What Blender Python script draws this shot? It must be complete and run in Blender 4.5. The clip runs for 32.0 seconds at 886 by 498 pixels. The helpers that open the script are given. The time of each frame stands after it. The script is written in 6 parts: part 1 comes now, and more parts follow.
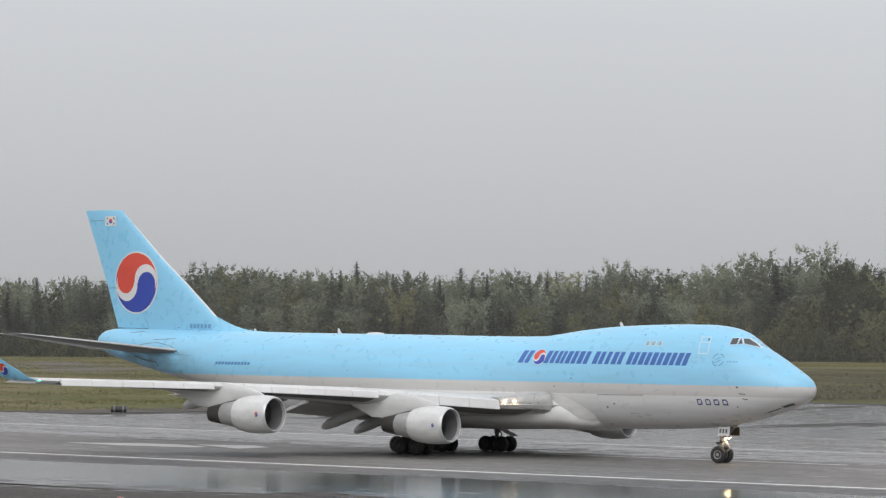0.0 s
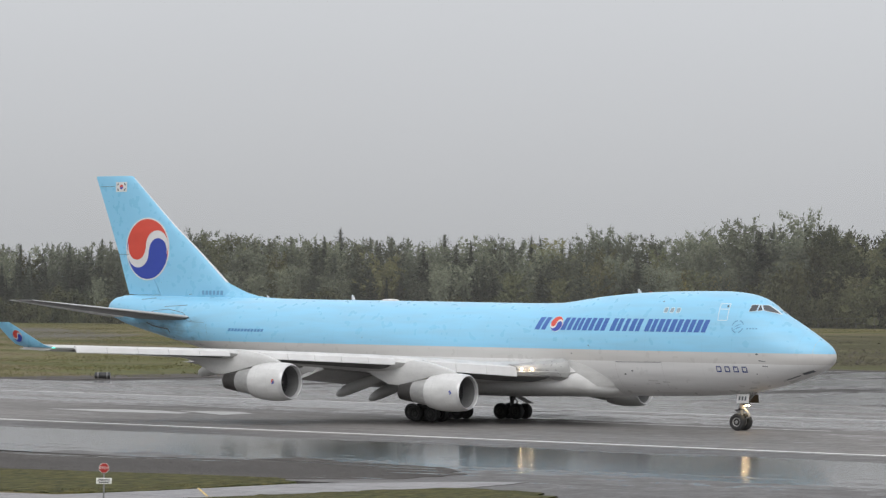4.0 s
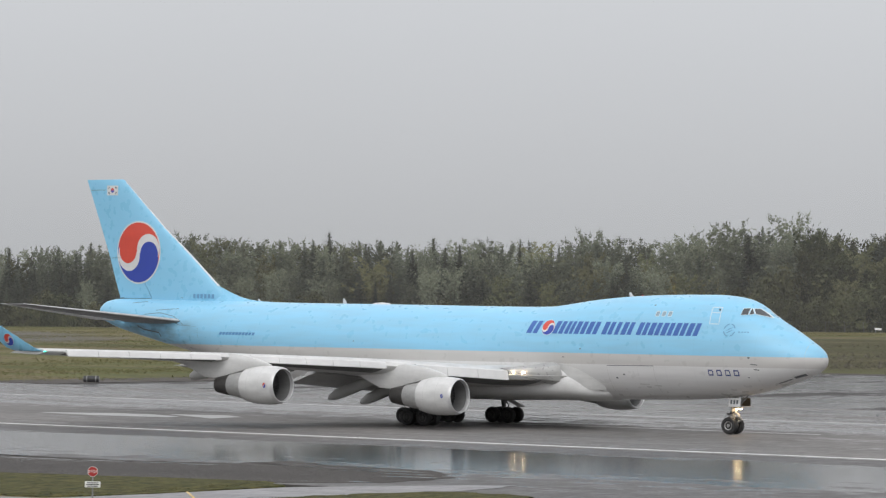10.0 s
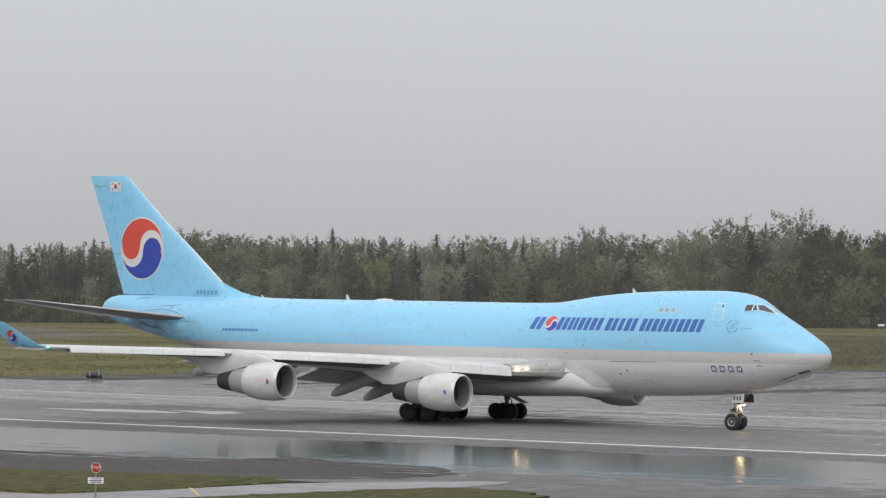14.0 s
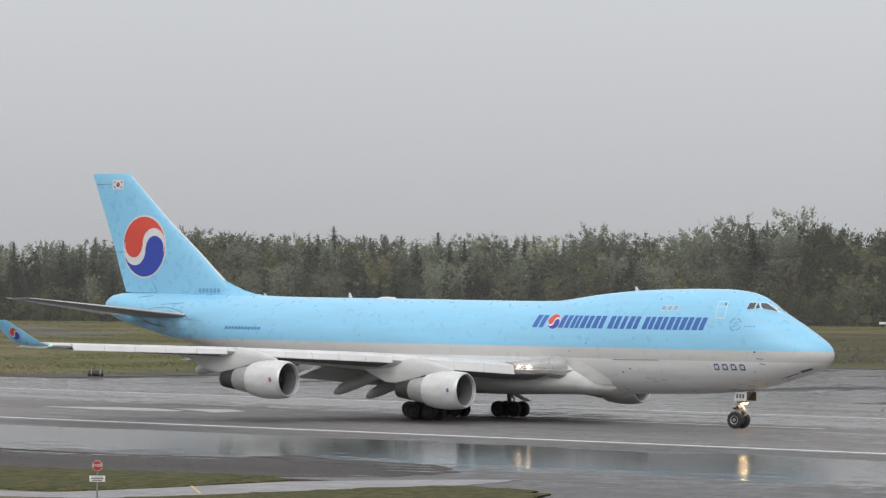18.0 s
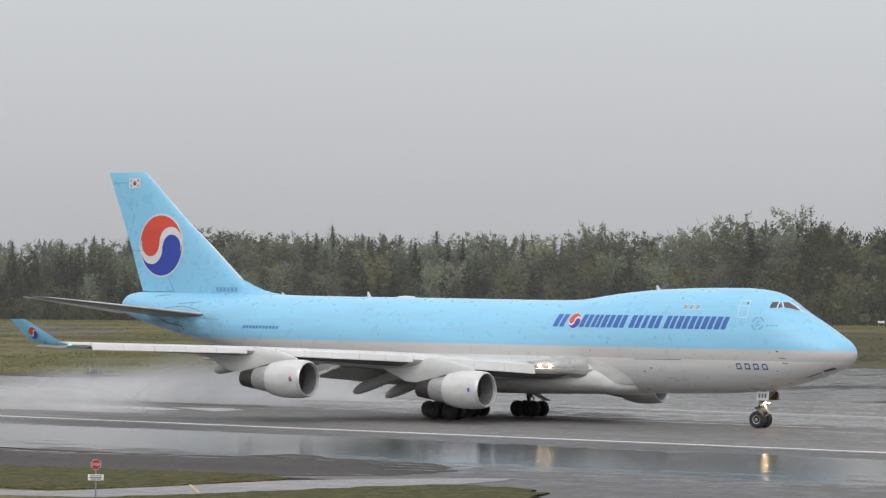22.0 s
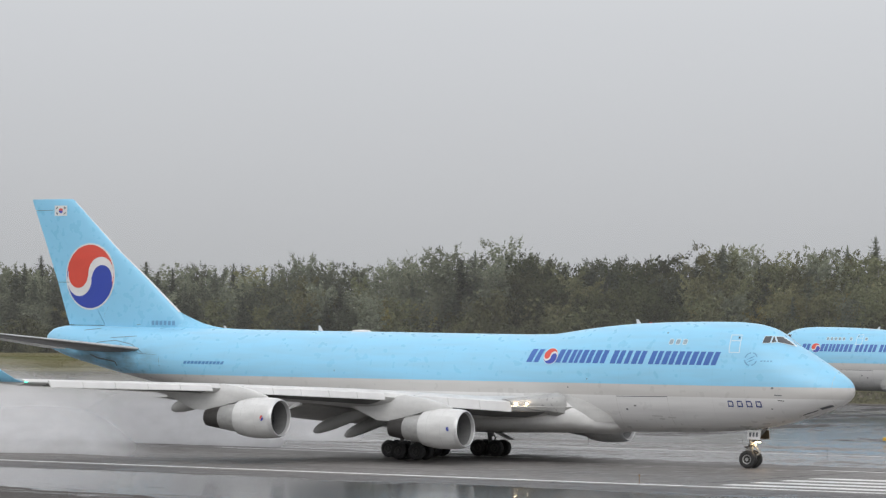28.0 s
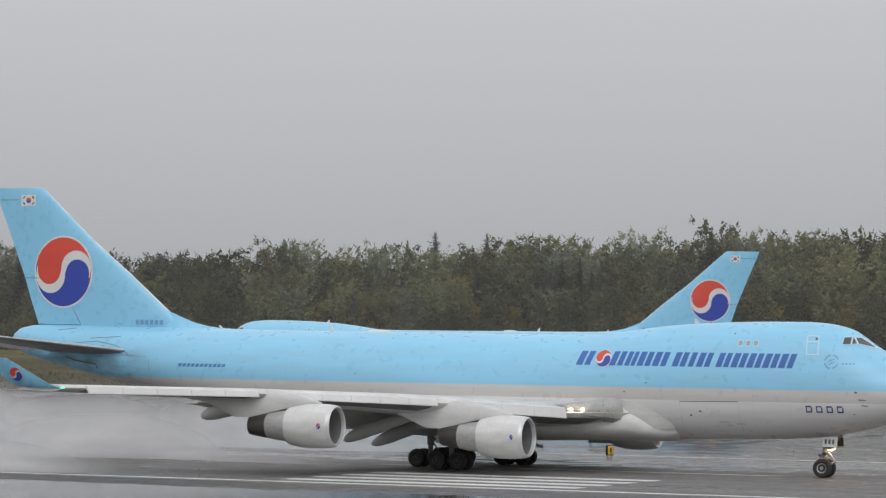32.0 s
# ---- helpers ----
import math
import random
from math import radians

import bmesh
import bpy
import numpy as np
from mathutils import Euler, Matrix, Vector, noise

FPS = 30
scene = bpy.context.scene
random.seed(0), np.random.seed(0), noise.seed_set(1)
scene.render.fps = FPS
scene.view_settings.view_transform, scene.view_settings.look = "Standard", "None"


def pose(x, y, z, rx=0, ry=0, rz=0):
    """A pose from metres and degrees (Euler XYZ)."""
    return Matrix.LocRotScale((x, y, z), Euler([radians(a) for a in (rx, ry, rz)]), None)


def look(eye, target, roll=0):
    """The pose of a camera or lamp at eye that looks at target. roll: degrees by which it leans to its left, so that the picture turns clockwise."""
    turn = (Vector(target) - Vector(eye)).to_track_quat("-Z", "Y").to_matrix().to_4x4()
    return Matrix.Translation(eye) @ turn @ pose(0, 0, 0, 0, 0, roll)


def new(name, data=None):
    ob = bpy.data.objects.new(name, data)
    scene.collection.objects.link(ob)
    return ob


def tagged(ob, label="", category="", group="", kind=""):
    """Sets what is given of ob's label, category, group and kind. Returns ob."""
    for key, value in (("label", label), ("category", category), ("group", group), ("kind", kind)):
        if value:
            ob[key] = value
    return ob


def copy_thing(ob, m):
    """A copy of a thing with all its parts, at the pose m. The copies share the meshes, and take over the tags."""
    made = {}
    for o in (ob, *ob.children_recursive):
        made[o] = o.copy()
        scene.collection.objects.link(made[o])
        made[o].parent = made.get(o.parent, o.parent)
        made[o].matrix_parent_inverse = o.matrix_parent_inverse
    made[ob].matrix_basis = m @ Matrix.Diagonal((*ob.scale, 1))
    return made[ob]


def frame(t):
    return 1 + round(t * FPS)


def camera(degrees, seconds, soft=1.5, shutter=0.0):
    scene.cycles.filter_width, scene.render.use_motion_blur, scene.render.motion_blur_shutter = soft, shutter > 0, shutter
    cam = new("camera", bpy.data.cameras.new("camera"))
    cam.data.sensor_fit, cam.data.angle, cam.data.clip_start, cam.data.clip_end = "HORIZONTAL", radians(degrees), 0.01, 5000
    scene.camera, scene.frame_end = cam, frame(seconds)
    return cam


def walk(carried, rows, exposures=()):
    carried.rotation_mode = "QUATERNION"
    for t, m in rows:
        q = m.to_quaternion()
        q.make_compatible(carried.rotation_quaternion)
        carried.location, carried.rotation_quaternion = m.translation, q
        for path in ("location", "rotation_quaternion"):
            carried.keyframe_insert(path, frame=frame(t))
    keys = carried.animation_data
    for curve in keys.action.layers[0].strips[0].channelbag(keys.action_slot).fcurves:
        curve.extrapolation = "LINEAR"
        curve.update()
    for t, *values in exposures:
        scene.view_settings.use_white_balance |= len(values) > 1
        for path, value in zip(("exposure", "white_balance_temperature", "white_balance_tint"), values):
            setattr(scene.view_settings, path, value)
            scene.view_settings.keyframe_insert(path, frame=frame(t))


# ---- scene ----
EYE = (122.03, -214.49, 8.90)
LEAN = 0.752
# seconds, heading in degrees from +y towards +x, and tilt, of the panning camera on its tripod
AIM = (
    (0.0, -36.461, 1.461), (0.5, -36.124, 1.469), (0.8, -35.985, 1.406), (1.0, -35.891, 1.250), (1.2, -35.872, 1.162), (1.5, -35.935, 1.078), (2.0, -36.048, 1.007), (2.5, -36.131, 0.953),
    (3.0, -36.165, 0.878), (3.5, -36.181, 0.908), (4.0, -36.185, 0.905), (4.2, -36.181, 0.979), (4.5, -36.147, 1.240), (6.5, -35.950, 1.194), (7.0, -35.954, 1.108),
    (7.5, -35.951, 1.095), (8.0, -35.957, 1.073), (8.5, -35.970, 1.048), (9.0, -35.989, 1.025), (9.5, -36.001, 0.995), (10.0, -36.001, 0.966),
    (10.5, -36.024, 0.948), (11.0, -36.018, 0.946), (11.5, -36.044, 0.941), (12.0, -36.049, 0.950), (12.5, -36.039, 0.946), (13.0, -36.053, 0.903),
    (13.5, -36.050, 0.893), (14.0, -36.051, 0.901), (14.5, -36.041, 0.903), (16.5, -36.051, 0.899), (17.0, -36.051, 0.873), (17.5, -36.073, 0.855),
    (18.0, -36.076, 0.869), (18.5, -36.080, 0.860), (19.0, -36.057, 0.852), (19.5, -36.067, 0.860), (20.0, -36.070, 0.857), (20.5, -36.072, 0.853),
    (21.0, -36.074, 0.850), (21.5, -36.089, 0.856), (22.0, -36.051, 0.849), (22.3, -35.928, 0.888), (22.5, -35.838, 0.906), (22.7, -35.865, 0.929), (23.0, -35.846, 0.953), (23.3, -36.010, 0.970), (23.5, -36.070, 0.978),
    (24.0, -36.104, 1.064), (24.2, -35.984, 1.338), (24.5, -35.383, 1.378), (24.7, -34.965, 1.404), (25.0, -34.473, 1.424), (25.5, -33.850, 1.464), (27.5, -31.971, 1.450), (28.0, -31.249, 1.425),
    (28.5, -30.673, 1.376), (29.0, -29.962, 1.375), (29.5, -29.171, 1.387), (30.0, -28.181, 1.396), (30.5, -27.479, 1.407), (31.0, -26.434, 1.426), (31.3, -25.527, 1.422),
    (31.5, -25.071, 1.425), (32.0, -23.971, 1.428),
)
ROLLED = (
    (0.0, -3.24), (0.5, -2.67), (1.0, -2.11), (1.5, -1.63), (2.0, -1.23), (2.5, -0.95), (3.0, -0.69), (3.5, -0.45),
    (4.0, -0.23), (4.5, -0.09), (7.0, 0.02), (13.0, 0.02), (16.5, 0.05), (18.0, 0.13), (19.0, 0.34), (19.5, 0.45),
    (20.0, 0.62), (20.5, 0.85), (21.0, 1.14), (21.5, 1.53), (22.0, 2.11), (22.5, 2.88), (23.0, 3.77), (23.5, 4.90),
    (24.0, 6.13), (24.5, 7.48), (25.0, 9.23), (25.5, 11.29), (27.5, 21.47), (28.0, 24.61), (28.5, 28.04), (29.0, 31.71),
    (29.5, 35.65), (30.0, 40.02), (30.5, 44.66), (31.0, 49.71), (31.5, 55.42), (32.0, 61.61),
)
cam = camera(14.63, 32.0, soft=1.30)


def aim_pose(pan, tilt):
    p, e = radians(pan), radians(tilt)
    way = Vector((math.sin(p) * math.cos(e), math.cos(p) * math.cos(e), math.sin(e)))
    return look(EYE, Vector(EYE) + way * 100, LEAN)


walk(cam, [(t, aim_pose(p, e)) for t, p, e in AIM], exposures=((0.0, -0.06), (28.0, -0.06), (30.0, -0.08), (31.0, -0.14), (32.0, -0.28)))

# ---- overcast sky and a veiled sun ----
world = bpy.data.worlds.new("overcast")
scene.world = world
world.use_nodes = True
wn, wl = world.node_tree.nodes, world.node_tree.links
wn.clear()
wout = wn.new("ShaderNodeOutputWorld")
wbg = wn.new("ShaderNodeBackground")
wsky = wn.new("ShaderNodeTexSky")
wsky.sky_type, wsky.sun_disc = "NISHITA", False
wsky.sun_elevation, wsky.sun_rotation = radians(38), radians(150)
wsky.dust_density, wsky.air_density = 4.0, 1.5
wgrey = wn.new("ShaderNodeHueSaturation")
wgrey.inputs["Saturation"].default_value = 0.04
wgrey.inputs["Value"].default_value = 0.05
wtc = wn.new("ShaderNodeTexCoord")
wsep = wn.new("ShaderNodeSeparateXYZ")
wramp = wn.new("ShaderNodeValToRGB")
els = wramp.color_ramp.elements
els[0].position, els[0].color = 0.0, (0.434, 0.445, 0.464, 1)
els[1].position, els[1].color = 1.0, (1.12, 1.13, 1.18, 1)
mid = els.new(0.09)
mid.color = (0.452, 0.469, 0.498, 1)
mid2 = els.new(0.35)
mid2.color = (0.80, 0.805, 0.84, 1)
wcl = wn.new("ShaderNodeTexNoise")
wcl.inputs["Scale"].default_value = 3.0
wcl.inputs["Detail"].default_value = 4.0
wcm = wn.new("ShaderNodeMapRange")
wcm.inputs["To Min"].default_value, wcm.inputs["To Max"].default_value = 0.95, 1.05
wmul = wn.new("ShaderNodeMixRGB")
wmul.blend_type, wmul.inputs[0].default_value = "MULTIPLY", 1.0
wadd = wn.new("ShaderNodeMixRGB")
wadd.blend_type, wadd.inputs[0].default_value = "ADD", 1.0
wl.new(wtc.outputs["Generated"], wsep.inputs[0])
wl.new(wsep.outputs["Z"], wramp.inputs[0])
wl.new(wtc.outputs["Generated"], wcl.inputs["Vector"])
wl.new(wcl.outputs["Fac"], wcm.inputs["Value"])
wl.new(wramp.outputs[0], wmul.inputs[1])
wl.new(wcm.outputs[0], wmul.inputs[2])
wl.new(wsky.outputs[0], wgrey.inputs["Color"])
wl.new(wmul.outputs[0], wadd.inputs[1])
wl.new(wgrey.outputs[0], wadd.inputs[2])
wl.new(wadd.outputs[0], wbg.inputs[0])
wl.new(wbg.outputs[0], wout.inputs[0])
wbg.inputs[1].default_value = 1.0

sun_data = bpy.data.lights.new("sun", "SUN")
sun_data.energy, sun_data.angle, sun_data.color = 0.6, radians(40), (1.0, 0.97, 0.94)
sun = new("sun", sun_data)
sun.matrix_world = look((0, 0, 0), (-0.25, 0.62, -0.72))

# ---- materials ----


class Mat:
    """Short way to a node material."""

    def __init__(self, name):
        self.m = bpy.data.materials.new(name)
        self.m.use_nodes = True
        self.n, self.l = self.m.node_tree.nodes, self.m.node_tree.links
        self.b = self.n["Principled BSDF"]
        self.tc = self.n.new("ShaderNodeTexCoord")

    def put(self, **kw):
        for k, v in kw.items():
            self.b.inputs[k.replace("_", " ")].default_value = v
        return self

    def mapping(self, scale=(1, 1, 1), coord="Object"):
        mp = self.n.new("ShaderNodeMapping")
        mp.inputs["Scale"].default_value = scale
        self.l.new(self.tc.outputs[coord], mp.inputs[0])
        return mp.outputs[0]

    def noise(self, scale, detail=4.0, stretch=(1, 1, 1), coord="Object", rough=0.55):
        t = self.n.new("ShaderNodeTexNoise")
        t.inputs["Scale"].default_value, t.inputs["Detail"].default_value = scale, detail
        t.inputs["Roughness"].default_value = rough
        self.l.new(self.mapping(stretch, coord), t.inputs["Vector"])
        return t.outputs["Fac"]

    def remap(self, sock, lo, hi, a, b, smooth=False):
        r = self.n.new("ShaderNodeMapRange")
        if smooth:
            r.interpolation_type = "SMOOTHSTEP"
        for k, v in (("From Min", lo), ("From Max", hi), ("To Min", a), ("To Max", b)):
            r.inputs[k].default_value = v
        self.l.new(sock, r.inputs["Value"])
        return r.outputs[0]

    def math(self, op, a, b):
        r = self.n.new("ShaderNodeMath")
        r.operation = op
        for i, v in enumerate((a, b)):
            if isinstance(v, (int, float)):
                r.inputs[i].default_value = v
            else:
                self.l.new(v, r.inputs[i])
        return r.outputs[0]

    def mix(self, fac, a, b, blend="MIX"):
        r = self.n.new("ShaderNodeMixRGB")
        r.blend_type = blend
        for i, v in enumerate((fac, a, b)):
            if isinstance(v, (int, float)):
                r.inputs[i].default_value = v
            elif isinstance(v, tuple):
                r.inputs[i].default_value = (*v, 1) if len(v) == 3 else v
            else:
                self.l.new(v, r.inputs[i])
        return r.outputs[0]

    def to(self, sock, name):
        self.l.new(sock, self.b.inputs[name])
        return self

    def bump(self, sock, strength=0.2, dist=0.02):
        b = self.n.new("ShaderNodeBump")
        b.inputs["Strength"].default_value, b.inputs["Distance"].default_value = strength, dist
        self.l.new(sock, b.inputs["Height"])
        self.l.new(b.outputs[0], self.b.inputs["Normal"])
        return self

    def rand(self):
        return self.n.new("ShaderNodeObjectInfo").outputs["Random"]

    def axis(self, name):
        s = self.n.new("ShaderNodeSeparateXYZ")
        self.l.new(self.tc.outputs["Object"], s.inputs[0])
        return s.outputs[name]


def paint(name, colour, rough=0.35, dirt=0.12, metal=0.0, scale=0.6):
    """Paint with soft streaks of grime and a fine unevenness."""
    m = Mat(name)
    big = m.remap(m.noise(scale, 3, (0.4, 1, 1.6)), 0.3, 0.75, 1.0 - dirt, 1.0)
    fine = m.remap(m.noise(scale * 4, 1), 0.3, 0.7, 1.0 - dirt * 0.25, 1.0)
    m.to(m.mix(1.0, colour, m.math("MULTIPLY", big, fine), "MULTIPLY"), "Base Color")
    m.to(m.remap(m.noise(scale * 3, 1), 0.3, 0.7, rough * 0.8, rough * 1.25), "Roughness")
    m.put(Metallic=metal)
    return m.m


BLUE = (0.235, 0.535, 0.745)
GREY = (0.53, 0.52, 0.505)
WHITE = (0.71, 0.71, 0.705)


def hull_paint():
    """Sky blue above, a grey band below it and white under that, with grime and skin seams."""
    m = Mat("hull_paint")
    z, x = m.axis("Z"), m.axis("X")
    blue = m.remap(z, 5.655, 5.675, 0, 1)
    white = m.remap(z, 4.86, 4.88, 1, 0)
    col = m.mix(blue, GREY, BLUE)
    col = m.mix(white, col, WHITE)
    low = m.remap(z, 2.2, 3.3, 1, 0, True)
    streak = m.remap(m.noise(0.9, 2, (0.25, 1, 2.2)), 0.35, 0.75, 0.0, 1.0)
    grime = m.math("ADD", m.math("MULTIPLY", streak, 0.16), m.math("MULTIPLY", m.math("MULTIPLY", low, streak), 0.35))
    col = m.mix(grime, col, (0.22, 0.21, 0.20))
    # soot and grime round the tail
    tail = m.math("MULTIPLY", m.remap(x, -55.0, -59.0, 0.0, 1.0, True), m.remap(z, 7.0, 8.1, 1.0, 0.0, True))
    soot = m.remap(m.noise(1.6, 4, (0.35, 1, 1.2)), 0.40, 0.66, 0.0, 0.55)
    col = m.mix(m.math("MULTIPLY", tail, soot), col, (0.10, 0.11, 0.12))
    # skin seams every 2.4 m round the hull
    fr = m.math("FRACT", m.math("DIVIDE", m.math("ADD", x, 200.0), 2.4), 0.0)
    seam = m.remap(m.math("ABSOLUTE", m.math("SUBTRACT", fr, 0.5), 0.0), 0.0, 0.014, 0.07, 0.0)
    col = m.mix(seam, col, (0.1, 0.12, 0.13))
    m.to(col, "Base Color")
    m.to(m.remap(m.noise(1.5, 1), 0.3, 0.7, 0.26, 0.40), "Roughness")
    return m.m


HULL = hull_paint()
M_BLUE = paint("sky_blue_paint", BLUE, 0.3, 0.04)
M_WHITE = paint("white_paint", WHITE, 0.35, 0.16)
M_GREYP = paint("grey_paint", (0.52, 0.52, 0.51), 0.4, 0.2)
M_WING = paint("wing_grey_paint", (0.63, 0.63, 0.62), 0.4, 0.25, scale=0.9)
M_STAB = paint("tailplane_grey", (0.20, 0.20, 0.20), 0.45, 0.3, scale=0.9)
M_NAC = paint("nacelle_white", (0.64, 0.64, 0.63), 0.35, 0.2, scale=1.2)
M_ROOT = paint("worn_leading_edge", (0.44, 0.44, 0.43), 0.34, 0.25, 0.35, 1.5)
M_CORE = paint("core_cowl_grey", (0.46, 0.46, 0.45), 0.42, 0.3, 0.3, 1.5)
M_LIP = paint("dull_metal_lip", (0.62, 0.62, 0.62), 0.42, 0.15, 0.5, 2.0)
M_DARK = paint("sooty_metal", (0.085, 0.081, 0.078), 0.5, 0.3, 0.5, 2.0)
M_FAN = paint("fan_blade_metal", (0.12, 0.12, 0.125), 0.4, 0.2, 0.7, 3.0)
M_TYRE = paint("tyre_rubber", (0.032, 0.032, 0.032), 0.75, 0.3, 0.0, 4.0)
M_RIM = paint("wheel_rim_metal", (0.085, 0.085, 0.083), 0.4, 0.35, 0.6, 5.0)
M_NOSERIM = paint("nose_wheel_rim", (0.42, 0.42, 0.41), 0.4, 0.3, 0.4, 5.0)
# darker than the nose leg's gear grey
M_DARKLEG = paint("dark_gear_grey", (0.18, 0.18, 0.177), 0.45, 0.35, 0.3, 4.0)
M_LINING = paint("brown_door_lining", (0.11, 0.08, 0.045), 0.55, 0.4, 0.0, 4.0)
M_STRUT = paint("gear_grey", (0.34, 0.34, 0.335), 0.4, 0.3, 0.2, 4.0)
M_RED = paint("mark_red", (0.62, 0.075, 0.05), 0.35, 0.1)
M_NAVY = paint("mark_blue", (0.035, 0.065, 0.36), 0.35, 0.1)
M_LETTER = paint("lettering_blue", (0.04, 0.125, 0.40), 0.35, 0.1)
M_TYPE = paint("type_line_blue", (0.05, 0.19, 0.42), 0.4, 0.1)
M_INK = paint("dark_blue_ink", (0.03, 0.055, 0.21), 0.4, 0.1)
M_FADED = paint("faded_lettering", (0.12, 0.30, 0.50), 0.4, 0.1)
M_LINE = paint("seam_dark", (0.12, 0.13, 0.14), 0.5, 0.2)
M_PANEL = paint("panel_grey", (0.68, 0.675, 0.66), 0.45, 0.3)
M_BAYSHADE = paint("bay_shade_grey", (0.15, 0.15, 0.147), 0.6, 0.3)
M_PANE = paint("drawn_window_grey", (0.26, 0.34, 0.39), 0.25, 0.1)
M_LIGHTGREY = paint("door_outline", (0.62, 0.72, 0.78), 0.4, 0.1)


def glass_dark():
    m = Mat("cockpit_glass")
    m.put(Base_Color=(0.055, 0.06, 0.066, 1), Roughness=0.08, IOR=1.5)
    return m.m


M_GLASS = glass_dark()


def glow(name, colour, strength):
    m = Mat(name)
    m.put(Base_Color=(*colour, 1), Emission_Color=(*colour, 1), Emission_Strength=strength, Roughness=0.2)
    if strength < 5:
        m.m.cycles.emission_sampling = "NONE"
    return m.m


M_LAMP = glow("warm_lamp", (1.0, 0.74, 0.45), 62.0)
M_TAXI = glow("warm_taxi_lamp", (1.0, 0.70, 0.38), 230.0)
M_NAVG = glow("green_lamp", (0.1, 0.9, 0.55), 2.0)


def wet_asphalt(name, base, wet, patch, lo=0.04, hi=0.42, band=None, draw=0.25, soft=0.07, gloss=0.5, pool=0.30, ripple=0.5, blot=0.25):
    """Rain-wet pavement: puddled patches between rougher, drier ones, with a grit and small blots of water.
    band: y where standing water begins, is full, is full still, and ends; draw: how far the patches are drawn out along x, or along each axis."""
    m = Mat(name)
    fine = m.noise(9.0, 6, (1, 1, 1))
    grit = m.noise(16.0, 4, rough=0.7)
    blots = m.noise(0.75, 7, (0.7, 0.55, 1), rough=0.68)
    pud = m.noise(patch, 7, draw if isinstance(draw, tuple) else (draw, 1.0, 1.0), rough=0.66)
    pud = m.math("ADD", pud, m.remap(blots, 0.25, 0.75, -blot * 0.5, blot * 0.5))
    if band:
        y = m.axis("Y")
        up = m.remap(y, band[0], band[1], 0.0, 1.0)
        down = m.remap(y, band[2], band[3], 1.0, 0.0)
        lift = m.remap(m.math("MULTIPLY", up, down), 0.0, 1.0, -pool, pool)
        pud = m.math("ADD", pud, lift)
    pud = m.remap(pud, wet - soft, wet + soft, 0.0, 1.0, True)
    tone = m.remap(m.noise(0.12, 6, (0.35, 1.4, 1)), 0.25, 0.75, 0.62, 1.38)
    lanes = m.remap(m.noise(0.35, 5, (0.03, 1.0, 1)), 0.3, 0.7, 0.75, 1.2)
    specks = m.remap(m.noise(2.6, 3, (0.5, 0.35, 1), rough=0.7), 0.3, 0.7, 0.72, 1.28)
    grain = m.remap(m.noise(9.0, 2, (1.0, 0.10, 1), rough=0.7), 0.3, 0.7, 0.78, 1.22)
    tone = m.math("MULTIPLY", m.math("MULTIPLY", tone, lanes), m.math("MULTIPLY", specks, grain))
    col = m.mix(1.0, base, tone, "MULTIPLY")
    col = m.mix(m.remap(grit, 0.35, 0.65, 0.0, 0.55), col, tuple(c * 1.9 for c in base))
    col = m.mix(pud, col, tuple(c * 0.45 for c in base))
    m.to(col, "Base Color")
    r = m.math("MULTIPLY", m.remap(fine, 0.3, 0.7, hi * 0.85, hi * 1.15), m.remap(blots, 0.3, 0.7, 1.18, 0.82))
    r = m.math("MULTIPLY", r, m.remap(grain, 0.78, 1.22, 1.12, 0.88))
    dry = m.math("MULTIPLY", r, m.math("SUBTRACT", 1.0, pud))
    m.to(m.math("ADD", dry, m.math("MULTIPLY", pud, lo)), "Roughness")
    h = m.math("MULTIPLY", m.math("ADD", fine, m.math("MULTIPLY", grit, 0.6)), m.math("SUBTRACT", 1.0, m.math("MULTIPLY", pud, 0.985)))
    h = m.math("ADD", h, m.math("MULTIPLY", m.noise(1.8, 4, (0.5, 1, 1)), m.math("MULTIPLY", pud, ripple)))
    m.bump(h, 0.35, 0.012)
    m.put(IOR=1.40)
    m.to(m.remap(pud, 0.0, 1.0, gloss * 0.5, 0.5), "Specular IOR Level")
    return m.m


M_RUNWAY = wet_asphalt("wet_runway_asphalt", (0.116, 0.110, 0.105), 0.56, 0.13, 0.20, 0.58, (4.0, 10.0, 33.0, 40.0), 0.16, 0.08, 0.36, 0.11, 1.3, 0.38)
M_SHOULDER = wet_asphalt("puddled_asphalt", (0.062, 0.059, 0.057), 0.47, 0.30, 0.10, 0.52, (-36.0, -41.0, -50.0, -75.0), 0.22, 0.05, 0.52, 0.22, 4.0, 0.30)
M_FARSIDE = wet_asphalt("pooled_far_asphalt", (0.105, 0.100, 0.096), 0.46, 0.13, 0.12, 0.55, None, 0.10, 0.05, 0.36, 0.11, 1.0, 0.30)
M_ROAD = wet_asphalt("wet_road_asphalt", (0.17, 0.165, 0.168), 0.58, 0.25, 0.28, 0.48, None, 0.3, 0.1, 0.45)
M_APRON = wet_asphalt("wet_taxiway_asphalt", (0.045, 0.043, 0.041), 0.475, 0.09, 0.13, 0.64, None, (1.0, 0.13, 1.0), 0.045, 0.14, 0.3, 0.5, 0.20)
M_WETGRAVEL = wet_asphalt("puddled_gravel", (0.062, 0.058, 0.055), 0.65, 0.35, 0.12, 0.85, None, 0.12, 0.04, 0.15)
M_GRAVEL = wet_asphalt("wet_gravel", (0.075, 0.069, 0.065), 0.80, 0.2, 0.2, 0.85, None, 0.4, 0.05, 0.15)


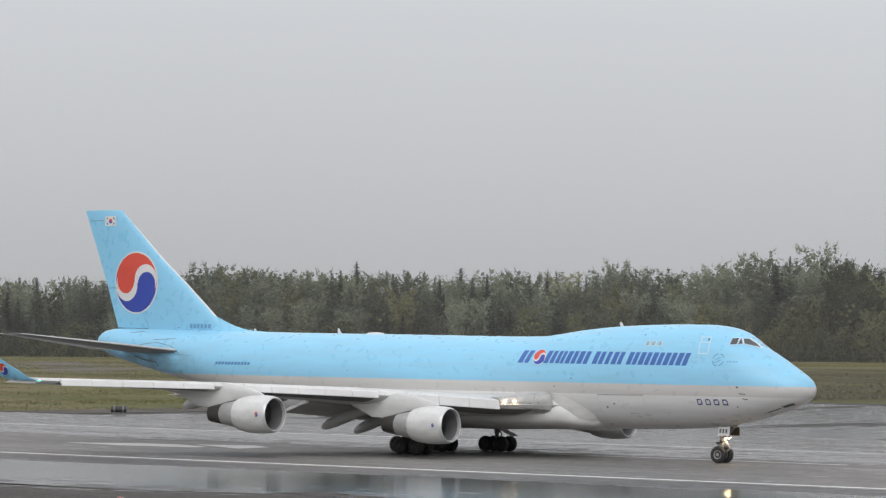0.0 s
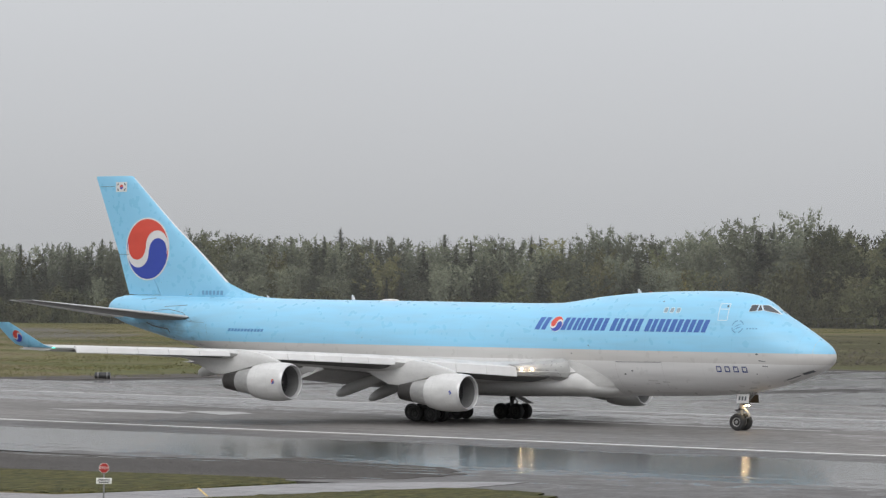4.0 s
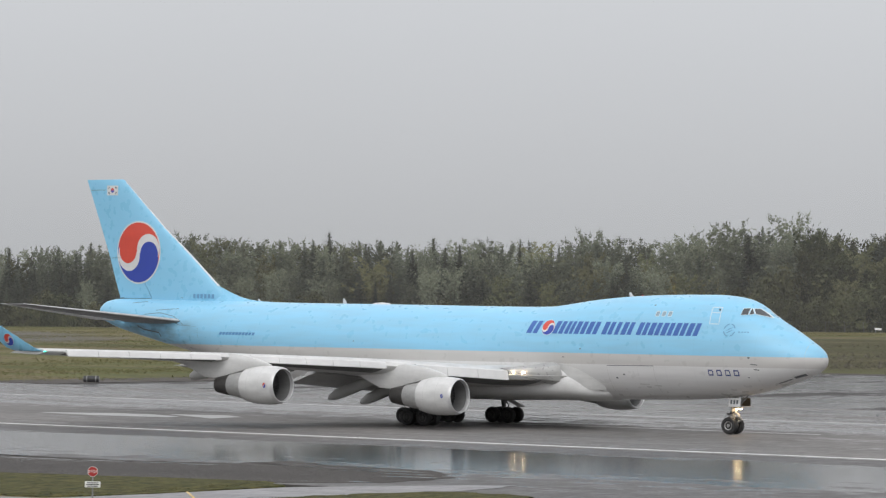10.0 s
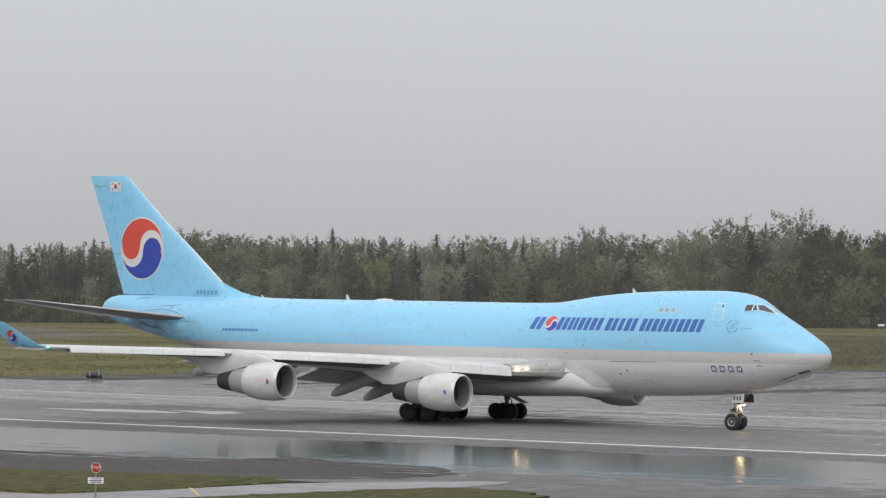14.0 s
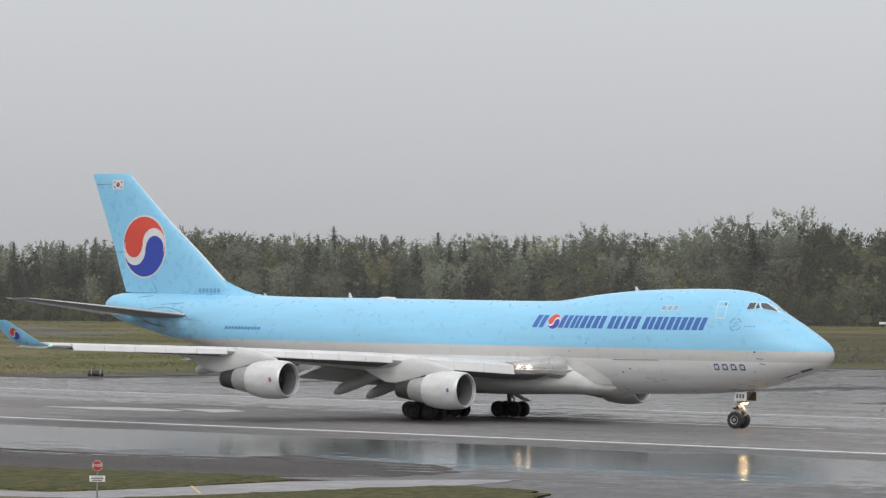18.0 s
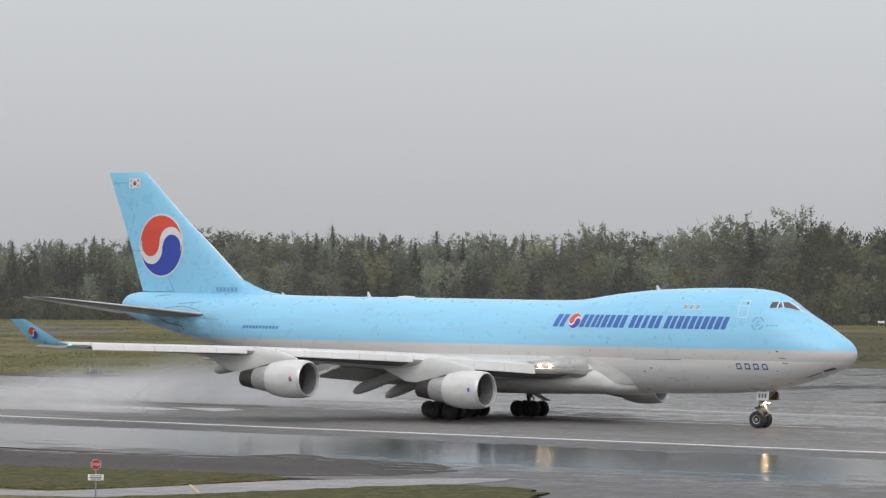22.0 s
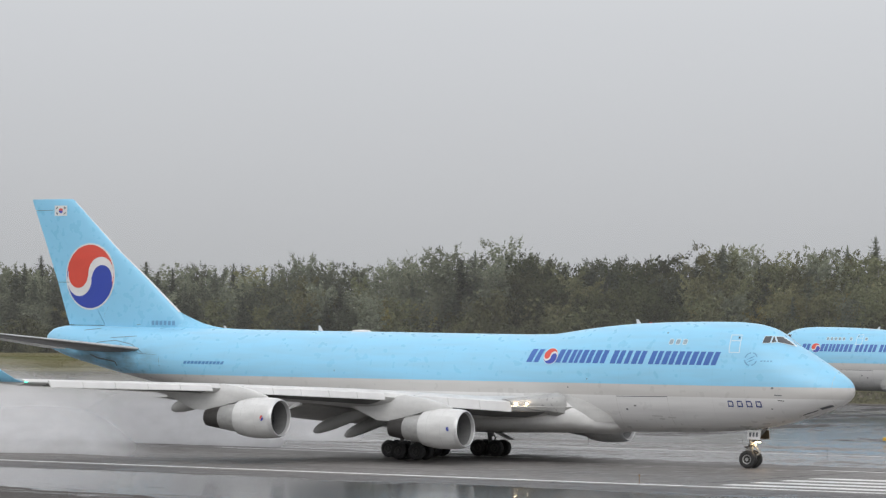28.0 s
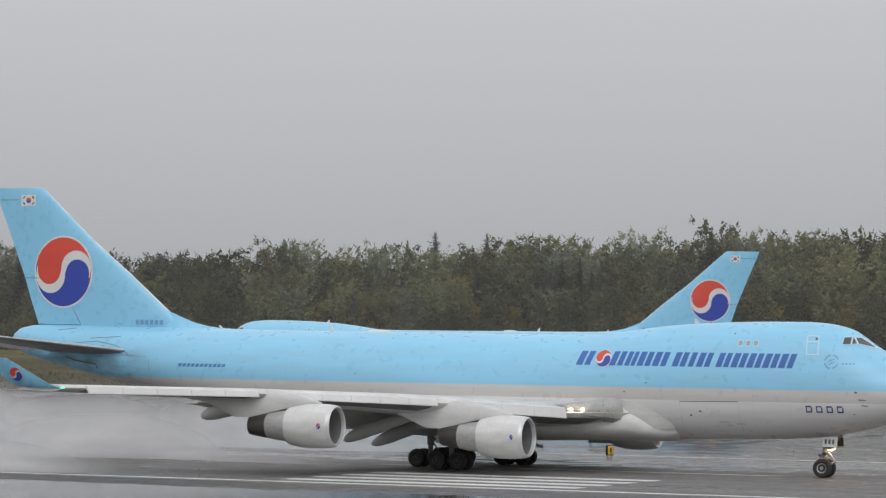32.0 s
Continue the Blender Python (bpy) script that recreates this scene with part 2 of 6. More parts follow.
def grass_material(name, a, b, c, dark, far=(0.5, 1.8, 1), track=False):
    m = Mat(name)
    big = m.remap(m.noise(0.03, 5, far), 0.45, 0.55, 0, 1, True)
    mid = m.remap(m.noise(0.11, 6, far), 0.42, 0.66, 0, 1)
    clump = m.remap(m.noise(0.35, 6, (1.2, 0.8, 1) if track else (8.0, 2.2, 1)), *((0.46, 0.68) if track else (0.46, 0.60)), 0, 1)
    fine = m.remap(m.noise(5.0, 4), 0.3, 0.7, 0.6, 1.35)
    col = m.mix(big, a, b)
    col = m.mix(m.math("MULTIPLY", mid, 0.8), col, c)
    col = m.mix(m.math("MULTIPLY", clump, 0.42 if track else 0.85), col, dark)
    if track:
        # darker heath on the rise behind the taxiway
        heath = m.math("ADD", m.remap(m.axis("X"), -340.0, -210.0, 0.0, 0.62), m.remap(m.noise(0.06, 6, far), 0.3, 0.7, -0.35, 0.35))
        heath = m.math("MULTIPLY", m.remap(heath, 0.1, 0.6, 0.0, 0.85, True), m.remap(m.axis("Y"), 195.0, 225.0, 0.0, 1.0))
        col = m.mix(heath, col, (0.060, 0.058, 0.031))
        # a grey gravel track worn across the grass
        x, y = m.axis("X"), m.axis("Y")
        off = m.math("ADD", m.math("ADD", m.math("MULTIPLY", x, 0.687), m.math("MULTIPLY", y, 0.726)), 21.3)
        run = m.math("ADD", m.math("SUBTRACT", m.math("MULTIPLY", x, 0.726), m.math("MULTIPLY", y, 0.687)), 509.6)
        off = m.math("ADD", m.math("ABSOLUTE", off, 0.0), m.remap(m.noise(0.05, 5), 0.3, 0.7, -16.0, 16.0))
        on = m.math("MULTIPLY", m.remap(off, 9.0, 15.0, 1.0, 0.0, True), m.remap(m.math("ABSOLUTE", run, 0.0), 55.0, 95.0, 1.0, 0.0, True))
        col = m.mix(m.math("MULTIPLY", on, 0.85), col, (0.125, 0.118, 0.108))
    m.to(m.mix(1.0, col, fine, "MULTIPLY"), "Base Color")
    m.put(Roughness=0.9, Specular_IOR_Level=0.15)
    m.bump(m.noise(2.0, 6), 0.9, 0.35)
    return m.m


M_GRASS = grass_material("autumn_grass", (0.162, 0.134, 0.080), (0.092, 0.097, 0.040), (0.132, 0.136, 0.052), (0.064, 0.056, 0.034), (0.35, 0.9, 1), True)
M_VERGE = grass_material("green_verge", (0.088, 0.085, 0.029), (0.052, 0.061, 0.020), (0.126, 0.108, 0.044), (0.030, 0.031, 0.014), (50, 12, 1))


def marking_paint(name, colour):
    m = Mat(name)
    wear = m.remap(m.noise(1.6, 6, (0.3, 1, 1)), 0.38, 0.62, 0.0, 1.0)
    m.to(m.mix(wear, tuple(c * 0.62 for c in colour), colour), "Base Color")
    m.put(Roughness=0.45)
    m.bump(m.noise(20, 3), 0.2, 0.004)
    return m.m


M_MARK = marking_paint("white_marking", (0.72, 0.72, 0.70))
M_WORN = marking_paint("worn_marking", (0.44, 0.44, 0.43))
M_YELLOW = marking_paint("yellow_marking", (0.66, 0.44, 0.06))


# ---- mesh helpers ----
def mesh_of(bm, name, material, smooth=True, angle=35):
    me = bpy.data.meshes.new(name)
    bmesh.ops.recalc_face_normals(bm, faces=bm.faces)
    if smooth:
        for f in bm.faces:
            f.smooth = True
        for e in bm.edges:
            if len(e.link_faces) == 2 and e.calc_face_angle(0.0) > radians(angle):
                e.smooth = False
    bm.to_mesh(me)
    bm.free()
    me.materials.append(material)
    return me


def part(name, bm, material, parent=None, label="", m=None, smooth=True):
    ob = new(name, mesh_of(bm, name, material, smooth))
    ob.parent = parent
    if m is not None:
        ob.matrix_basis = m
    if label:
        tagged(ob, label)
    return ob


def thing(name, label, category, group="", kind="", m=None):
    ob = new(name)
    if m is not None:
        ob.matrix_basis = m
    return tagged(ob, label, category, group, kind)


def loft(bm, rings, cap=True, closed=True):
    vs = [[bm.verts.new(p) for p in r] for r in rings]
    n = len(rings[0])
    for a, b in zip(vs, vs[1:]):
        for i in range(n if closed else n - 1):
            j = (i + 1) % n
            bm.faces.new((a[i], a[j], b[j], b[i]))
    if cap:
        bm.faces.new(list(reversed(vs[0])))
        bm.faces.new(vs[-1])
    return vs


def box(bm, c, size, m=None, bevel=0.0):
    x, y, z = (s / 2 for s in size)
    pts = [Vector((c[0] + sx * x, c[1] + sy * y, c[2] + sz * z)) for sx in (-1, 1) for sy in (-1, 1) for sz in (-1, 1)]
    if m is not None:
        pts = [m @ p for p in pts]
    v = [bm.verts.new(p) for p in pts]
    fs = [bm.faces.new([v[i] for i in q]) for q in ((0, 1, 3, 2), (4, 6, 7, 5), (0, 4, 5, 1), (2, 3, 7, 6), (0, 2, 6, 4), (1, 5, 7, 3))]
    if bevel:
        es = list({e for f in fs for e in f.edges})
        bmesh.ops.bevel(bm, geom=es, offset=bevel, segments=2, affect="EDGES", profile=0.5)
    return v


def tube(bm, a, b, ra, rb=None, n=12):
    a, b = Vector(a), Vector(b)
    rb = ra if rb is None else rb
    q = (b - a).to_track_quat("Z", "Y")
    ring = lambda c, r: [c + q @ Vector((math.cos(t) * r, math.sin(t) * r, 0)) for t in (2 * math.pi * i / n for i in range(n))]
    loft(bm, [ring(a, ra), ring(b, rb)])


def turned(bm, profile, n=32, axis="x", cap=True):
    """A body of revolution: (along, radius) rows round the axis."""
    rings = []
    for s, r in profile:
        ring = []
        for i in range(n):
            t = 2 * math.pi * i / n
            c, w = math.cos(t) * r, math.sin(t) * r
            ring.append({"x": (s, c, w), "y": (c, s, w), "z": (c, w, s)}[axis])
        rings.append(ring)
    loft(bm, rings, cap)


def flat_piece(bm, pts, thick=0.004, lift=0.0):
    """A thin slab on the ground from its outline."""
    lo = [bm.verts.new((x, y, lift)) for x, y in pts]
    hi = [bm.verts.new((x, y, lift + thick)) for x, y in pts]
    bm.faces.new(list(reversed(lo)))
    bm.faces.new(hi)
    n = len(pts)
    for i in range(n):
        bm.faces.new((lo[i], lo[(i + 1) % n], hi[(i + 1) % n], hi[i]))

# ---- ground, pavements and markings ----


def ground_z(x, y):
    """Level at the runway, rising very gently over the far apron and the grass up to the woods."""
    z = 0.0025 * (min(max(y, 30.0), 225.0) - 30.0) + 0.49 * min(1.0, max(0.0, (y - 225.0) / 150.0))
    return z + 0.0035 * min(max(0.0, y - 225.0), 900.0) + 0.006 * min(max(0.0, x + 500.0), 400.0) * min(1.0, max(0.0, (y - 225.0) / 200.0))


def taxi_edge(x):
    """How far the taxiway reaches from the runway."""
    return 198.0 + 26.0 * min(1.0, max(0.0, (x + 55.0) / 60.0))


def on_pavement(x, y):
    if -90 <= y <= 62 and -700 <= x <= 900:
        return True
    return -131 <= x <= 700 and 62 <= y <= taxi_edge(x)


def build_ground():
    xs = sorted({-5000, -3000, -1800, -1100, -800, -700, -696, -131, -127, 300, 500, 700, 704, 900, 904, 1400, 2200, 3500, 5000, *range(-640, 260, 8)})
    ys = sorted({-4000, -2000, -1000, -600, -400, -300, -250, -66, -62, 30, 58, 62, 66, 220, 224, 228, 700, 900, 1400, 2400, 5000, *range(-210, 640, 8)})
    bm = bmesh.new()
    rnd = random.Random(3)
    grid = []
    for x in xs:
        col = []
        for y in ys:
            z = ground_z(x, y)
            if on_pavement(x, y):
                z -= 0.25
            elif -700 < x < 700 and (y > 70 or x < -135):
                z += noise.noise((x * 0.03, y * 0.03, 0)) * 0.25
            col.append(bm.verts.new((x, y, z)))
        grid.append(col)
    for a, b in zip(grid, grid[1:]):
        for i in range(len(ys) - 1):
            bm.faces.new((a[i], b[i], b[i + 1], a[i + 1]))
    ob = part("ground", bm, M_GRASS)
    return tagged(ob, "rough green and straw-brown airfield grass rising to the woods", "grass", kind="structure")


build_ground()


def sheet(name, pts, material, label, category, thick=0.25, lift=0.0, slope=False):
    """A slab of pavement with a real edge; its top lies at lift."""
    bm = bmesh.new()
    top = [bm.verts.new((x, y, (ground_z(0, y) if slope else 0) + lift)) for x, y in pts]
    low = [bm.verts.new((x, y, (ground_z(0, y) if slope else 0) + lift - thick)) for x, y in pts]
    bm.faces.new(top)
    n = len(pts)
    for i in range(n):
        bm.faces.new((top[i], low[i], low[(i + 1) % n], top[(i + 1) % n]))
    ob = part(name, bm, material, smooth=False)
    return tagged(ob, label, category, kind="structure")


sheet("runway", ((-700, -31), (900, -31), (900, 31), (-700, 31)), M_RUNWAY, "dark rain-wet asphalt runway with white markings", "runway")
sheet("pavement_near", ((-700, -80), (14, -80), (22.5, -80), (24, -88), (60, -89.5), (900, -89.5), (900, -31.02), (-700, -31.02)), M_SHOULDER,
      "puddled asphalt shoulder mirroring the sky", "pavement", lift=-0.01)
sheet("pavement_far", ((-700, 31.02), (900, 31.02), (900, 62), (-700, 62)), M_FARSIDE, "wet asphalt shoulder beyond the runway", "pavement", lift=-0.01, slope=True)
sheet("taxiway", ((-131, 62.02), (700, 62.02), (700, 224), (5, 224), (-55, 198), (-131, 198)), M_APRON, "broad wet asphalt taxiway with puddles", "taxiway", lift=-0.01, slope=True)


def ragged(pts, step, amount, seed):
    """The same line cut into short steps, each pushed aside a little."""
    out = []
    for (x0, y0), (x1, y1) in zip(pts, pts[1:]):
        n = max(1, int(math.hypot(x1 - x0, y1 - y0) / step))
        for k in range(n):
            x, y = x0 + (x1 - x0) * k / n, y0 + (y1 - y0) * k / n
            out.append((x + amount * 1.6 * noise.noise((x * 0.35, y * 0.35, seed)), y + amount * (noise.noise((x * 0.22, y * 0.3, seed + 5)) + 0.5 * noise.noise((x * 1.1, y, seed + 9)) + 0.3 * noise.noise((x * 2.7, y * 2, seed + 3)))))
    return out + [pts[-1]]


GRAVEL_TOP = ragged([(17.2, -74.5), (17.4, -70.5), (14, -66.5), (10.2, -62.8), (5.6, -62.5), (2.1, -60.6), (-1.5, -60.0), (-1.2, -65.4), (-5, -66.2), (-12, -67.8), (-17, -67.2), (-30, -68.0), (-60, -68.0)], 0.4, 1.7, 2.0)
sheet("gravel_strip", ((-700, -83), (-6, -83), (6, -81.5), (14, -79), *GRAVEL_TOP, (-700, -68)), M_WETGRAVEL,
      "dark wet gravel strip beside the shoulder", "gravel", lift=0.012)


def build_puddles():
    """Thin pools of rainwater lying in the ruts along the edge of the gravel."""
    m = Mat("rain_puddle")
    m.put(Base_Color=(0.02, 0.02, 0.02, 1), Roughness=0.10, IOR=1.33)
    m.bump(m.noise(2.2, 4, (0.6, 1, 1)), 0.3, 0.006)
    pools = thing("puddles", "shallow rain puddles in the ruts of the gravel", "puddle", kind="structure")
    rnd = random.Random(31)
    spots = [(-19, -69.0), (-15.5, -68.6), (-16.5, -70.0), (-12.5, -69.2), (-10, -69.0), (-9.5, -70.3), (-7.5, -68.4), (-5, -67.8), (-3.4, -67.2), (-1.0, -67.2), (2.0, -62.9), (5.0, -64.2), (7.5, -64.8), (10.5, -65.2), (12.5, -67.2), (9.0, -66.6), (14.6, -69.6), (-22, -69.6), (-26, -69.2), (3.4, -64.9)]
    for x, y in spots:
        ln, w = rnd.uniform(1.8, 4.6), rnd.uniform(0.12, 0.38)
        n, seed = 22, rnd.uniform(0, 50)
        pts = []
        for k in range(n):
            a = 2 * math.pi * k / n
            q = 1.0 + 0.9 * noise.noise((math.cos(a) * 1.3, math.sin(a) * 1.3, seed))
            u, v = ln * 0.5 * math.cos(a) * (0.8 + 0.2 * q), w * math.sin(a) * q
            pts.append((x + u * 0.97 + v * 0.2, y + u * 0.22 + v))
        bm = bmesh.new()
        flat_piece(bm, pts, 0.004, 0.0125)
        part("puddle", bm, m.m, pools, smooth=False)


build_puddles()
sheet("service_road", ((-60, -120), (-20, -106), (6, -101), (15.6, -98.4), (16.5, -92.2), (16.8, -83), (17.5, -81.2), (20.6, -75.6), *ragged([(21.5, -74.2), (23.4, -72.2), (24.6, -74.5), (24.2, -77.5), (23.8, -80)], 0.6, 0.6, 4.0),
      (23.4, -84), (22.2, -90), (21.4, -95), (20, -100.4), (8, -106), (-20, -112), (-60, -126)), M_ROAD,
      "pale wet asphalt service road curving past the verge", "road", lift=0.018)


def verge(name, pts, label):
    """Low mound of turf with a ragged edge."""
    bm = bmesh.new()
    cx = sum(p[0] for p in pts) / len(pts)
    cy = sum(p[1] for p in pts) / len(pts)
    rnd = random.Random(len(name))
    edge = []
    for (x0, y0), (x1, y1) in zip(pts, pts[1:] + pts[:1]):
        n = max(2, int(math.hypot(x1 - x0, y1 - y0) / 0.5))
        n = min(n, 160)
        for i in range(n):
            u = i / n
            x, y = x0 + (x1 - x0) * u, y0 + (y1 - y0) * u
            x += 1.1 * noise.noise((x * 0.5, y * 0.5, 3.0)) + rnd.uniform(-0.22, 0.22)
            y += 1.5 * noise.noise((x * 0.35, y * 0.5, 8.0)) + rnd.uniform(-0.25, 0.25)
            edge.append((x, y))
    rings = []
    for k, h in ((1.0, -0.25), (0.997, 0.03), (0.985, 0.07), (0.9, 0.11), (0.5, 0.13)):
        rings.append([(cx + (x - cx) * k, cy + (y - cy) * k, h) for x, y in edge])
    vs = loft(bm, rings, cap=False)
    bm.faces.new(vs[-1])
    return tagged(part(name, bm, M_VERGE), label, "grass", kind="structure")


verge("verge_sign", [(-120, -84), (-2.5, -83.2), (6.8, -82.6), (13.6, -79.4), (16.2, -82.5), (16.2, -91.4), (15.2, -97.6), (5, -100.4), (-20, -105), (-120, -125)],
      "mossy green grass verge beside the service road")
verge("verge_road", [(21.9, -94), (22.6, -89.6), (23.2, -84.4), (24.0, -80.4), (25.4, -79.4), (28, -79.4), (30.6, -80.3), (32.6, -84), (36, -90), (46, -100), (150, -130), (150, -200), (15, -200), (14, -110), (20.6, -101)],
      "mossy green grass verge inside the road bend")


def marking(name, rects, parent, material=None):
    for pts in rects:
        bm = bmesh.new()
        flat_piece(bm, pts, 0.006, 0.001)
        part(name, bm, material or M_MARK, parent, smooth=False)


rw = thing("runway_markings", "worn white painted runway edge lines, threshold bars and stripes", "marking", kind="structure")
strip = lambda x0, x1, y, w: ((x0, y - w / 2), (x1, y - w / 2), (x1, y + w / 2), (x0, y + w / 2))
marking("edge_line", [strip(-400, 26.6, -28.9, 0.9), strip(26.8, 700, -28.9, 0.9)], rw)
marking("far_edge_line", [strip(-400, 26.6, 29.3, 0.9), strip(26.8, 700, 29.3, 0.9)], rw, M_WORN)
marking("centre_stripe", [strip(-30.8, -3.2, 4.7, 0.5), strip(21.5, 51, 0.2, 0.5), strip(75, 105, 0.2, 0.5)], rw)
marking("arrow_mark", [((-68.2, -8.2), (-61.26, -9.4), (-54.36, -8.2), (-55.0, -6.0), (-60.0, -3.8), (-63.5, -4.4)), ((-59.0, -2.6), (-50.65, -7.32), (-51.4, -2.6), (-54.6, -0.4))], rw, M_WORN)
marking("threshold_bar", [strip(27.6, 47.0, -25.2 + 4.2 * i, 1.9) for i in range(4)], rw)
seam = thing("tar_seam", "dark snaking tar-filled joint across the runway asphalt", "joint", kind="structure")
tar = [(22.5, -26.3), (23.4, -26.15), (24.3, -26.2), (25.1, -25.8), (25.6, -25.0), (25.75, -23.5), (25.6, -18.0), (25.5, -10.0), (25.6, 4.0), (25.5, 20.0)]
for (ax, ay), (bx, by) in zip(tar, tar[1:]):
    bm = bmesh.new()
    flat_piece(bm, [(ax - 0.09, ay - 0.05), (bx - 0.09, by - 0.05), (bx + 0.09, by + 0.05), (ax + 0.09, ay + 0.05)], 0.005, 0.001)
    part("tar_strip", bm, M_TYRE, seam, smooth=False)
tw = thing("taxiway_markings", "faint yellow painted taxiway lines on wet asphalt", "marking", kind="structure")
bmy = bmesh.new()
flat_piece(bmy, [(15.8, -88.9), (20.9, -94.2), (20.98, -94.12), (15.88, -88.82)], 0.006, 0.022)
part("lead_line", bmy, M_YELLOW, tw, smooth=False)

# ---- the freighter: built once, nose at x = 0 pointing to +x, wheels on z = 0 ----
# hull stations: metres aft of the nose, top, bottom, half width, height of the widest line
STATIONS = (
    (0.00, 5.50, 5.36, 0.08, 5.43), (0.12, 5.86, 5.02, 0.46, 5.43), (0.50, 6.30, 4.66, 0.95, 5.43), (1.20, 6.76, 4.30, 1.45, 5.44),
    (2.20, 7.37, 3.92, 1.95, 5.46), (3.20, 7.95, 3.60, 2.32, 5.50), (4.00, 8.39, 3.36, 2.56, 5.52), (4.60, 8.76, 3.20, 2.70, 5.54),
    (5.20, 9.20, 3.06, 2.80, 5.56), (5.80, 9.56, 2.93, 2.89, 5.58), (6.60, 9.82, 2.79, 2.98, 5.60), (7.60, 9.98, 2.66, 3.06, 5.62),
    (9.00, 10.06, 2.52, 3.15, 5.64), (11.0, 10.06, 2.40, 3.22, 5.65), (13.5, 10.01, 2.32, 3.25, 5.65), (16.0, 9.90, 2.28, 3.25, 5.65),
    (18.0, 9.75, 2.26, 3.25, 5.65), (20.0, 9.53, 2.25, 3.25, 5.65), (22.0, 9.23, 2.25, 3.25, 5.65), (23.5, 9.06, 2.25, 3.25, 5.65),
    (26.0, 9.02, 2.25, 3.25, 5.65), (38.0, 9.07, 2.25, 3.25, 5.65), (44.0, 9.08, 2.45, 3.24, 5.70), (48.0, 9.10, 2.98, 3.14, 5.90),
    (52.0, 9.15, 3.70, 2.88, 6.15), (56.0, 9.20, 4.55, 2.48, 6.60), (60.0, 9.24, 5.36, 1.98, 7.05), (64.0, 9.28, 6.24, 1.40, 7.60),
    (66.5, 9.26, 6.84, 1.02, 7.98), (67.8, 9.06, 7.28, 0.80, 8.20), (68.4, 8.70, 7.55, 0.52, 8.20), (68.6, 8.40, 7.95, 0.20, 8.18),
)


def hull_at(d):
    """Top, bottom, half width and widest height of the hull d metres aft of the nose."""
    t = STATIONS
    if d <= t[0][0]:
        return t[0][1:]
    for k in range(len(t) - 1):
        if d <= t[k + 1][0]:
            break
    else:
        return t[-1][1:]
    h = t[k + 1][0] - t[k][0]
    u = (d - t[k][0]) / h
    out = []
    for c in range(1, 5):
        def slope(i):
            if i == 0 or i == len(t) - 1:
                j = min(i, len(t) - 2)
                return (t[j + 1][c] - t[j][c]) / (t[j + 1][0] - t[j][0])
            a = (t[i][c] - t[i - 1][c]) / (t[i][0] - t[i - 1][0])
            b = (t[i + 1][c] - t[i][c]) / (t[i + 1][0] - t[i][0])
            return 0.0 if a * b <= 0 else 2 * a * b / (a + b)
        p0, p1, m0, m1 = t[k][c], t[k + 1][c], slope(k) * h, slope(k + 1) * h
        out.append(p0 * (2 * u**3 - 3 * u**2 + 1) + m0 * (u**3 - 2 * u**2 + u) + p1 * (3 * u**2 - 2 * u**3) + m1 * (u**3 - u**2))
    return out


def hull_half(d, z):
    """Half width of the hull at that height."""
    zt, zb, w, zw = hull_at(d)
    k = (z - zw) / ((zt - zw) if z > zw else (zw - zb))
    return w * math.sqrt(max(0.0, 1 - k * k))

SIDES = (-1, 1)


def hull_point(d, z, side, off=0.0):
    h = hull_half(d, z)
    zt, zb, w, zw = hull_at(d)
    k = (zt - zw) if z > zw else (zw - zb)
    n = Vector((0, h / (w * w), (z - zw) / (k * k)))
    n = n.normalized() if n.length > 1e-6 else Vector((0, 0, 1))
    return Vector((-d, side * (h + n.y * off), z + n.z * off))


def decal(bm, outline, put, cuts=2, size=0.6):
    """A painted shape laid on a curved skin: the flat outline (u, v) is filled, cut fine and laid down by put(u, v)."""
    vs = [bm.verts.new((u, v, 0)) for u, v in outline]
    f = bm.faces.new(vs)
    f.normal_update()
    old = set(bm.verts) - set(vs)
    res = bmesh.ops.triangulate(bm, faces=[f])
    faces = res["faces"]
    for _ in range(cuts):
        es = list({e for q in faces for e in q.edges if e.calc_length() > size})
        if not es:
            break
        before = set(bm.faces) - set(faces)
        bmesh.ops.subdivide_edges(bm, edges=es, cuts=1, use_grid_fill=True)
        faces = [q for q in bm.faces if q not in before]
        bmesh.ops.triangulate(bm, faces=faces)
        faces = [q for q in bm.faces if q not in before]
    for v in bm.verts:
        if v not in old:
            v.co = put(v.co.x, v.co.y)


def arc(cx, cy, r, a0, a1, n=14):
    return [(cx + r * math.cos(radians(a0 + (a1 - a0) * i / n)), cy + r * math.sin(radians(a0 + (a1 - a0) * i / n))) for i in range(n + 1)]


def emblem(parent, put, r, level):
    """A round emblem of a red and a blue comma with a white wave between; put(u, v, lift) lays it on the skin."""
    bm = bmesh.new()
    decal(bm, arc(0, 0, r * 1.05, 0, 350, 35), lambda u, v: put(u, v, level), 3, r * 0.22)
    disc = part("emblem_disc", bm, M_WHITE, parent)
    red = arc(0, 0, r, -26, 168, 32) + arc(-0.51 * r, 0.06 * r, 0.42 * r, 168, 352, 20) + arc(0.46 * r, 0.09 * r, 0.53 * r, 187, -16, 18)
    blue = [(-u, -v) for u, v in red]
    for name, pts, mat in (("red_comma", red, M_RED), ("blue_comma", blue, M_NAVY)):
        b2 = bmesh.new()
        decal(b2, pts, lambda u, v: put(u, v, level + 0.014), 3, r * 0.22)
        part(name, b2, mat, disc)


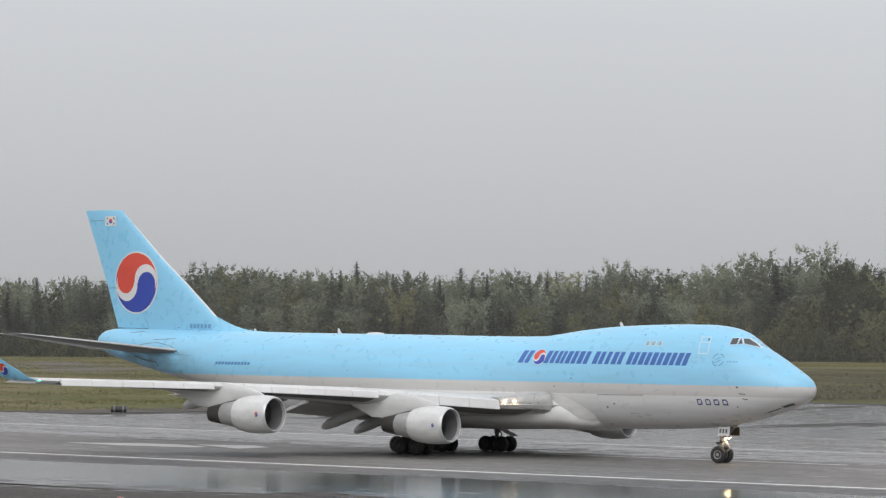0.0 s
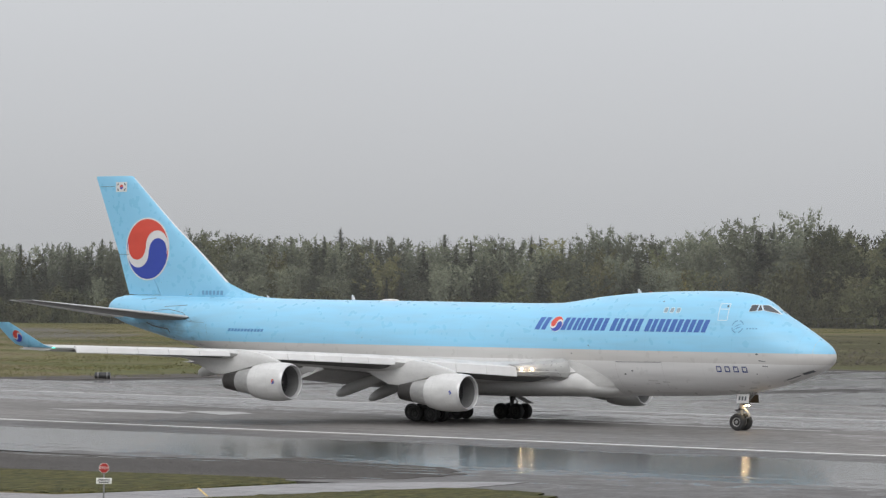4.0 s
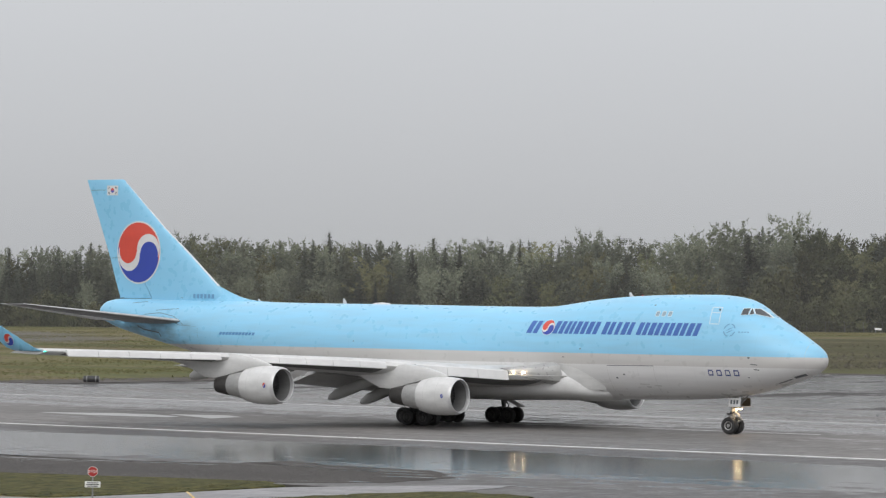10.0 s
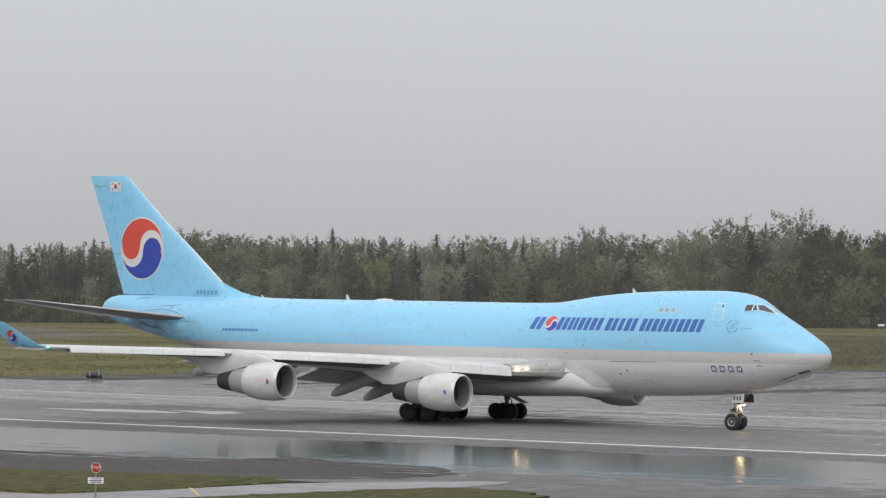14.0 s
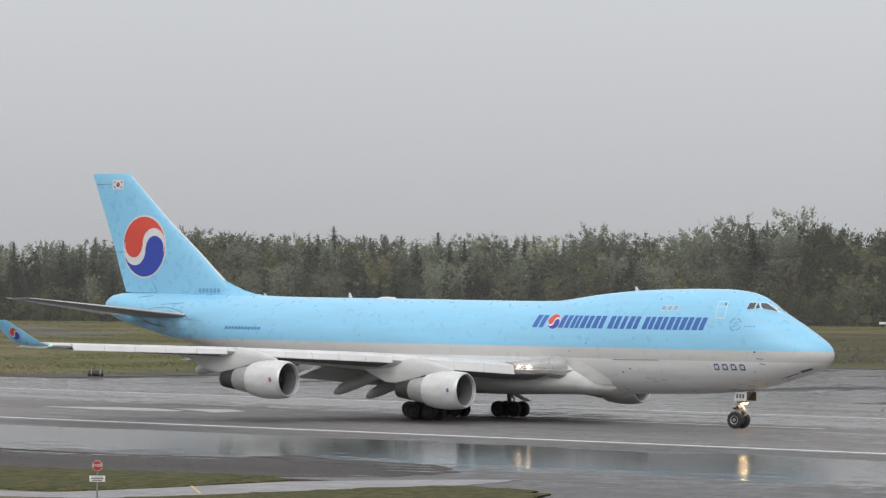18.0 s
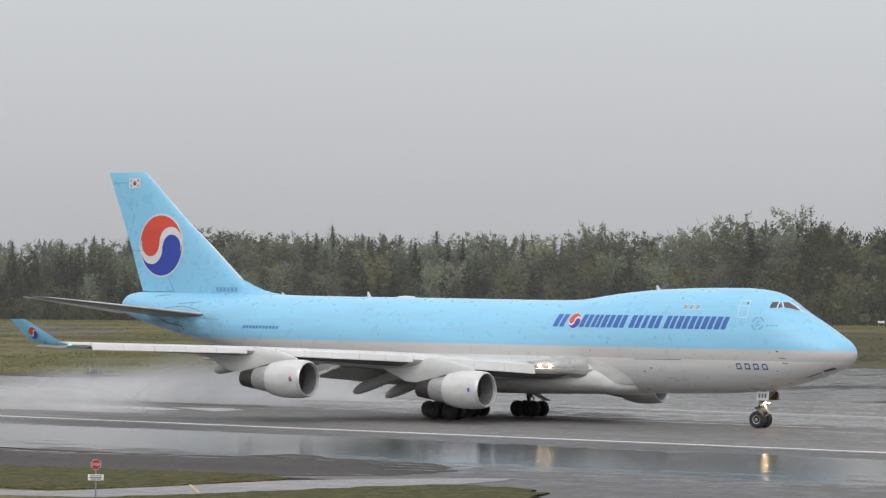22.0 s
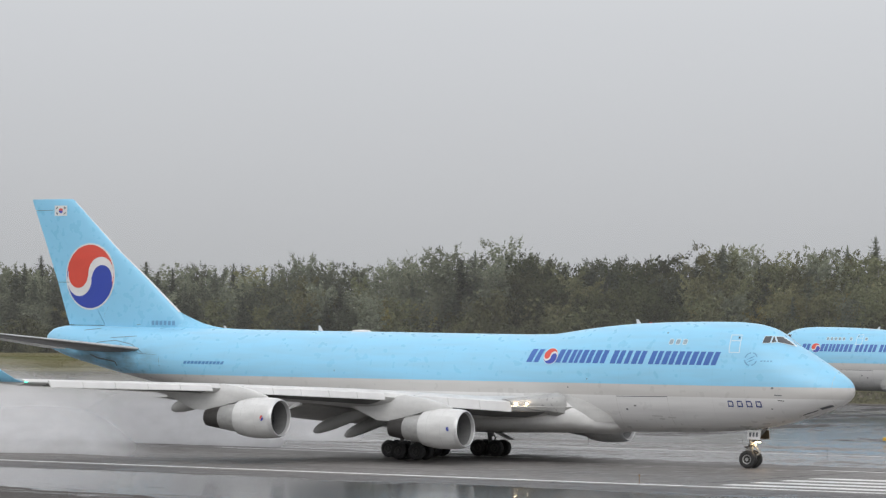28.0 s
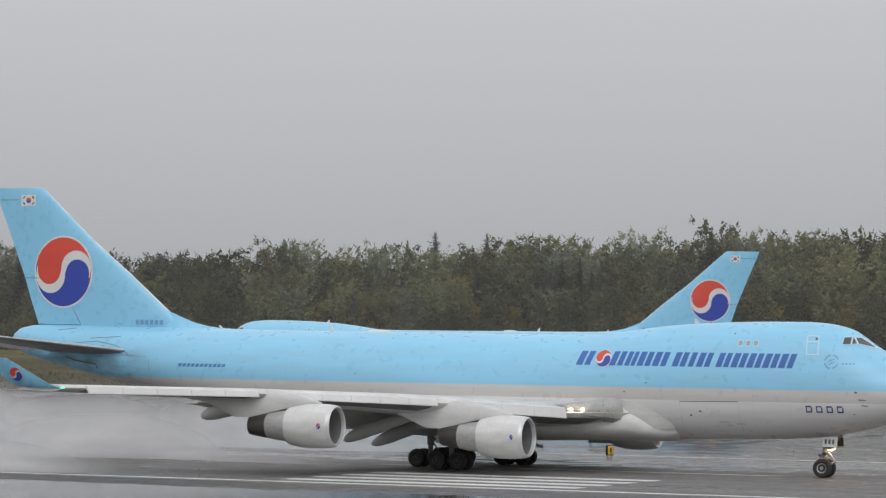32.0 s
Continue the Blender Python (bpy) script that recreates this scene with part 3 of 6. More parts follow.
def foil(le, chord, z, thick, y, n=9, twist=0.0):
    """Section of a wing at y: leading edge le metres aft, closed loop of points."""
    up, lo = [], []
    for i in range(n + 1):
        s = (1 - math.cos(math.pi * i / n)) / 2
        t = thick * (2.969 * math.sqrt(s) - 1.26 * s - 3.516 * s * s + 2.843 * s**3 - 1.015 * s**4) * 0.5
        t = max(t, 0.012)
        zz = z - s * chord * twist
        up.append((-(le + s * chord), y, zz + t))
        lo.append((-(le + s * chord), y, zz - t * 0.9))
    return up + lo[::-1][:-1]


# leading edge, chord, height and thickness of the wing along the span
WING = ((2.6, 19.6, 18.6, 3.95, 1.75), (4.4, 21.4, 16.6, 3.95, 1.7), (6.0, 23.5, 14.7, 3.95, 1.62), (12.5, 29.5, 11.0, 4.55, 1.24), (21.0, 37.4, 7.6, 5.06, 0.78), (30.9, 46.6, 3.9, 5.38, 0.46))


def wing_at(y):
    for a, b in zip(WING, WING[1:]):
        if y <= b[0]:
            u = (y - a[0]) / (b[0] - a[0])
            return [p + (q - p) * u for p, q in zip(a, b)]
    return list(WING[-1])


def build_hull(plane):
    bm = bmesh.new()
    ds = sorted({*(1.06 + 0.3 * i for i in range(30)), *(10.0 + 1.0 * i for i in range(59)), *(s[0] for s in STATIONS if s[0] > 1.06)})
    n = 56

    def ring(d):
        zt, zb, w, zw = hull_at(d)
        out = []
        for i in range(n):
            a = 2 * math.pi * i / n
            c, s = math.cos(a), math.sin(a)
            out.append((-d, w * s, zw + c * ((zt - zw) if c > 0 else (zw - zb))))
        return out

    loft(bm, [ring(d) for d in ds])
    part("fuselage", bm, HULL, plane, "sky-blue hull over a grey band and white belly")
    bm = bmesh.new()
    loft(bm, [ring(d) for d in (0.0, 0.03, 0.07, 0.12, 0.2, 0.32, 0.5, 0.75, 1.05)])
    part("radome", bm, HULL, plane, "rounded nose cone")
    bm = bmesh.new()
    for d in (1.055,):
        loft(bm, [[(x, y * 1.002, 5.44 + (z - 5.44) * 1.002) for x, y, z in ring(d - 0.008)], [(x, y * 1.002, 5.44 + (z - 5.44) * 1.002) for x, y, z in ring(d + 0.008)]], cap=False)
    part("radome_seam", bm, M_GREYP, plane)
    # belly fairing round the wing root
    bm = bmesh.new()
    rows = ((17.2, 2.80, 1.66, 0.22), (17.32, 2.82, 1.84, 0.48), (17.6, 2.88, 2.08, 0.74), (18.15, 2.98, 2.44, 0.96), (18.95, 3.11, 2.86, 1.15), (20.0, 3.27, 3.28, 1.30), (22.5, 3.35, 3.66, 1.42), (27.0, 3.3, 3.8, 1.5), (34.0, 3.3, 3.78, 1.5), (38.5, 3.35, 3.55, 1.3), (42.0, 3.6, 3.1, 0.9), (44.5, 3.9, 2.2, 0.3))
    rings = []
    for d, z, w, h in rows:
        rings.append([(-d, w * math.copysign(abs(math.sin(a)) ** 0.8, math.sin(a)), z + (h if math.cos(a) > 0 else h * 0.90) * math.copysign(abs(math.cos(a)) ** 0.75, math.cos(a))) for a in (2 * math.pi * i / 40 for i in range(40))])
    loft(bm, rings)
    part("wing_root_fairing", bm, M_NAC, plane, "white bulged wing root fairing")
    # smooth swelling of the side ahead of the wing
    for side in SIDES:
        bm = bmesh.new()
        rings = []
        for d, top, swell in ((17.3, 3.3, 0.10), (17.7, 3.65, 0.36), (18.3, 4.05, 0.60), (19.0, 4.45, 0.74), (20.0, 4.80, 0.80), (21.0, 5.0, 0.74), (22.2, 5.05, 0.55), (24.0, 5.0, 0.06)):
            outer, inner = [], []
            for i in range(13):
                u = i / 12
                z = 2.95 + (top - 2.95) * u
                y = hull_half(d, z)
                outer.append((-d, side * (y + swell * (1.0 - u) ** 1.4 - 0.03 * (i == 12)), z))
                inner.append((-d, side * (y - 0.2), z))
            rings.append(outer + inner[::-1])
        loft(bm, rings)
        part("wing_root_fillet", bm, M_NAC, plane)


def hull_line(bm, pts, side, w=0.03, off=0.006):
    """A narrow painted line or seam along points (d, z)."""
    for (d0, z0), (d1, z1) in zip(pts, pts[1:]):
        n = max(2, int(max(abs(d1 - d0), abs(z1 - z0)) / 0.15))
        L = math.hypot(d1 - d0, z1 - z0)
        px, pz = -(z1 - z0) / L * w / 2, (d1 - d0) / L * w / 2
        last = None
        for i in range(n + 1):
            d, z = d0 + (d1 - d0) * i / n, z0 + (z1 - z0) * i / n
            now = [bm.verts.new(hull_point(d + px, z + pz, side, off)), bm.verts.new(hull_point(d - px, z - pz, side, off))]
            if last:
                bm.faces.new((last[0], last[1], now[1], now[0]))
            last = now


def squircle(cx, cy, rx, ry, n=16):
    """Outline of a rounded square."""
    out = []
    for i in range(n):
        a = 2 * math.pi * (i + 0.5) / n
        c, s = math.cos(a), math.sin(a)
        out.append((cx + rx * math.copysign(abs(c) ** 0.5, c), cy + ry * math.copysign(abs(s) ** 0.5, s)))
    return out


def build_marks(plane):
    for side in SIDES:
        # the lettering reads towards the nose on the right side and towards the tail on the left side
        run = (lambda d0, u: d0 - u) if side < 0 else (lambda d0, u: d0 + u)
        first = 23.95 if side < 0 else 7.5
        widths = (1.25, 0, 1.15, 0.9, 1.15, 1.2, -0.32, 1.15, 0.6, 1.15, -0.32, 1.1, 1.15, 1.15, 1.15, 1.2)
        total = 15.1
        unit = total / sum(abs(w) + (0.13 if w > 0 else 0) if w else 1.45 for w in widths)
        u = 0.0
        for k, w in enumerate(widths):
            if w < 0:
                u += -w * unit
                continue
            if w == 0:
                c = u + 0.72 * unit
                d0 = run(first, c + 0.14)
                emblem(plane, lambda a, b, lift, d0=d0, side=side: hull_point(d0 - a if side < 0 else d0 + a, 7.5 + b, side, lift), 0.54, 0.006)
                u += 1.45 * unit
                continue
            # plain slanted bars stand for each character
            ww, lean = w * unit, 0.26
            z0, z1 = 7.06, 7.98
            for a, b in [(0.0, 0.43), (0.57, 0.95)] if w > 0.7 else [(0.1, 0.8)]:
                bm = bmesh.new()
                pts = [(u + a * ww, z0), (u + b * ww, z0), (u + b * ww + lean, z1), (u + a * ww + lean, z1)]
                decal(bm, pts, lambda p, q, side=side: hull_point(run(first, p), q, side, 0.012), 2, 0.3)
                part("title_bar", bm, M_LETTER, plane)
            u += (w + 0.13) * unit
        # small type line near the tail, registration on the fin root, four blocks under the nose
        for x0, x1, z0, z1, n, lean, mat, nm in ((53.8, 49.9, 6.48, 6.70, 11, 0.1, M_TYPE, "type_bar"), (8.1, 5.4, 4.25, 4.68, 4, 0.0, M_INK, "nose_block"), (5.8, 4.95, 7.34, 7.44, 4, 0.0, M_FADED, "small_bar")):
            step = (x0 - x1) / n
            for i in range(n):
                a = i * step
                fill = 0.74 if n > 4 else 0.6
                if nm == "nose_block":
                    shapes = [((p, r), (q, r), (q, s), (p, s)) for p, q, r, s in ((0, fill, 0, 0.09), (0, fill * 0.9, 0.34, 0.43), (0.0, 0.10, 0.092, 0.338), (fill - 0.12, fill, 0.092, 0.338))]
                    shapes = [[(a + p * step, z0 + r) for p, r in q] for q in shapes]
                else:
                    shapes = [[(a, z0), (a + fill * step, z0), (a + fill * step + lean, z1), (a + lean, z1)]]
                for pts in shapes:
                    bm = bmesh.new()
                    decal(bm, pts, lambda u, v, side=side, x0=x0, x1=x1: hull_point(x0 - u if side < 0 else x1 + u, v, side, 0.010), 1, 0.3)
                    part(nm, bm, mat, plane)
        # faint round alliance mark
        for a0, a1 in ((20, 80), (100, 170), (190, 260), (285, 345)):
            bm = bmesh.new()
            pts = arc(0, 0, 0.47, a0, a1, 8) + arc(0, 0, 0.39, a1, a0, 8)
            decal(bm, pts, lambda u, v, side=side: hull_point(6.5 - u if side < 0 else 6.5 + u, 7.52 + v, side, 0.012), 1, 0.3)
            part("round_mark", bm, M_FADED, plane)
        for dv, ln in ((0.10, 0.30), (-0.10, 0.34)):
            bm = bmesh.new()
            pts = [(-ln, dv - 0.16), (-0.05, dv - 0.07), (ln, dv + 0.12), (0.02, dv + 0.05)]
            decal(bm, pts, lambda u, v, side=side: hull_point(6.5 - u if side < 0 else 6.5 + u, 7.52 + v, side, 0.012), 1, 0.3)
            part("mark_swoosh", bm, M_FADED, plane)
        # doors, windows, ports and seams
        bm = bmesh.new()
        aft = 0.0 if side < 0 else 6.9  # the crew door stands further back on the left side
        hull_line(bm, [(aft + d, z) for d, z in ((8.16, 7.95), (8.32, 9.14), (7.56, 9.14), (7.42, 7.95), (8.16, 7.95))], side, 0.055, 0.02)
        hull_line(bm, [(aft + 8.2, 8.75), (aft + 7.52, 8.75)], side, 0.06, 0.026)
        door = part("upper_deck_door", bm, M_LIGHTGREY, plane, "pale outlined crew door")
        bm = bmesh.new()
        decal(bm, [(aft + 7.62, 8.9), (aft + 7.75, 8.9), (aft + 7.78, 9.04), (aft + 7.65, 9.04)], lambda u, v, side=side: hull_point(u, v, side, 0.012), 0)
        part("door_window", bm, M_GLASS, door)
        for d in (12.72, 12.19, 11.66) if side < 0 else (10.8, 11.3, 11.8, 12.3, 12.8, 13.7, 15.6):
            bm = bmesh.new()
            decal(bm, squircle(d, 8.63, 0.185, 0.205), lambda u, v, side=side: hull_point(u, v, side, 0.006), 0)
            win = part("upper_deck_window", bm, M_LIGHTGREY, plane)
            bm = bmesh.new()
            decal(bm, squircle(d, 8.63, 0.15, 0.165), lambda u, v, side=side: hull_point(u, v, side, 0.012), 0)
            part("pane", bm, M_PANE, win)
        panes = (((5.98, 8.60), (6.0, 9.08), (5.57, 9.10), (5.50, 8.63)), ((5.44, 8.63), (5.51, 9.08), (5.45, 9.08), (5.15, 8.68)), ((5.08, 8.67), (5.40, 9.07), (5.10, 9.06), (4.80, 8.86), (4.10, 8.40), (4.60, 8.55)))
        for q in panes:
            bm = bmesh.new()
            decal(bm, list(q), lambda u, v, side=side: hull_point(u, v, side, 0.022), 3, 0.12)
            win = part("cockpit_window", bm, M_GLASS, plane, "dark glass cockpit window")
            bm = bmesh.new()
            for a, b in zip(q, q[1:] + q[:1]):
                hull_line(bm, [a, b], side, 0.028, 0.028)
            part("window_frame", bm, M_LIGHTGREY, win)
        for pts, wd, off in (
            ([(16.6, 4.81), (12.6, 4.85)], 0.045, 0.008),
            ([(4.7, 5.12), (4.2, 5.08)], 0.06, 0.02), ([(4.5, 4.76), (4.1, 4.72)], 0.06, 0.02), ([(2.0, 4.22), (1.2, 4.46)], 0.13, 0.02), ([(63.5, 7.06), (62.8, 6.80), (60.9, 6.54), (60.85, 6.2)], 0.10, 0.012), ([(63.9, 7.63), (62.5, 8.02), (60.9, 8.15), (59.2, 7.88), (58.0, 7.25)], 0.04, 0.012),
            ([(3.3, 3.76), (2.2, 4.12)], 0.05, 0.01), ([(60.5, 7.9), (58.4, 7.2), (56.5, 7.1)], 0.022, 0.01), ([(61.5, 8.35), (59.0, 8.5)], 0.04, 0.01),
            ([(64.5, 8.9), (63.0, 9.05)], 0.04, 0.01), ([(56.2, 6.2), (56.3, 7.0)], 0.02, 0.01),
        ):
            bm = bmesh.new()
            hull_line(bm, pts, side, wd, off)
            part("skin_seam", bm, M_LINE, plane)
        for pts in ([(16.6, 4.75), (16.6, 2.9)], [(12.6, 4.8), (12.6, 2.9)], [(12.9, 3.42), (12.3, 3.40)], [(14.1, 3.5), (13.3, 3.48)], [(13.6, 3.3), (13.2, 3.29)]):
            bm = bmesh.new()
            hull_line(bm, pts, side, 0.03 if pts[0][0] == pts[1][0] else 0.09, 0.008)
            part("panel_line", bm, M_PANEL, plane)
        for d, z, r in ((4.83, 5.57, 0.10), (5.03, 4.16, 0.06), (15.9, 3.92, 0.09), (15.23, 4.18, 0.09), (20.4, 5.36, 0.07), (18.9, 5.97, 0.07), (39.92, 6.21, 0.06), (13.27, 9.25, 0.07)):
            bm = bmesh.new()
            decal(bm, [(d + r * math.cos(t), z + 0.7 * r * math.sin(t)) for t in (2 * math.pi * i / 10 for i in range(10))], lambda u, v, side=side: hull_point(u, v, side, 0.008), 0)
            part("pressure_port", bm, M_LINE, plane)
    # aerials on the back
    for d, z, h, c in ((16.3, 9.84, 0.34, 0.42), (43.0, 9.06, 0.42, 0.45), (51.6, 9.12, 0.26, 0.30)):
        bm = bmesh.new()
        loft(bm, [[(-d - 0.0, 0, z - 0.05), (-d - c * 0.5, 0.05, z - 0.05), (-d - c, 0, z - 0.05), (-d - c * 0.5, -0.05, z - 0.05)], [(-d - 0.30, 0, z + h), (-d - 0.36, 0.02, z + h), (-d - 0.46, 0, z + h), (-d - 0.36, -0.02, z + h)]])
        part("blade_aerial", bm, M_WHITE, plane)
    bm = bmesh.new()
    rows = []
    for d, w, h in ((38.8, 0.05, 0.02), (39.0, 0.3, 0.14), (39.6, 0.36, 0.18), (40.3, 0.3, 0.14), (40.6, 0.05, 0.02)):
        rows.append([(-d, w * math.cos(t), 9.03 + h * math.sin(t)) for t in (2 * math.pi * i / 14 for i in range(14))])
    loft(bm, rows)
    part("dome_aerial", bm, M_WHITE, plane, "low white blister on the back")
    bm = bmesh.new()
    turned(bm, [(10.02, 0.10), (10.08, 0.08), (10.12, 0.02)], 12, "z")
    part("beacon", bm, paint("beacon_red", (0.55, 0.03, 0.02), 0.2, 0.05), plane, "red beacon", pose(-15.6, 0, -0.14))


def build_tail(plane):
    rows = ((9.0, 55.2, 11.6, 0.80), (9.36, 55.0, 11.55, 0.80), (10.36, 56.0, 11.0, 0.78), (12.86, 59.0, 8.85, 0.66), (15.02, 61.75, 6.98, 0.54), (17.0, 64.0, 5.55, 0.42), (18.9, 66.15, 4.20, 0.32), (19.08, 66.45, 3.93, 0.22))

    def fin_row(z):
        for a, b in zip(rows, rows[1:]):
            if z <= b[0]:
                u = (z - a[0]) / (b[0] - a[0])
                return [p + (q - p) * u for p, q in zip(a, b)]
        return list(rows[-1])

    def sect(z, s0, s1, n=8, edge=1.0):
        _, le, ch, th = fin_row(z)
        up, lo = [], []
        for i in range(n + 1):
            s = s0 + (s1 - s0) * i / n
            if s0 == 0:
                s = s1 * (1 - math.cos(math.pi / 2 * i / n))
            t = max(0.02, th * (2.969 * math.sqrt(s) - 1.26 * s - 3.516 * s * s + 2.843 * s**3 - 1.036 * s**4) * 0.55) * edge
            up.append((-(le + s * ch), t, z))
            lo.append((-(le + s * ch), -t, z))
        return up + lo[::-1]

    zs = [9.0, 9.36, 10.36, 11.5, 12.86, 14.0, 15.02, 16.0, 17.0, 18.0, 18.9, 19.08]
    bm = bmesh.new()
    loft(bm, [sect(z, 0.0, 0.69) for z in zs])
    fin = part("tail_fin", bm, M_BLUE, plane, "tall sky-blue tail fin")
    bm = bmesh.new()
    loft(bm, [sect(z, 0.0, 0.009, 3, 1.12) for z in zs[2:-1]])
    part("leading_edge", bm, M_WHITE, fin, "pale fin leading edge")
    for z0, z1 in ((9.31, 12.6), (12.64, 18.2)):
        bm = bmesh.new()
        loft(bm, [sect(z, 0.6912, 1.0, 4) for z in (z0, (z0 + z1) / 2, z1)])
        part("rudder", bm, M_BLUE, fin, "hinged blue rudder panel")
    bm = bmesh.new()
    loft(bm, [sect(z, 0.6912, 1.0, 4) for z in (18.24, 18.9, 19.08)])
    part("fin_tip", bm, M_BLUE, fin)
    # dorsal fillet from the back up to the fin
    bm = bmesh.new()
    rings = []
    for d, h, w in ((50.6, 0.0, 0.08), (52.0, 0.05, 0.16), (53.0, 0.16, 0.22), (54.0, 0.38, 0.26), (55.0, 0.74, 0.28), (56.0, 1.13, 0.28), (56.8, 1.2, 0.1)):
        zb = hull_at(d)[0] - 0.12
        rings.append([(-d, w * 1.5, zb), (-d, w * 0.7, zb + 0.12 + h * 0.5), (-d, 0.03, zb + 0.12 + h), (-d, -0.03, zb + 0.12 + h), (-d, -w * 0.7, zb + 0.12 + h * 0.5), (-d, -w * 1.5, zb)])
    loft(bm, rings)
    part("dorsal_fillet", bm, M_BLUE, fin)

    def fin_put(d, z, side, lift):
        _, le, ch, th = fin_row(z)
        s = min(max((d - le) / ch, 0.001), 1.0)
        t = max(0.02, th * (2.969 * math.sqrt(s) - 1.26 * s - 3.516 * s * s + 2.843 * s**3 - 1.036 * s**4) * 0.55)
        return Vector((-d, side * (t + lift), z))

    for side in SIDES:
        sg = -1 if side < 0 else 1
        emblem(plane, lambda u, v, lift, side=side, sg=sg: fin_put(64.48 + sg * u, 13.06 + v * 1.05, side, lift + 0.012), 2.34, 0.006)
        # flag: white field, round centre in two halves, four dark corner marks
        fx, fz = 67.48, 18.18
        put = lambda u, v, lift, side=side, sg=sg: fin_put(fx + sg * u, fz + v, side, 0.012 + lift)
        bm = bmesh.new()
        decal(bm, [(-0.62, -0.40), (0.62, -0.40), (0.62, 0.40), (-0.62, 0.40)], lambda u, v: put(u, v, 0.004), 1, 0.5)
        flag = part("flag_field", bm, M_WHITE, plane, "painted white flag with round centre")
        for nm, a0, a1, mat in (("flag_red_half", 0, 180, M_RED), ("flag_blue_half", 180, 360, M_NAVY)):
            bm = bmesh.new()
            decal(bm, arc(0, 0, 0.2, a0, a1, 12), lambda u, v: put(u, v, 0.010), 0)
            part(nm, bm, mat, flag)
        for cx, cy, lean in ((-0.38, 0.22, 1), (0.38, 0.22, -1), (-0.38, -0.22, -1), (0.38, -0.22, 1)):
            bm = bmesh.new()
            decal(bm, [(cx - 0.10, cy - 0.06 - 0.05 * lean), (cx + 0.06, cy - 0.08 + 0.05 * lean), (cx + 0.10, cy + 0.06 + 0.05 * lean), (cx - 0.06, cy + 0.08 - 0.05 * lean)], lambda u, v: put(u, v, 0.010), 0)
            part("flag_corner_mark", bm, M_LINE, flag)
        for i in range(6):
            bm = bmesh.new()
            x = 58.42 - i * 0.375
            decal(bm, [(x, 9.36), (x - 0.25, 9.36), (x - 0.25, 9.70), (x, 9.70)], lambda u, v, side=side: fin_put(u, v, side, 0.02), 0)
            part("registration_bar", bm, M_FADED, plane)
        for p, q in ((fin_put(66.5, 9.34, side, 0.01), fin_put(59.5, 9.38, side, 0.01)), (fin_put(66.2, 12.62, side, 0.012), fin_put(68.1, 12.62, side, 0.012)), (fin_put(69.9, 18.22, side, 0.012), fin_put(68.3, 18.22, side, 0.012)), (fin_put(63.4, 9.5, side, 0.012), fin_put(62.6, 10.8, side, 0.012))):
            bm = bmesh.new()
            bm.faces.new([bm.verts.new(v) for v in (p - Vector((0, 0, 0.02)), q - Vector((0, 0, 0.02)), q + Vector((0.03, 0, 0.02)), p + Vector((0.03, 0, 0.02)))])
            part("fin_seam", bm, M_LINE, fin)
        # tailplane
        bm = bmesh.new()
        srows = ((1.0, 57.6, 9.6, 7.35, 0.58), (2.2, 58.4, 9.0, 7.53, 0.50), (11.05, 67.1, 2.6, 8.72, 0.14))
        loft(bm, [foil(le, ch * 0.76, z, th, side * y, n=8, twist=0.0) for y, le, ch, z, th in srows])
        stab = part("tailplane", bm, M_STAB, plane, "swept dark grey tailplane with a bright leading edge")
        bm = bmesh.new()
        rings = []
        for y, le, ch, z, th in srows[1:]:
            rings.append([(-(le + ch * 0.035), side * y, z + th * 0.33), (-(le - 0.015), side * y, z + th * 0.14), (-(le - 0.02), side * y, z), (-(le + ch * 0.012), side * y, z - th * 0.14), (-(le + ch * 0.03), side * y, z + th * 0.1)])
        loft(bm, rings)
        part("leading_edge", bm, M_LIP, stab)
        bm = bmesh.new()
        rings = []
        for y, le, ch, z, th in srows[1:]:
            a, b = le + ch * 0.765, le + ch
            rings.append([(-a, side * y, z + th * 0.2), (-b, side * y, z + 0.015), (-b, side * y, z - 0.015), (-a, side * y, z - th * 0.2)])
        loft(bm, rings)
        part("elevator", bm, M_NAC, stab)


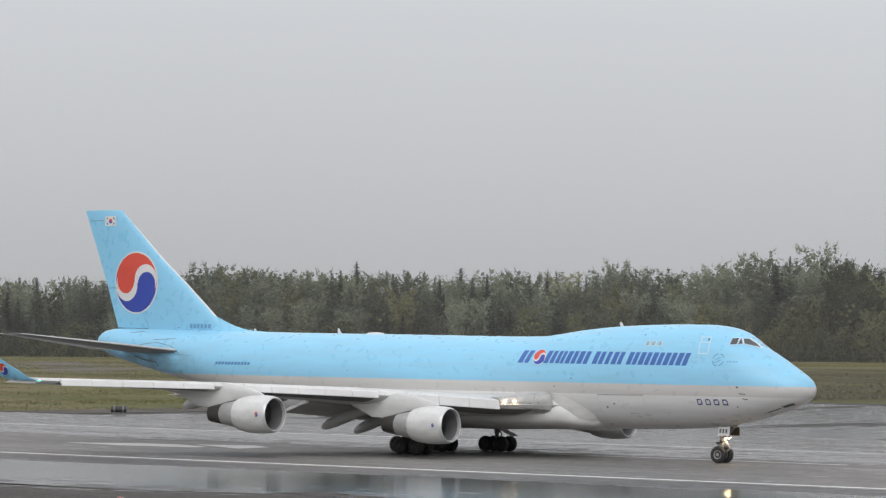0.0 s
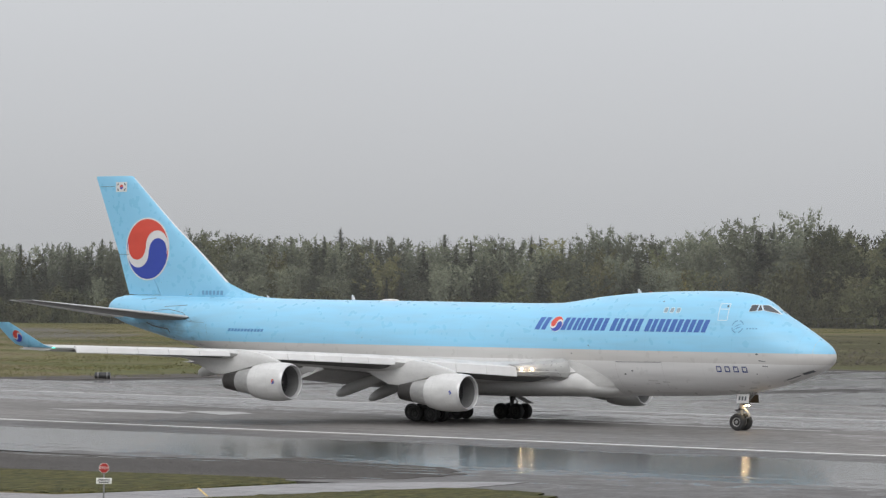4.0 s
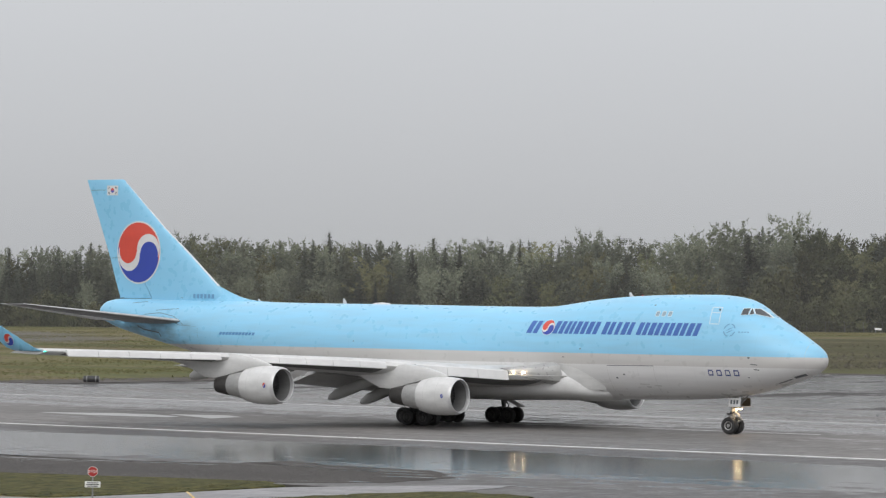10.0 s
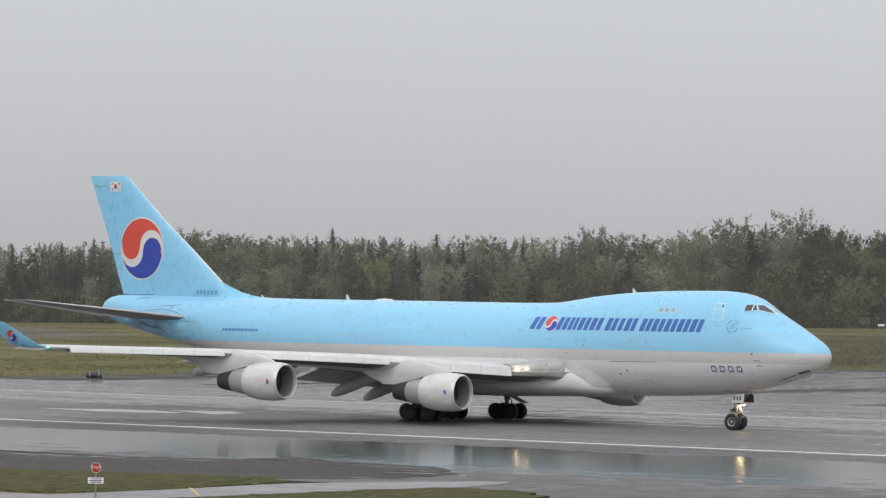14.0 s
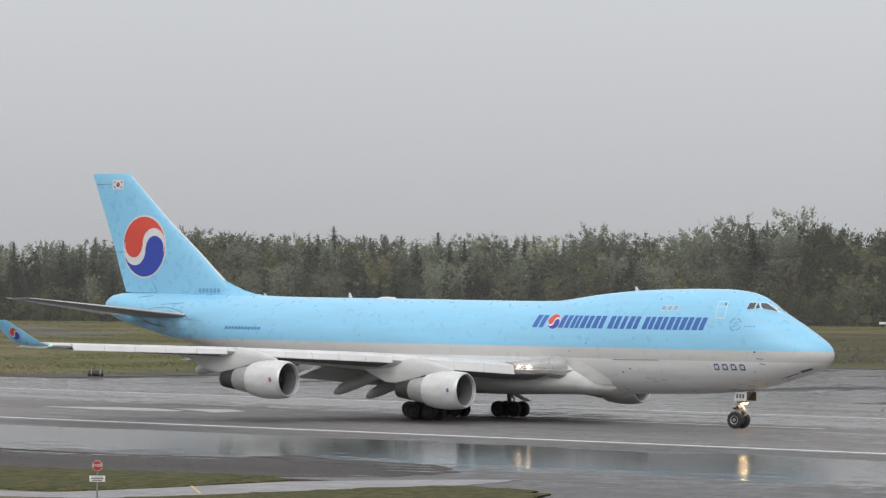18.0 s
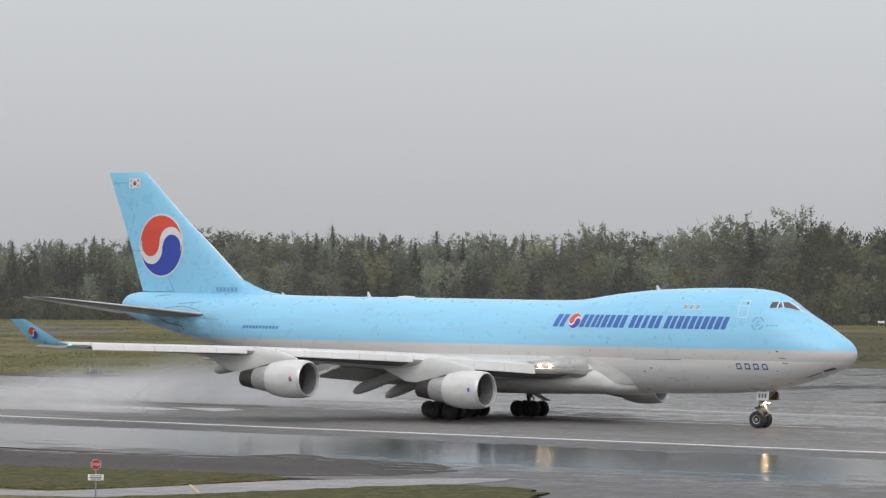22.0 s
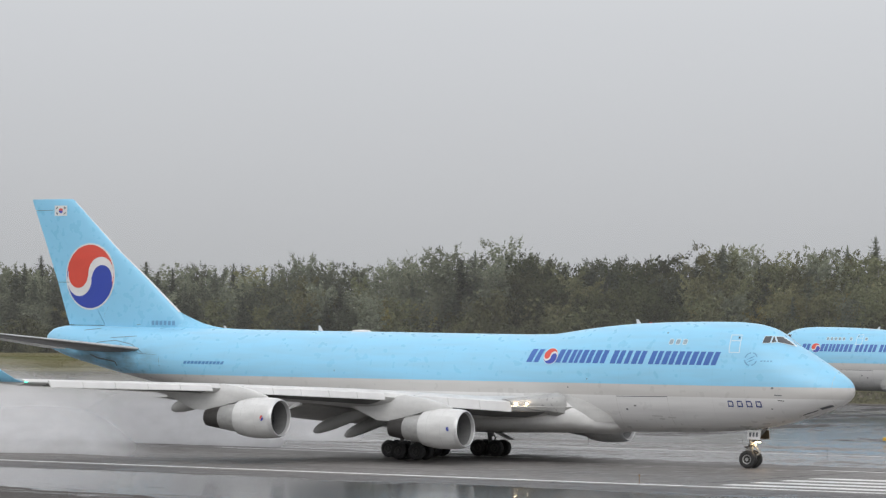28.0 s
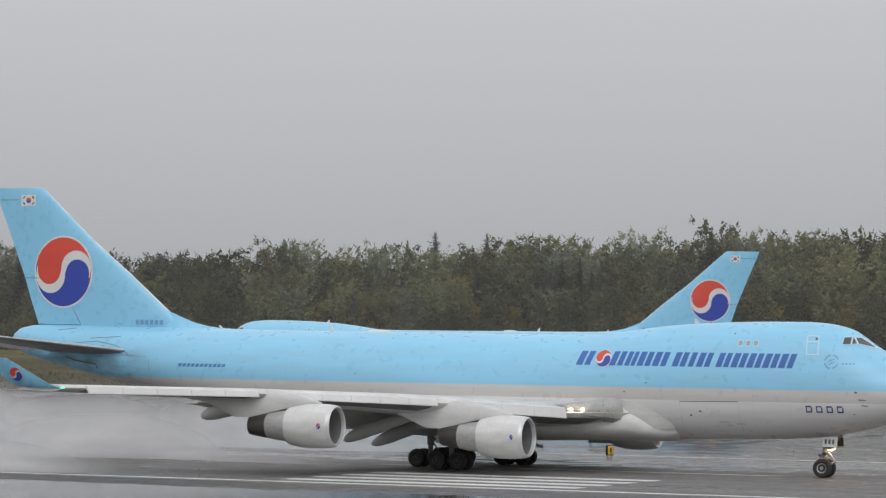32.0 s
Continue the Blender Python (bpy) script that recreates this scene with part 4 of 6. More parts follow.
def build_wing(plane, side):
    bm = bmesh.new()
    ys = (2.6, 4.4, 6.0, 9.0, 12.5, 16.5, 21.0, 26.0, 30.9)
    secs = []
    for y in ys:
        _, le, ch, z, th = wing_at(y)
        secs.append(foil(le, ch * 0.80, z, th, side * y, n=9, twist=0.035))
    loft(bm, secs)
    wing = part("wing", bm, M_WING, plane, "long swept grey wing")
    # polished nose of the inner wing
    bm = bmesh.new()
    secs = []
    for y, up, full in ((3.4, 0.14, 1.05), (4.4, 0.16, 0.80), (5.9, 0.18, 0.44)):
        _, le, ch, z, th = wing_at(y)
        secs.append(foil(le - 0.03, ch * 0.16, z + up, th * full, side * y, n=6))
    loft(bm, secs)
    part("root_leading_edge", bm, M_ROOT, wing, "bare metal inner leading edge")
    # leading-edge flaps, drooped
    for y0, y1, n in ((6.05, 11.1, 3), (12.75, 20.0, 5), (21.65, 29.8, 5)):
        for i in range(n):
            a, b = y0 + (y1 - y0) * i / n + 0.015, y0 + (y1 - y0) * (i + 1) / n - 0.015
            bm = bmesh.new()
            rings = []
            for y in (a, b):
                _, le, ch, z, th = wing_at(y)
                h = 0.30 + 0.008 * (y - 21.0) if y0 > 20 else 0.38 if y0 > 10 else 0.60
                rings.append([(-le - dx, side * y, z + th * 0.18 + dz) for dx, dz in ((0.10, 0.07), (-0.10, 0.06), (-0.16, 0.01), (-0.27, -h), (-0.26, -h - 0.05), (-0.21, -h - 0.06), (-0.03, -0.10), (0.10, -0.06))])
            loft(bm, rings)
            part("leading_edge_flap", bm, M_WHITE, wing, "white drooped leading-edge flap", smooth=False)
    # dark strips for the flap bays, and shade painted under the inner leading edge
    for y0, y1 in ((4.3, 6.0), (6.05, 11.1), (12.75, 20.0), (21.65, 29.8)):
        bm = bmesh.new()
        rings = []
        for y in (y0, (y0 + y1) / 2, y1):
            _, le, ch, z, th = wing_at(y)
            ring = []
            for q in (0.02, 0.05, 0.09, 0.14):
                t = th * (2.969 * math.sqrt(q) - 1.26 * q - 3.516 * q * q + 2.843 * q**3 - 1.015 * q**4) * 0.45
                ring.append((-(le + q * ch * 0.8) + 0.02, side * y, z - q * ch * 0.028 - t - 0.03))
            rings.append(ring + [(x - 0.01, v, w + 0.06) for x, v, w in reversed(ring)])
        loft(bm, rings)
        part("flap_bay", bm, M_BAYSHADE, wing, "dark strip for the flap bay and shade under the leading edge")
    # trailing flaps
    for y0, y1 in ((4.2, 11.0), (12.6, 18.9)):
        for k, (back, drop, ln) in enumerate(((0.0, 0.0, 1.6), (1.45, 0.45, 1.15))):
            bm = bmesh.new()
            rings = []
            for y in (y0, y1):
                _, le, ch, z, th = wing_at(y)
                down = 0.25 if y > 18 else 1.0
                x0, zz = le + ch * 0.79 + back, z - ch * 0.03 - 0.1 - drop * down
                rings.append([(-x0, side * y, zz + 0.12), (-x0 - ln * 0.5, side * y, zz - 0.10), (-x0 - ln, side * y, zz - ln * 0.42 * down), (-x0 - ln * 0.5, side * y, zz - 0.10 - 0.24 * down), (-x0, side * y, zz - 0.14)])
            loft(bm, rings)
            part("trailing_flap", bm, M_GREYP, wing, "lowered trailing flap")
    bm = bmesh.new()
    rings = []
    for y in (20.6, 30.5):
        _, le, ch, z, th = wing_at(y)
        rings.append([(-(le + ch * 0.805), side * y, z - ch * 0.028 + 0.06), (-(le + ch), side * y, z - ch * 0.04), (-(le + ch), side * y, z - ch * 0.04 - 0.02), (-(le + ch * 0.805), side * y, z - ch * 0.028 - 0.08)])
    loft(bm, rings)
    part("aileron", bm, M_WING, wing)
    # canoe fairings of the flap tracks, dropped at the tail
    for y, x0, x1, zt in ((5.2, 32.2, 37.7, 1.56), (8.6, 32.7, 38.15, 1.92), (14.6, 37.4, 42.0, 3.2), (18.2, 39.6, 43.7, 3.52)):
        _, le, ch, z, th = wing_at(y)
        z0 = z - 0.62
        bm = bmesh.new()
        rings = []
        for u, r in ((0.0, 0.04), (0.08, 0.20), (0.25, 0.36), (0.5, 0.46), (0.74, 0.47), (0.89, 0.38), (0.97, 0.22), (1.0, 0.03)):
            zc = z0 + (zt - z0) * (u ** 1.25)
            rings.append([(-(x0 + (x1 - x0) * u), side * y + r * 0.7 * math.cos(t), zc + r * math.sin(t)) for t in (2 * math.pi * i / 18 for i in range(18))])
        loft(bm, rings)
        part("flap_track_fairing", bm, M_GREYP, wing, "grey canoe-shaped flap fairing")
    # winglet, canted out
    bm = bmesh.new()
    rings = []
    for y, z, le, ch, th in ((30.9, 5.36, 46.7, 2.7, 0.30), (31.15, 5.58, 47.3, 2.75, 0.24), (31.38, 6.02, 48.05, 2.45, 0.19), (31.9, 7.15, 50.0, 1.4, 0.10)):
        up, lo = [], []
        for i in range(8):
            s = i / 7
            t = max(0.012, th * 0.5 * (1 - (2 * s - 0.8) ** 2 if s > 0.4 else math.sqrt(s / 0.4 + 0.02)))
            up.append((-(le + s * ch), side * (y + t), z))
            lo.append((-(le + s * ch), side * (y - t), z))
        rings.append(up + lo[::-1])
    loft(bm, rings)
    wl = part("winglet", bm, M_BLUE, wing, "blue upturned wingtip with round emblem")
    for face in (1, -1):
        sg = -1 if side * face < 0 else 1
        put = lambda u, v, lift, face=face, sg=sg: Vector((-(49.45 + sg * u), side * (31.42 + (v - 0.0) * 0.47 + face * (0.16 + lift)), 6.15 + v))
        emblem(plane, put, 0.42, 0.0)
    bm = bmesh.new()
    turned(bm, [(-0.17, 0.01), (-0.08, 0.045), (0.08, 0.05), (0.15, 0.01)], 10)
    part("tip_lamp", bm, M_NAVG, wing, "green position lamp" if side < 0 else "position lamp", pose(-46.55, side * 30.9, 5.36))
    for dy in (0.0, 0.45):
        _, le, ch, z, th = wing_at(5.2 + dy)
        bm = bmesh.new()
        turned(bm, [(-0.05, 0.058), (0.03, 0.054), (0.06, 0.038), (0.075, 0.01)], 14)
        part("landing_lamp", bm, M_LAMP, wing, "lit warm landing lamp", pose(-le - 0.02, side * (5.35 + dy), z + 0.22))
    return wing


M_COWLSEAM = paint("cowl_joint", (0.55, 0.55, 0.54), 0.4, 0.2)
M_DUCT = paint("inlet_duct_grey", (0.21, 0.21, 0.21), 0.5, 0.2, 0.2, 2.0)


def build_engine(plane, side, y, x, z):
    """Nacelle with inlet lip, fan and spinner, core cowl, exhaust and pylon; x is the inlet's distance aft."""
    tilt = pose(-x, side * y, z, 0, -0.7, 0)
    bm = bmesh.new()
    outer = [(-0.26, 1.325), (-0.7, 1.375), (-1.3, 1.395), (-1.9, 1.385), (-2.45, 1.33), (-2.8, 1.27), (-3.24, 1.16), (-3.25, 1.12), (-2.8, 1.15), (-1.6, 1.19), (-0.6, 1.17), (-0.27, 1.17)]
    turned(bm, outer + [outer[0]], 48, cap=False)
    nac = part("nacelle", bm, M_NAC, plane, "white engine nacelle", tilt)
    bm = bmesh.new()
    turned(bm, [(-0.26, 1.327), (-0.12, 1.29), (-0.03, 1.245), (0.0, 1.20), (-0.02, 1.165), (-0.12, 1.14), (-0.27, 1.128)], 48, cap=False)
    part("inlet_lip", bm, M_LIP, nac, "bare metal inlet lip")
    bm = bmesh.new()
    for s in (-1.28, -2.42):
        r = 1.397 if s > -2 else 1.336
        turned(bm, [(s - 0.012, r), (s, r + 0.002), (s + 0.012, r)], 48, cap=False)
    part("cowl_seam", bm, M_COWLSEAM, nac)
    bm = bmesh.new()
    turned(bm, [(-0.25, 1.13), (-0.6, 1.12), (-1.5, 1.155)], 48, cap=False)
    part("inlet_duct", bm, M_DUCT, nac, "dark grey inlet duct")
    bm = bmesh.new()
    turned(bm, [(-1.45, 1.155), (-1.5, 0.02)], 40, cap=False)
    part("fan_disc", bm, M_DARK, nac)
    bm = bmesh.new()
    for i in range(30):
        a = 2 * math.pi * i / 30
        ring = []
        for r, tw in ((0.30, 0.9), (0.72, 0.55), (1.14, 0.28)):
            w = 0.10
            ca, sa = math.cos(a), math.sin(a)
            ex, et = Vector((1, 0, 0)), Vector((0, -sa, ca))
            c = Vector((-1.3, r * ca, r * sa))
            ring.append((c + ex * w * tw - et * w * (1 - tw * 0.5), c - ex * w * tw + et * w * (1 - tw * 0.5)))
        vs = [(bm.verts.new(p), bm.verts.new(q)) for p, q in ring]
        for p, q in zip(vs, vs[1:]):
            bm.faces.new((p[0], q[0], q[1], p[1]))
    part("fan_blades", bm, M_FAN, nac, smooth=False)
    bm = bmesh.new()
    turned(bm, [(-1.35, 0.33), (-1.1, 0.28), (-0.85, 0.17), (-0.72, 0.03)], 20)
    part("spinner", bm, M_DARK, nac)
    bm = bmesh.new()
    turned(bm, [(-2.8, 1.02), (-3.25, 1.01), (-3.5, 0.98), (-4.05, 0.92), (-4.72, 0.80), (-4.73, 0.76), (-3.8, 0.8)], 36)
    part("core_cowl", bm, M_CORE, nac, "dull grey core cowl")
    bm = bmesh.new()
    turned(bm, [(-4.6, 0.80), (-4.74, 0.795), (-5.35, 0.70), (-6.02, 0.58), (-6.03, 0.54), (-5.3, 0.5)], 36)
    part("exhaust_nozzle", bm, M_DARK, nac, "sooty exhaust nozzle")
    # small round emblem on the outer face of the cowl
    for face in (1, -1):
        sg = -1 if face < 0 else 1
        put = lambda u, v, lift, face=face, sg=sg: Vector((-0.66 - sg * u, face * (1.397 + lift) * math.cos((v + 0.02) / 1.39), (1.397 + lift) * math.sin((v + 0.02) / 1.39)))
        r = 0.18 if y > 15 else 0.15
        upper = arc(0, 0, r, -10, 160, 12) + arc(-0.51 * r, 0.06 * r, 0.40 * r, 168, 345, 10) + arc(0.46 * r, 0.05 * r, 0.53 * r, 187, 0, 10)
        for nm, sgn, mat in (("cowl_mark_upper", 1, M_RED if y > 15 else M_NAVY), ("cowl_mark_lower", -1, M_NAVY)):
            b2 = bmesh.new()
            decal(b2, [(u * sgn * 0.8, v * sgn) for u, v in upper], lambda u, v: put(u, v, 0.01), 0)
            part(nm, b2, mat, nac)
    # pylon
    wz = wing_at(y)[3]
    bm = bmesh.new()
    rings = []
    for dx, up, down, w in ((1.1, 1.45, 1.28, 0.05), (2.2, 1.80, 1.20, 0.20), (3.4, 2.06, 1.05, 0.30), (4.8, 2.24, 0.72, 0.33), (6.0, 2.24, 0.42, 0.33), (7.1, 2.2, 0.44, 0.31), (8.0, 2.1, 0.82, 0.28), (9.3, 2.0, 1.34, 0.2), (11.0, 1.76, 1.66, 0.05)):
        d, bot = x + dx, z + down
        top = z + up if dx < 5 else min(z + up, wz + 0.05)
        rings.append([(-d, side * y + w * cx, top if cz > 0 else bot) for cx, cz in ((-0.6, 1), (0.6, 1), (1, 0.5), (1, -0.5), (0.7, -1), (-0.7, -1), (-1, -0.5), (-1, 0.5))])
        rings[-1] = [(p[0], p[1], (top * 0.8 + bot * 0.2) if cz == 0.5 else (top * 0.2 + bot * 0.8) if cz == -0.5 else p[2]) for p, cz in zip(rings[-1], (1, 1, 0.5, -0.5, -1, -1, -0.5, 0.5))]
    loft(bm, rings)
    part("engine_pylon", bm, M_NAC, plane, "light grey engine pylon")


def build_wheel(plane, x, y, r, w, rim):
    bm = bmesh.new()
    prof = [(-w * 0.36, r * 0.52), (-w * 0.5, r * 0.66), (-w * 0.5, r * 0.84), (-w * 0.40, r * 0.955), (-w * 0.2, r * 0.995), (0, r), (w * 0.2, r * 0.995), (w * 0.40, r * 0.955), (w * 0.5, r * 0.84), (w * 0.5, r * 0.66), (w * 0.36, r * 0.52)]
    turned(bm, prof, 32, "y")
    tyre = part("wheel", bm, M_TYRE, plane, "black rubber tyre on a grey rim", pose(x, y, r))
    bm = bmesh.new()
    for s in (-1, 1):
        turned(bm, [(s * w * 0.30, r * 0.54), (s * w * 0.44, r * 0.52), (s * w * 0.40, r * 0.44), (s * w * 0.26, r * 0.34), (s * w * 0.26, r * 0.22), (s * w * 0.46, r * 0.18), (s * w * 0.48, r * 0.02)], 24, "y")
    part("rim", bm, rim, tyre)
    bm = bmesh.new()
    for k in range(8):
        a = 2 * math.pi * k / 8
        for s in (-1, 1):
            c = Vector((r * 0.37 * math.cos(a), s * w * 0.33, r * 0.37 * math.sin(a)))
            tube(bm, c - Vector((0, 0.03, 0)), c + Vector((0, 0.03, 0)), r * 0.06, n=8)
    tagged(part("rim_bolt", bm, M_DARK, tyre), kind="stuff")
    return tyre


def build_gear(plane):
    R = 0.62
    # nose leg
    for s in SIDES:
        build_wheel(plane, -7.72, s * 0.46, R, 0.44, M_NOSERIM)
    bm = bmesh.new()
    tube(bm, (-7.72, 0, 0.62), (-7.6, 0, 3.0), 0.12, 0.15, 14)
    tube(bm, (-7.7, 0, 1.3), (-7.6, 0, 3.0), 0.18, 0.2, 14)
    tube(bm, (-7.72, -0.5, 0.62), (-7.72, 0.5, 0.62), 0.08)
    leg = part("nose_leg", bm, M_STRUT, plane, "grey nose gear leg")
    bm = bmesh.new()
    tube(bm, (-7.6, 0.1, 1.7), (-6.5, 0.25, 2.9), 0.06)
    tube(bm, (-7.6, -0.1, 1.7), (-6.5, -0.25, 2.9), 0.06)
    tube(bm, (-7.92, 0, 0.8), (-8.15, 0, 1.15), 0.05)
    tube(bm, (-8.15, 0, 1.15), (-7.85, 0, 1.5), 0.05)
    part("drag_brace", bm, M_STRUT, leg)
    bm = bmesh.new()
    for s in (-0.09, 0.09):
        tube(bm, (-7.55, s, 1.78), (-6.98, s * 0.4, 1.06), 0.05, n=8)
        tube(bm, (-6.98, s * 0.4, 1.06), (-7.5, s, 0.74), 0.05, n=8)
    part("torque_link", bm, M_STRUT, leg, "grey metal torque link")
    bm = bmesh.new()
    tube(bm, (-7.65, -0.35, 1.55), (-7.65, 0.35, 1.55), 0.11, n=10)
    tube(bm, (-8.0, -0.3, 1.45), (-8.0, 0.3, 1.45), 0.07, n=8)
    part("steering_cylinder", bm, M_DARK, leg)
    for s in SIDES:
        bm = bmesh.new()
        turned(bm, [(-0.1, 0.03), (-0.05, 0.05), (0.0, 0.062), (0.03, 0.05), (0.05, 0.01)], 14)
        lamp = part("taxi_lamp", bm, M_TAXI, leg, "lit warm taxi lamp", pose(-7.22, s * 0.24, 1.84))
        # cover added only to keep the lamp's light off the belly
        bm = bmesh.new()
        rings = []
        for x, r in ((-0.16, 0.03), (-0.15, 0.10), (0.10, 0.13), (0.105, 0.115), (-0.10, 0.09)):
            rings.append([(x, r * math.sin(radians(a)), r * math.cos(radians(a))) for a in range(-100, 101, 20)])
        loft(bm, rings, cap=False, closed=False)
        part("light_guard", bm, M_DARK, lamp, "dark hood added to screen the lamp upwards")
    for s in SIDES:
        bm = bmesh.new()
        box(bm, (0, 0, 0), (1.0, 0.06, 0.66), bevel=0.025)
        door = part("nose_gear_door", bm, M_WHITE, plane, "white nose gear door", pose(-7.14, s * 0.72, 2.32, s * 8, 0, 0))
        for k in range(3):
            bm = bmesh.new()
            box(bm, (-0.02 - 0.25 + k * 0.25, s * 0.036, 0.02), (0.15, 0.012, 0.30))
            part("door_bar", bm, M_LINE, door, smooth=False)
        bm = bmesh.new()
        box(bm, (0, -s * 0.036, 0), (0.94, 0.012, 0.60))
        for u in (-0.25, 0.05, 0.35):
            box(bm, (u, -s * 0.05, 0), (0.05, 0.03, 0.56))
        part("door_lining", bm, M_LINING, door, "brown inside of the gear door", smooth=False)
    # four main bogies, two wide under the wing and two behind under the body
    for x, y, lean in ((-31.72, 5.5, 1), (-31.72, -5.5, 1), (-34.8, 1.93, 0), (-34.8, -1.93, 0)):
        for dx in (-0.74, 0.74):
            for dy in (-0.56, 0.56):
                build_wheel(plane, x + dx, y + dy, R, 0.46, M_RIM)
        bm = bmesh.new()
        tube(bm, (x - 0.9, y, 0.64), (x + 0.9, y, 0.64), 0.15, n=10)
        for dx in (-0.74, 0.74):
            tube(bm, (x + dx, y - 0.6, 0.62), (x + dx, y + 0.6, 0.62), 0.10, n=10)
        bogie = part("bogie_beam", bm, M_DARKLEG, plane, "grey four-wheel bogie beam")
        bm = bmesh.new()
        top = (x, y * (0.92 if lean else 1.0), 3.1)
        tube(bm, (x, y, 0.66), top, 0.15, 0.2, 12)
        tube(bm, (x, y, 1.5), top, 0.24, 0.26, 12)
        part("main_leg", bm, M_DARKLEG, plane, "dark grey main gear leg")
        bm = bmesh.new()
        tube(bm, (x, y, 1.7), (x + 1.3, y * 0.6, 2.7), 0.07)
        tube(bm, (x + 0.05, y, 0.9), (x + 0.42, y, 1.35), 0.05)
        tube(bm, (x + 0.42, y, 1.35), (x + 0.1, y, 1.75), 0.05)
        part("side_brace", bm, M_DARK, bogie)
        if lean:
            s = 1 if y > 0 else -1
            bm = bmesh.new()
            box(bm, (0, 0, 0), (1.5, 0.06, 1.15), bevel=0.025)
            part("wing_gear_door", bm, M_GREYP, plane, "", pose(x, y + s * 0.72, 2.35, s * 12, 0, 0))
            bm = bmesh.new()
            box(bm, (0, 0, 0), (1.6, 0.9, 0.06), bevel=0.025)
            part("body_gear_door", bm, M_GREYP, plane, "", pose(x + 1.75, y * 0.78, 1.62, 0, 24, 0))


def build_plane():
    plane = thing("cargo_airplane", "sky-blue four-engined cargo jumbo jet on the wet runway", "airplane", "freighters")
    build_hull(plane)
    build_marks(plane)
    build_tail(plane)
    for side in SIDES:
        build_wing(plane, side)
        build_engine(plane, side, 11.79, 23.55, 2.48)
        build_engine(plane, side, 20.77, 32.74, 3.14)
    build_gear(plane)
    return plane


plane_one = build_plane()
TWO_YAW = 191.0
plane_two = copy_thing(plane_one, pose(0, 0, 0))
for ob in plane_two.children_recursive:
    if ob.name.split(".")[0] in ("landing_lamp", "taxi_lamp", "tip_lamp"):
        ob.material_slots[0].link = "OBJECT"
        ob.material_slots[0].material = M_GLASS
        ob["label"] = "unlit lamp"
tagged(plane_two, "sky-blue four-engined cargo jumbo jet taxiing on the far taxiway")

# ---- woods ----


def leaf_material(name, dark, light, tint):
    m = Mat(name)
    rnd = m.rand()
    isl = m.n.new("ShaderNodeNewGeometry").outputs["Random Per Island"]
    col = m.mix(isl, dark, light)
    col = m.mix(m.remap(rnd, 0.0, 1.0, 0.0, 0.8), col, tint)
    tone = m.math("FRACT", m.math("MULTIPLY", rnd, 7.3), 0.0)
    tone = m.math("MULTIPLY", m.remap(tone, 0.0, 1.0, 0.55, 1.55), m.remap(m.noise(0.5, 4), 0.3, 0.7, 0.75, 1.25))
    m.to(m.mix(1.0, col, tone, "MULTIPLY"), "Base Color")
    m.put(Roughness=0.8, Specular_IOR_Level=0.2)
    tl = m.n.new("ShaderNodeBsdfTranslucent")
    mx = m.n.new("ShaderNodeMixShader")
    mx.inputs[0].default_value = 0.12
    m.l.new(m.b.inputs["Base Color"].links[0].from_socket, tl.inputs[0])
    m.l.new(m.b.outputs[0], mx.inputs[1])
    m.l.new(tl.outputs[0], mx.inputs[2])
    m.l.new(mx.outputs[0], m.n["Material Output"].inputs[0])
    return m.m


M_SPRUCE = leaf_material("spruce_needles", (0.084, 0.096, 0.069), (0.146, 0.160, 0.115), (0.126, 0.138, 0.100))
M_BIRCH = leaf_material("birch_leaves", (0.078, 0.086, 0.046), (0.137, 0.147, 0.077), (0.149, 0.141, 0.070))
M_POPLAR = leaf_material("grey_poplar_leaves", (0.102, 0.116, 0.081), (0.192, 0.208, 0.151), (0.147, 0.159, 0.105))
M_WILLOW = leaf_material("willow_leaves", (0.036, 0.044, 0.022), (0.079, 0.087, 0.043), (0.080, 0.078, 0.038))
M_ALDER = leaf_material("alder_leaves", (0.026, 0.033, 0.016), (0.058, 0.066, 0.031), (0.060, 0.060, 0.028))
M_AUTUMN = leaf_material("turning_leaves", (0.10, 0.09, 0.03), (0.21, 0.17, 0.055), (0.15, 0.13, 0.045))
M_BARK = paint("bark", (0.10, 0.085, 0.07), 0.9, 0.4, 0, 3.0)
M_PALEBARK = paint("pale_birch_bark", (0.34, 0.32, 0.29), 0.85, 0.4, 0, 3.0)


def leaf_mesh(name, quads, material):
    """Small leaf clumps, each a bent quad given by centre, direction and size."""
    verts, faces = [], []
    for c, d, u, ln, w in quads:
        s = d.cross(u).normalized() * w
        k = len(verts)
        tip = c + d * ln
        midp = c + d * ln * 0.55 + u * (w * 0.35)
        verts += [c, midp - s, tip, midp + s]
        faces += [(k, k + 1, k + 2, k + 3)]
    me = bpy.data.meshes.new(name)
    me.from_pydata([tuple(v) for v in verts], [], faces)
    me.materials.append(material)
    return me


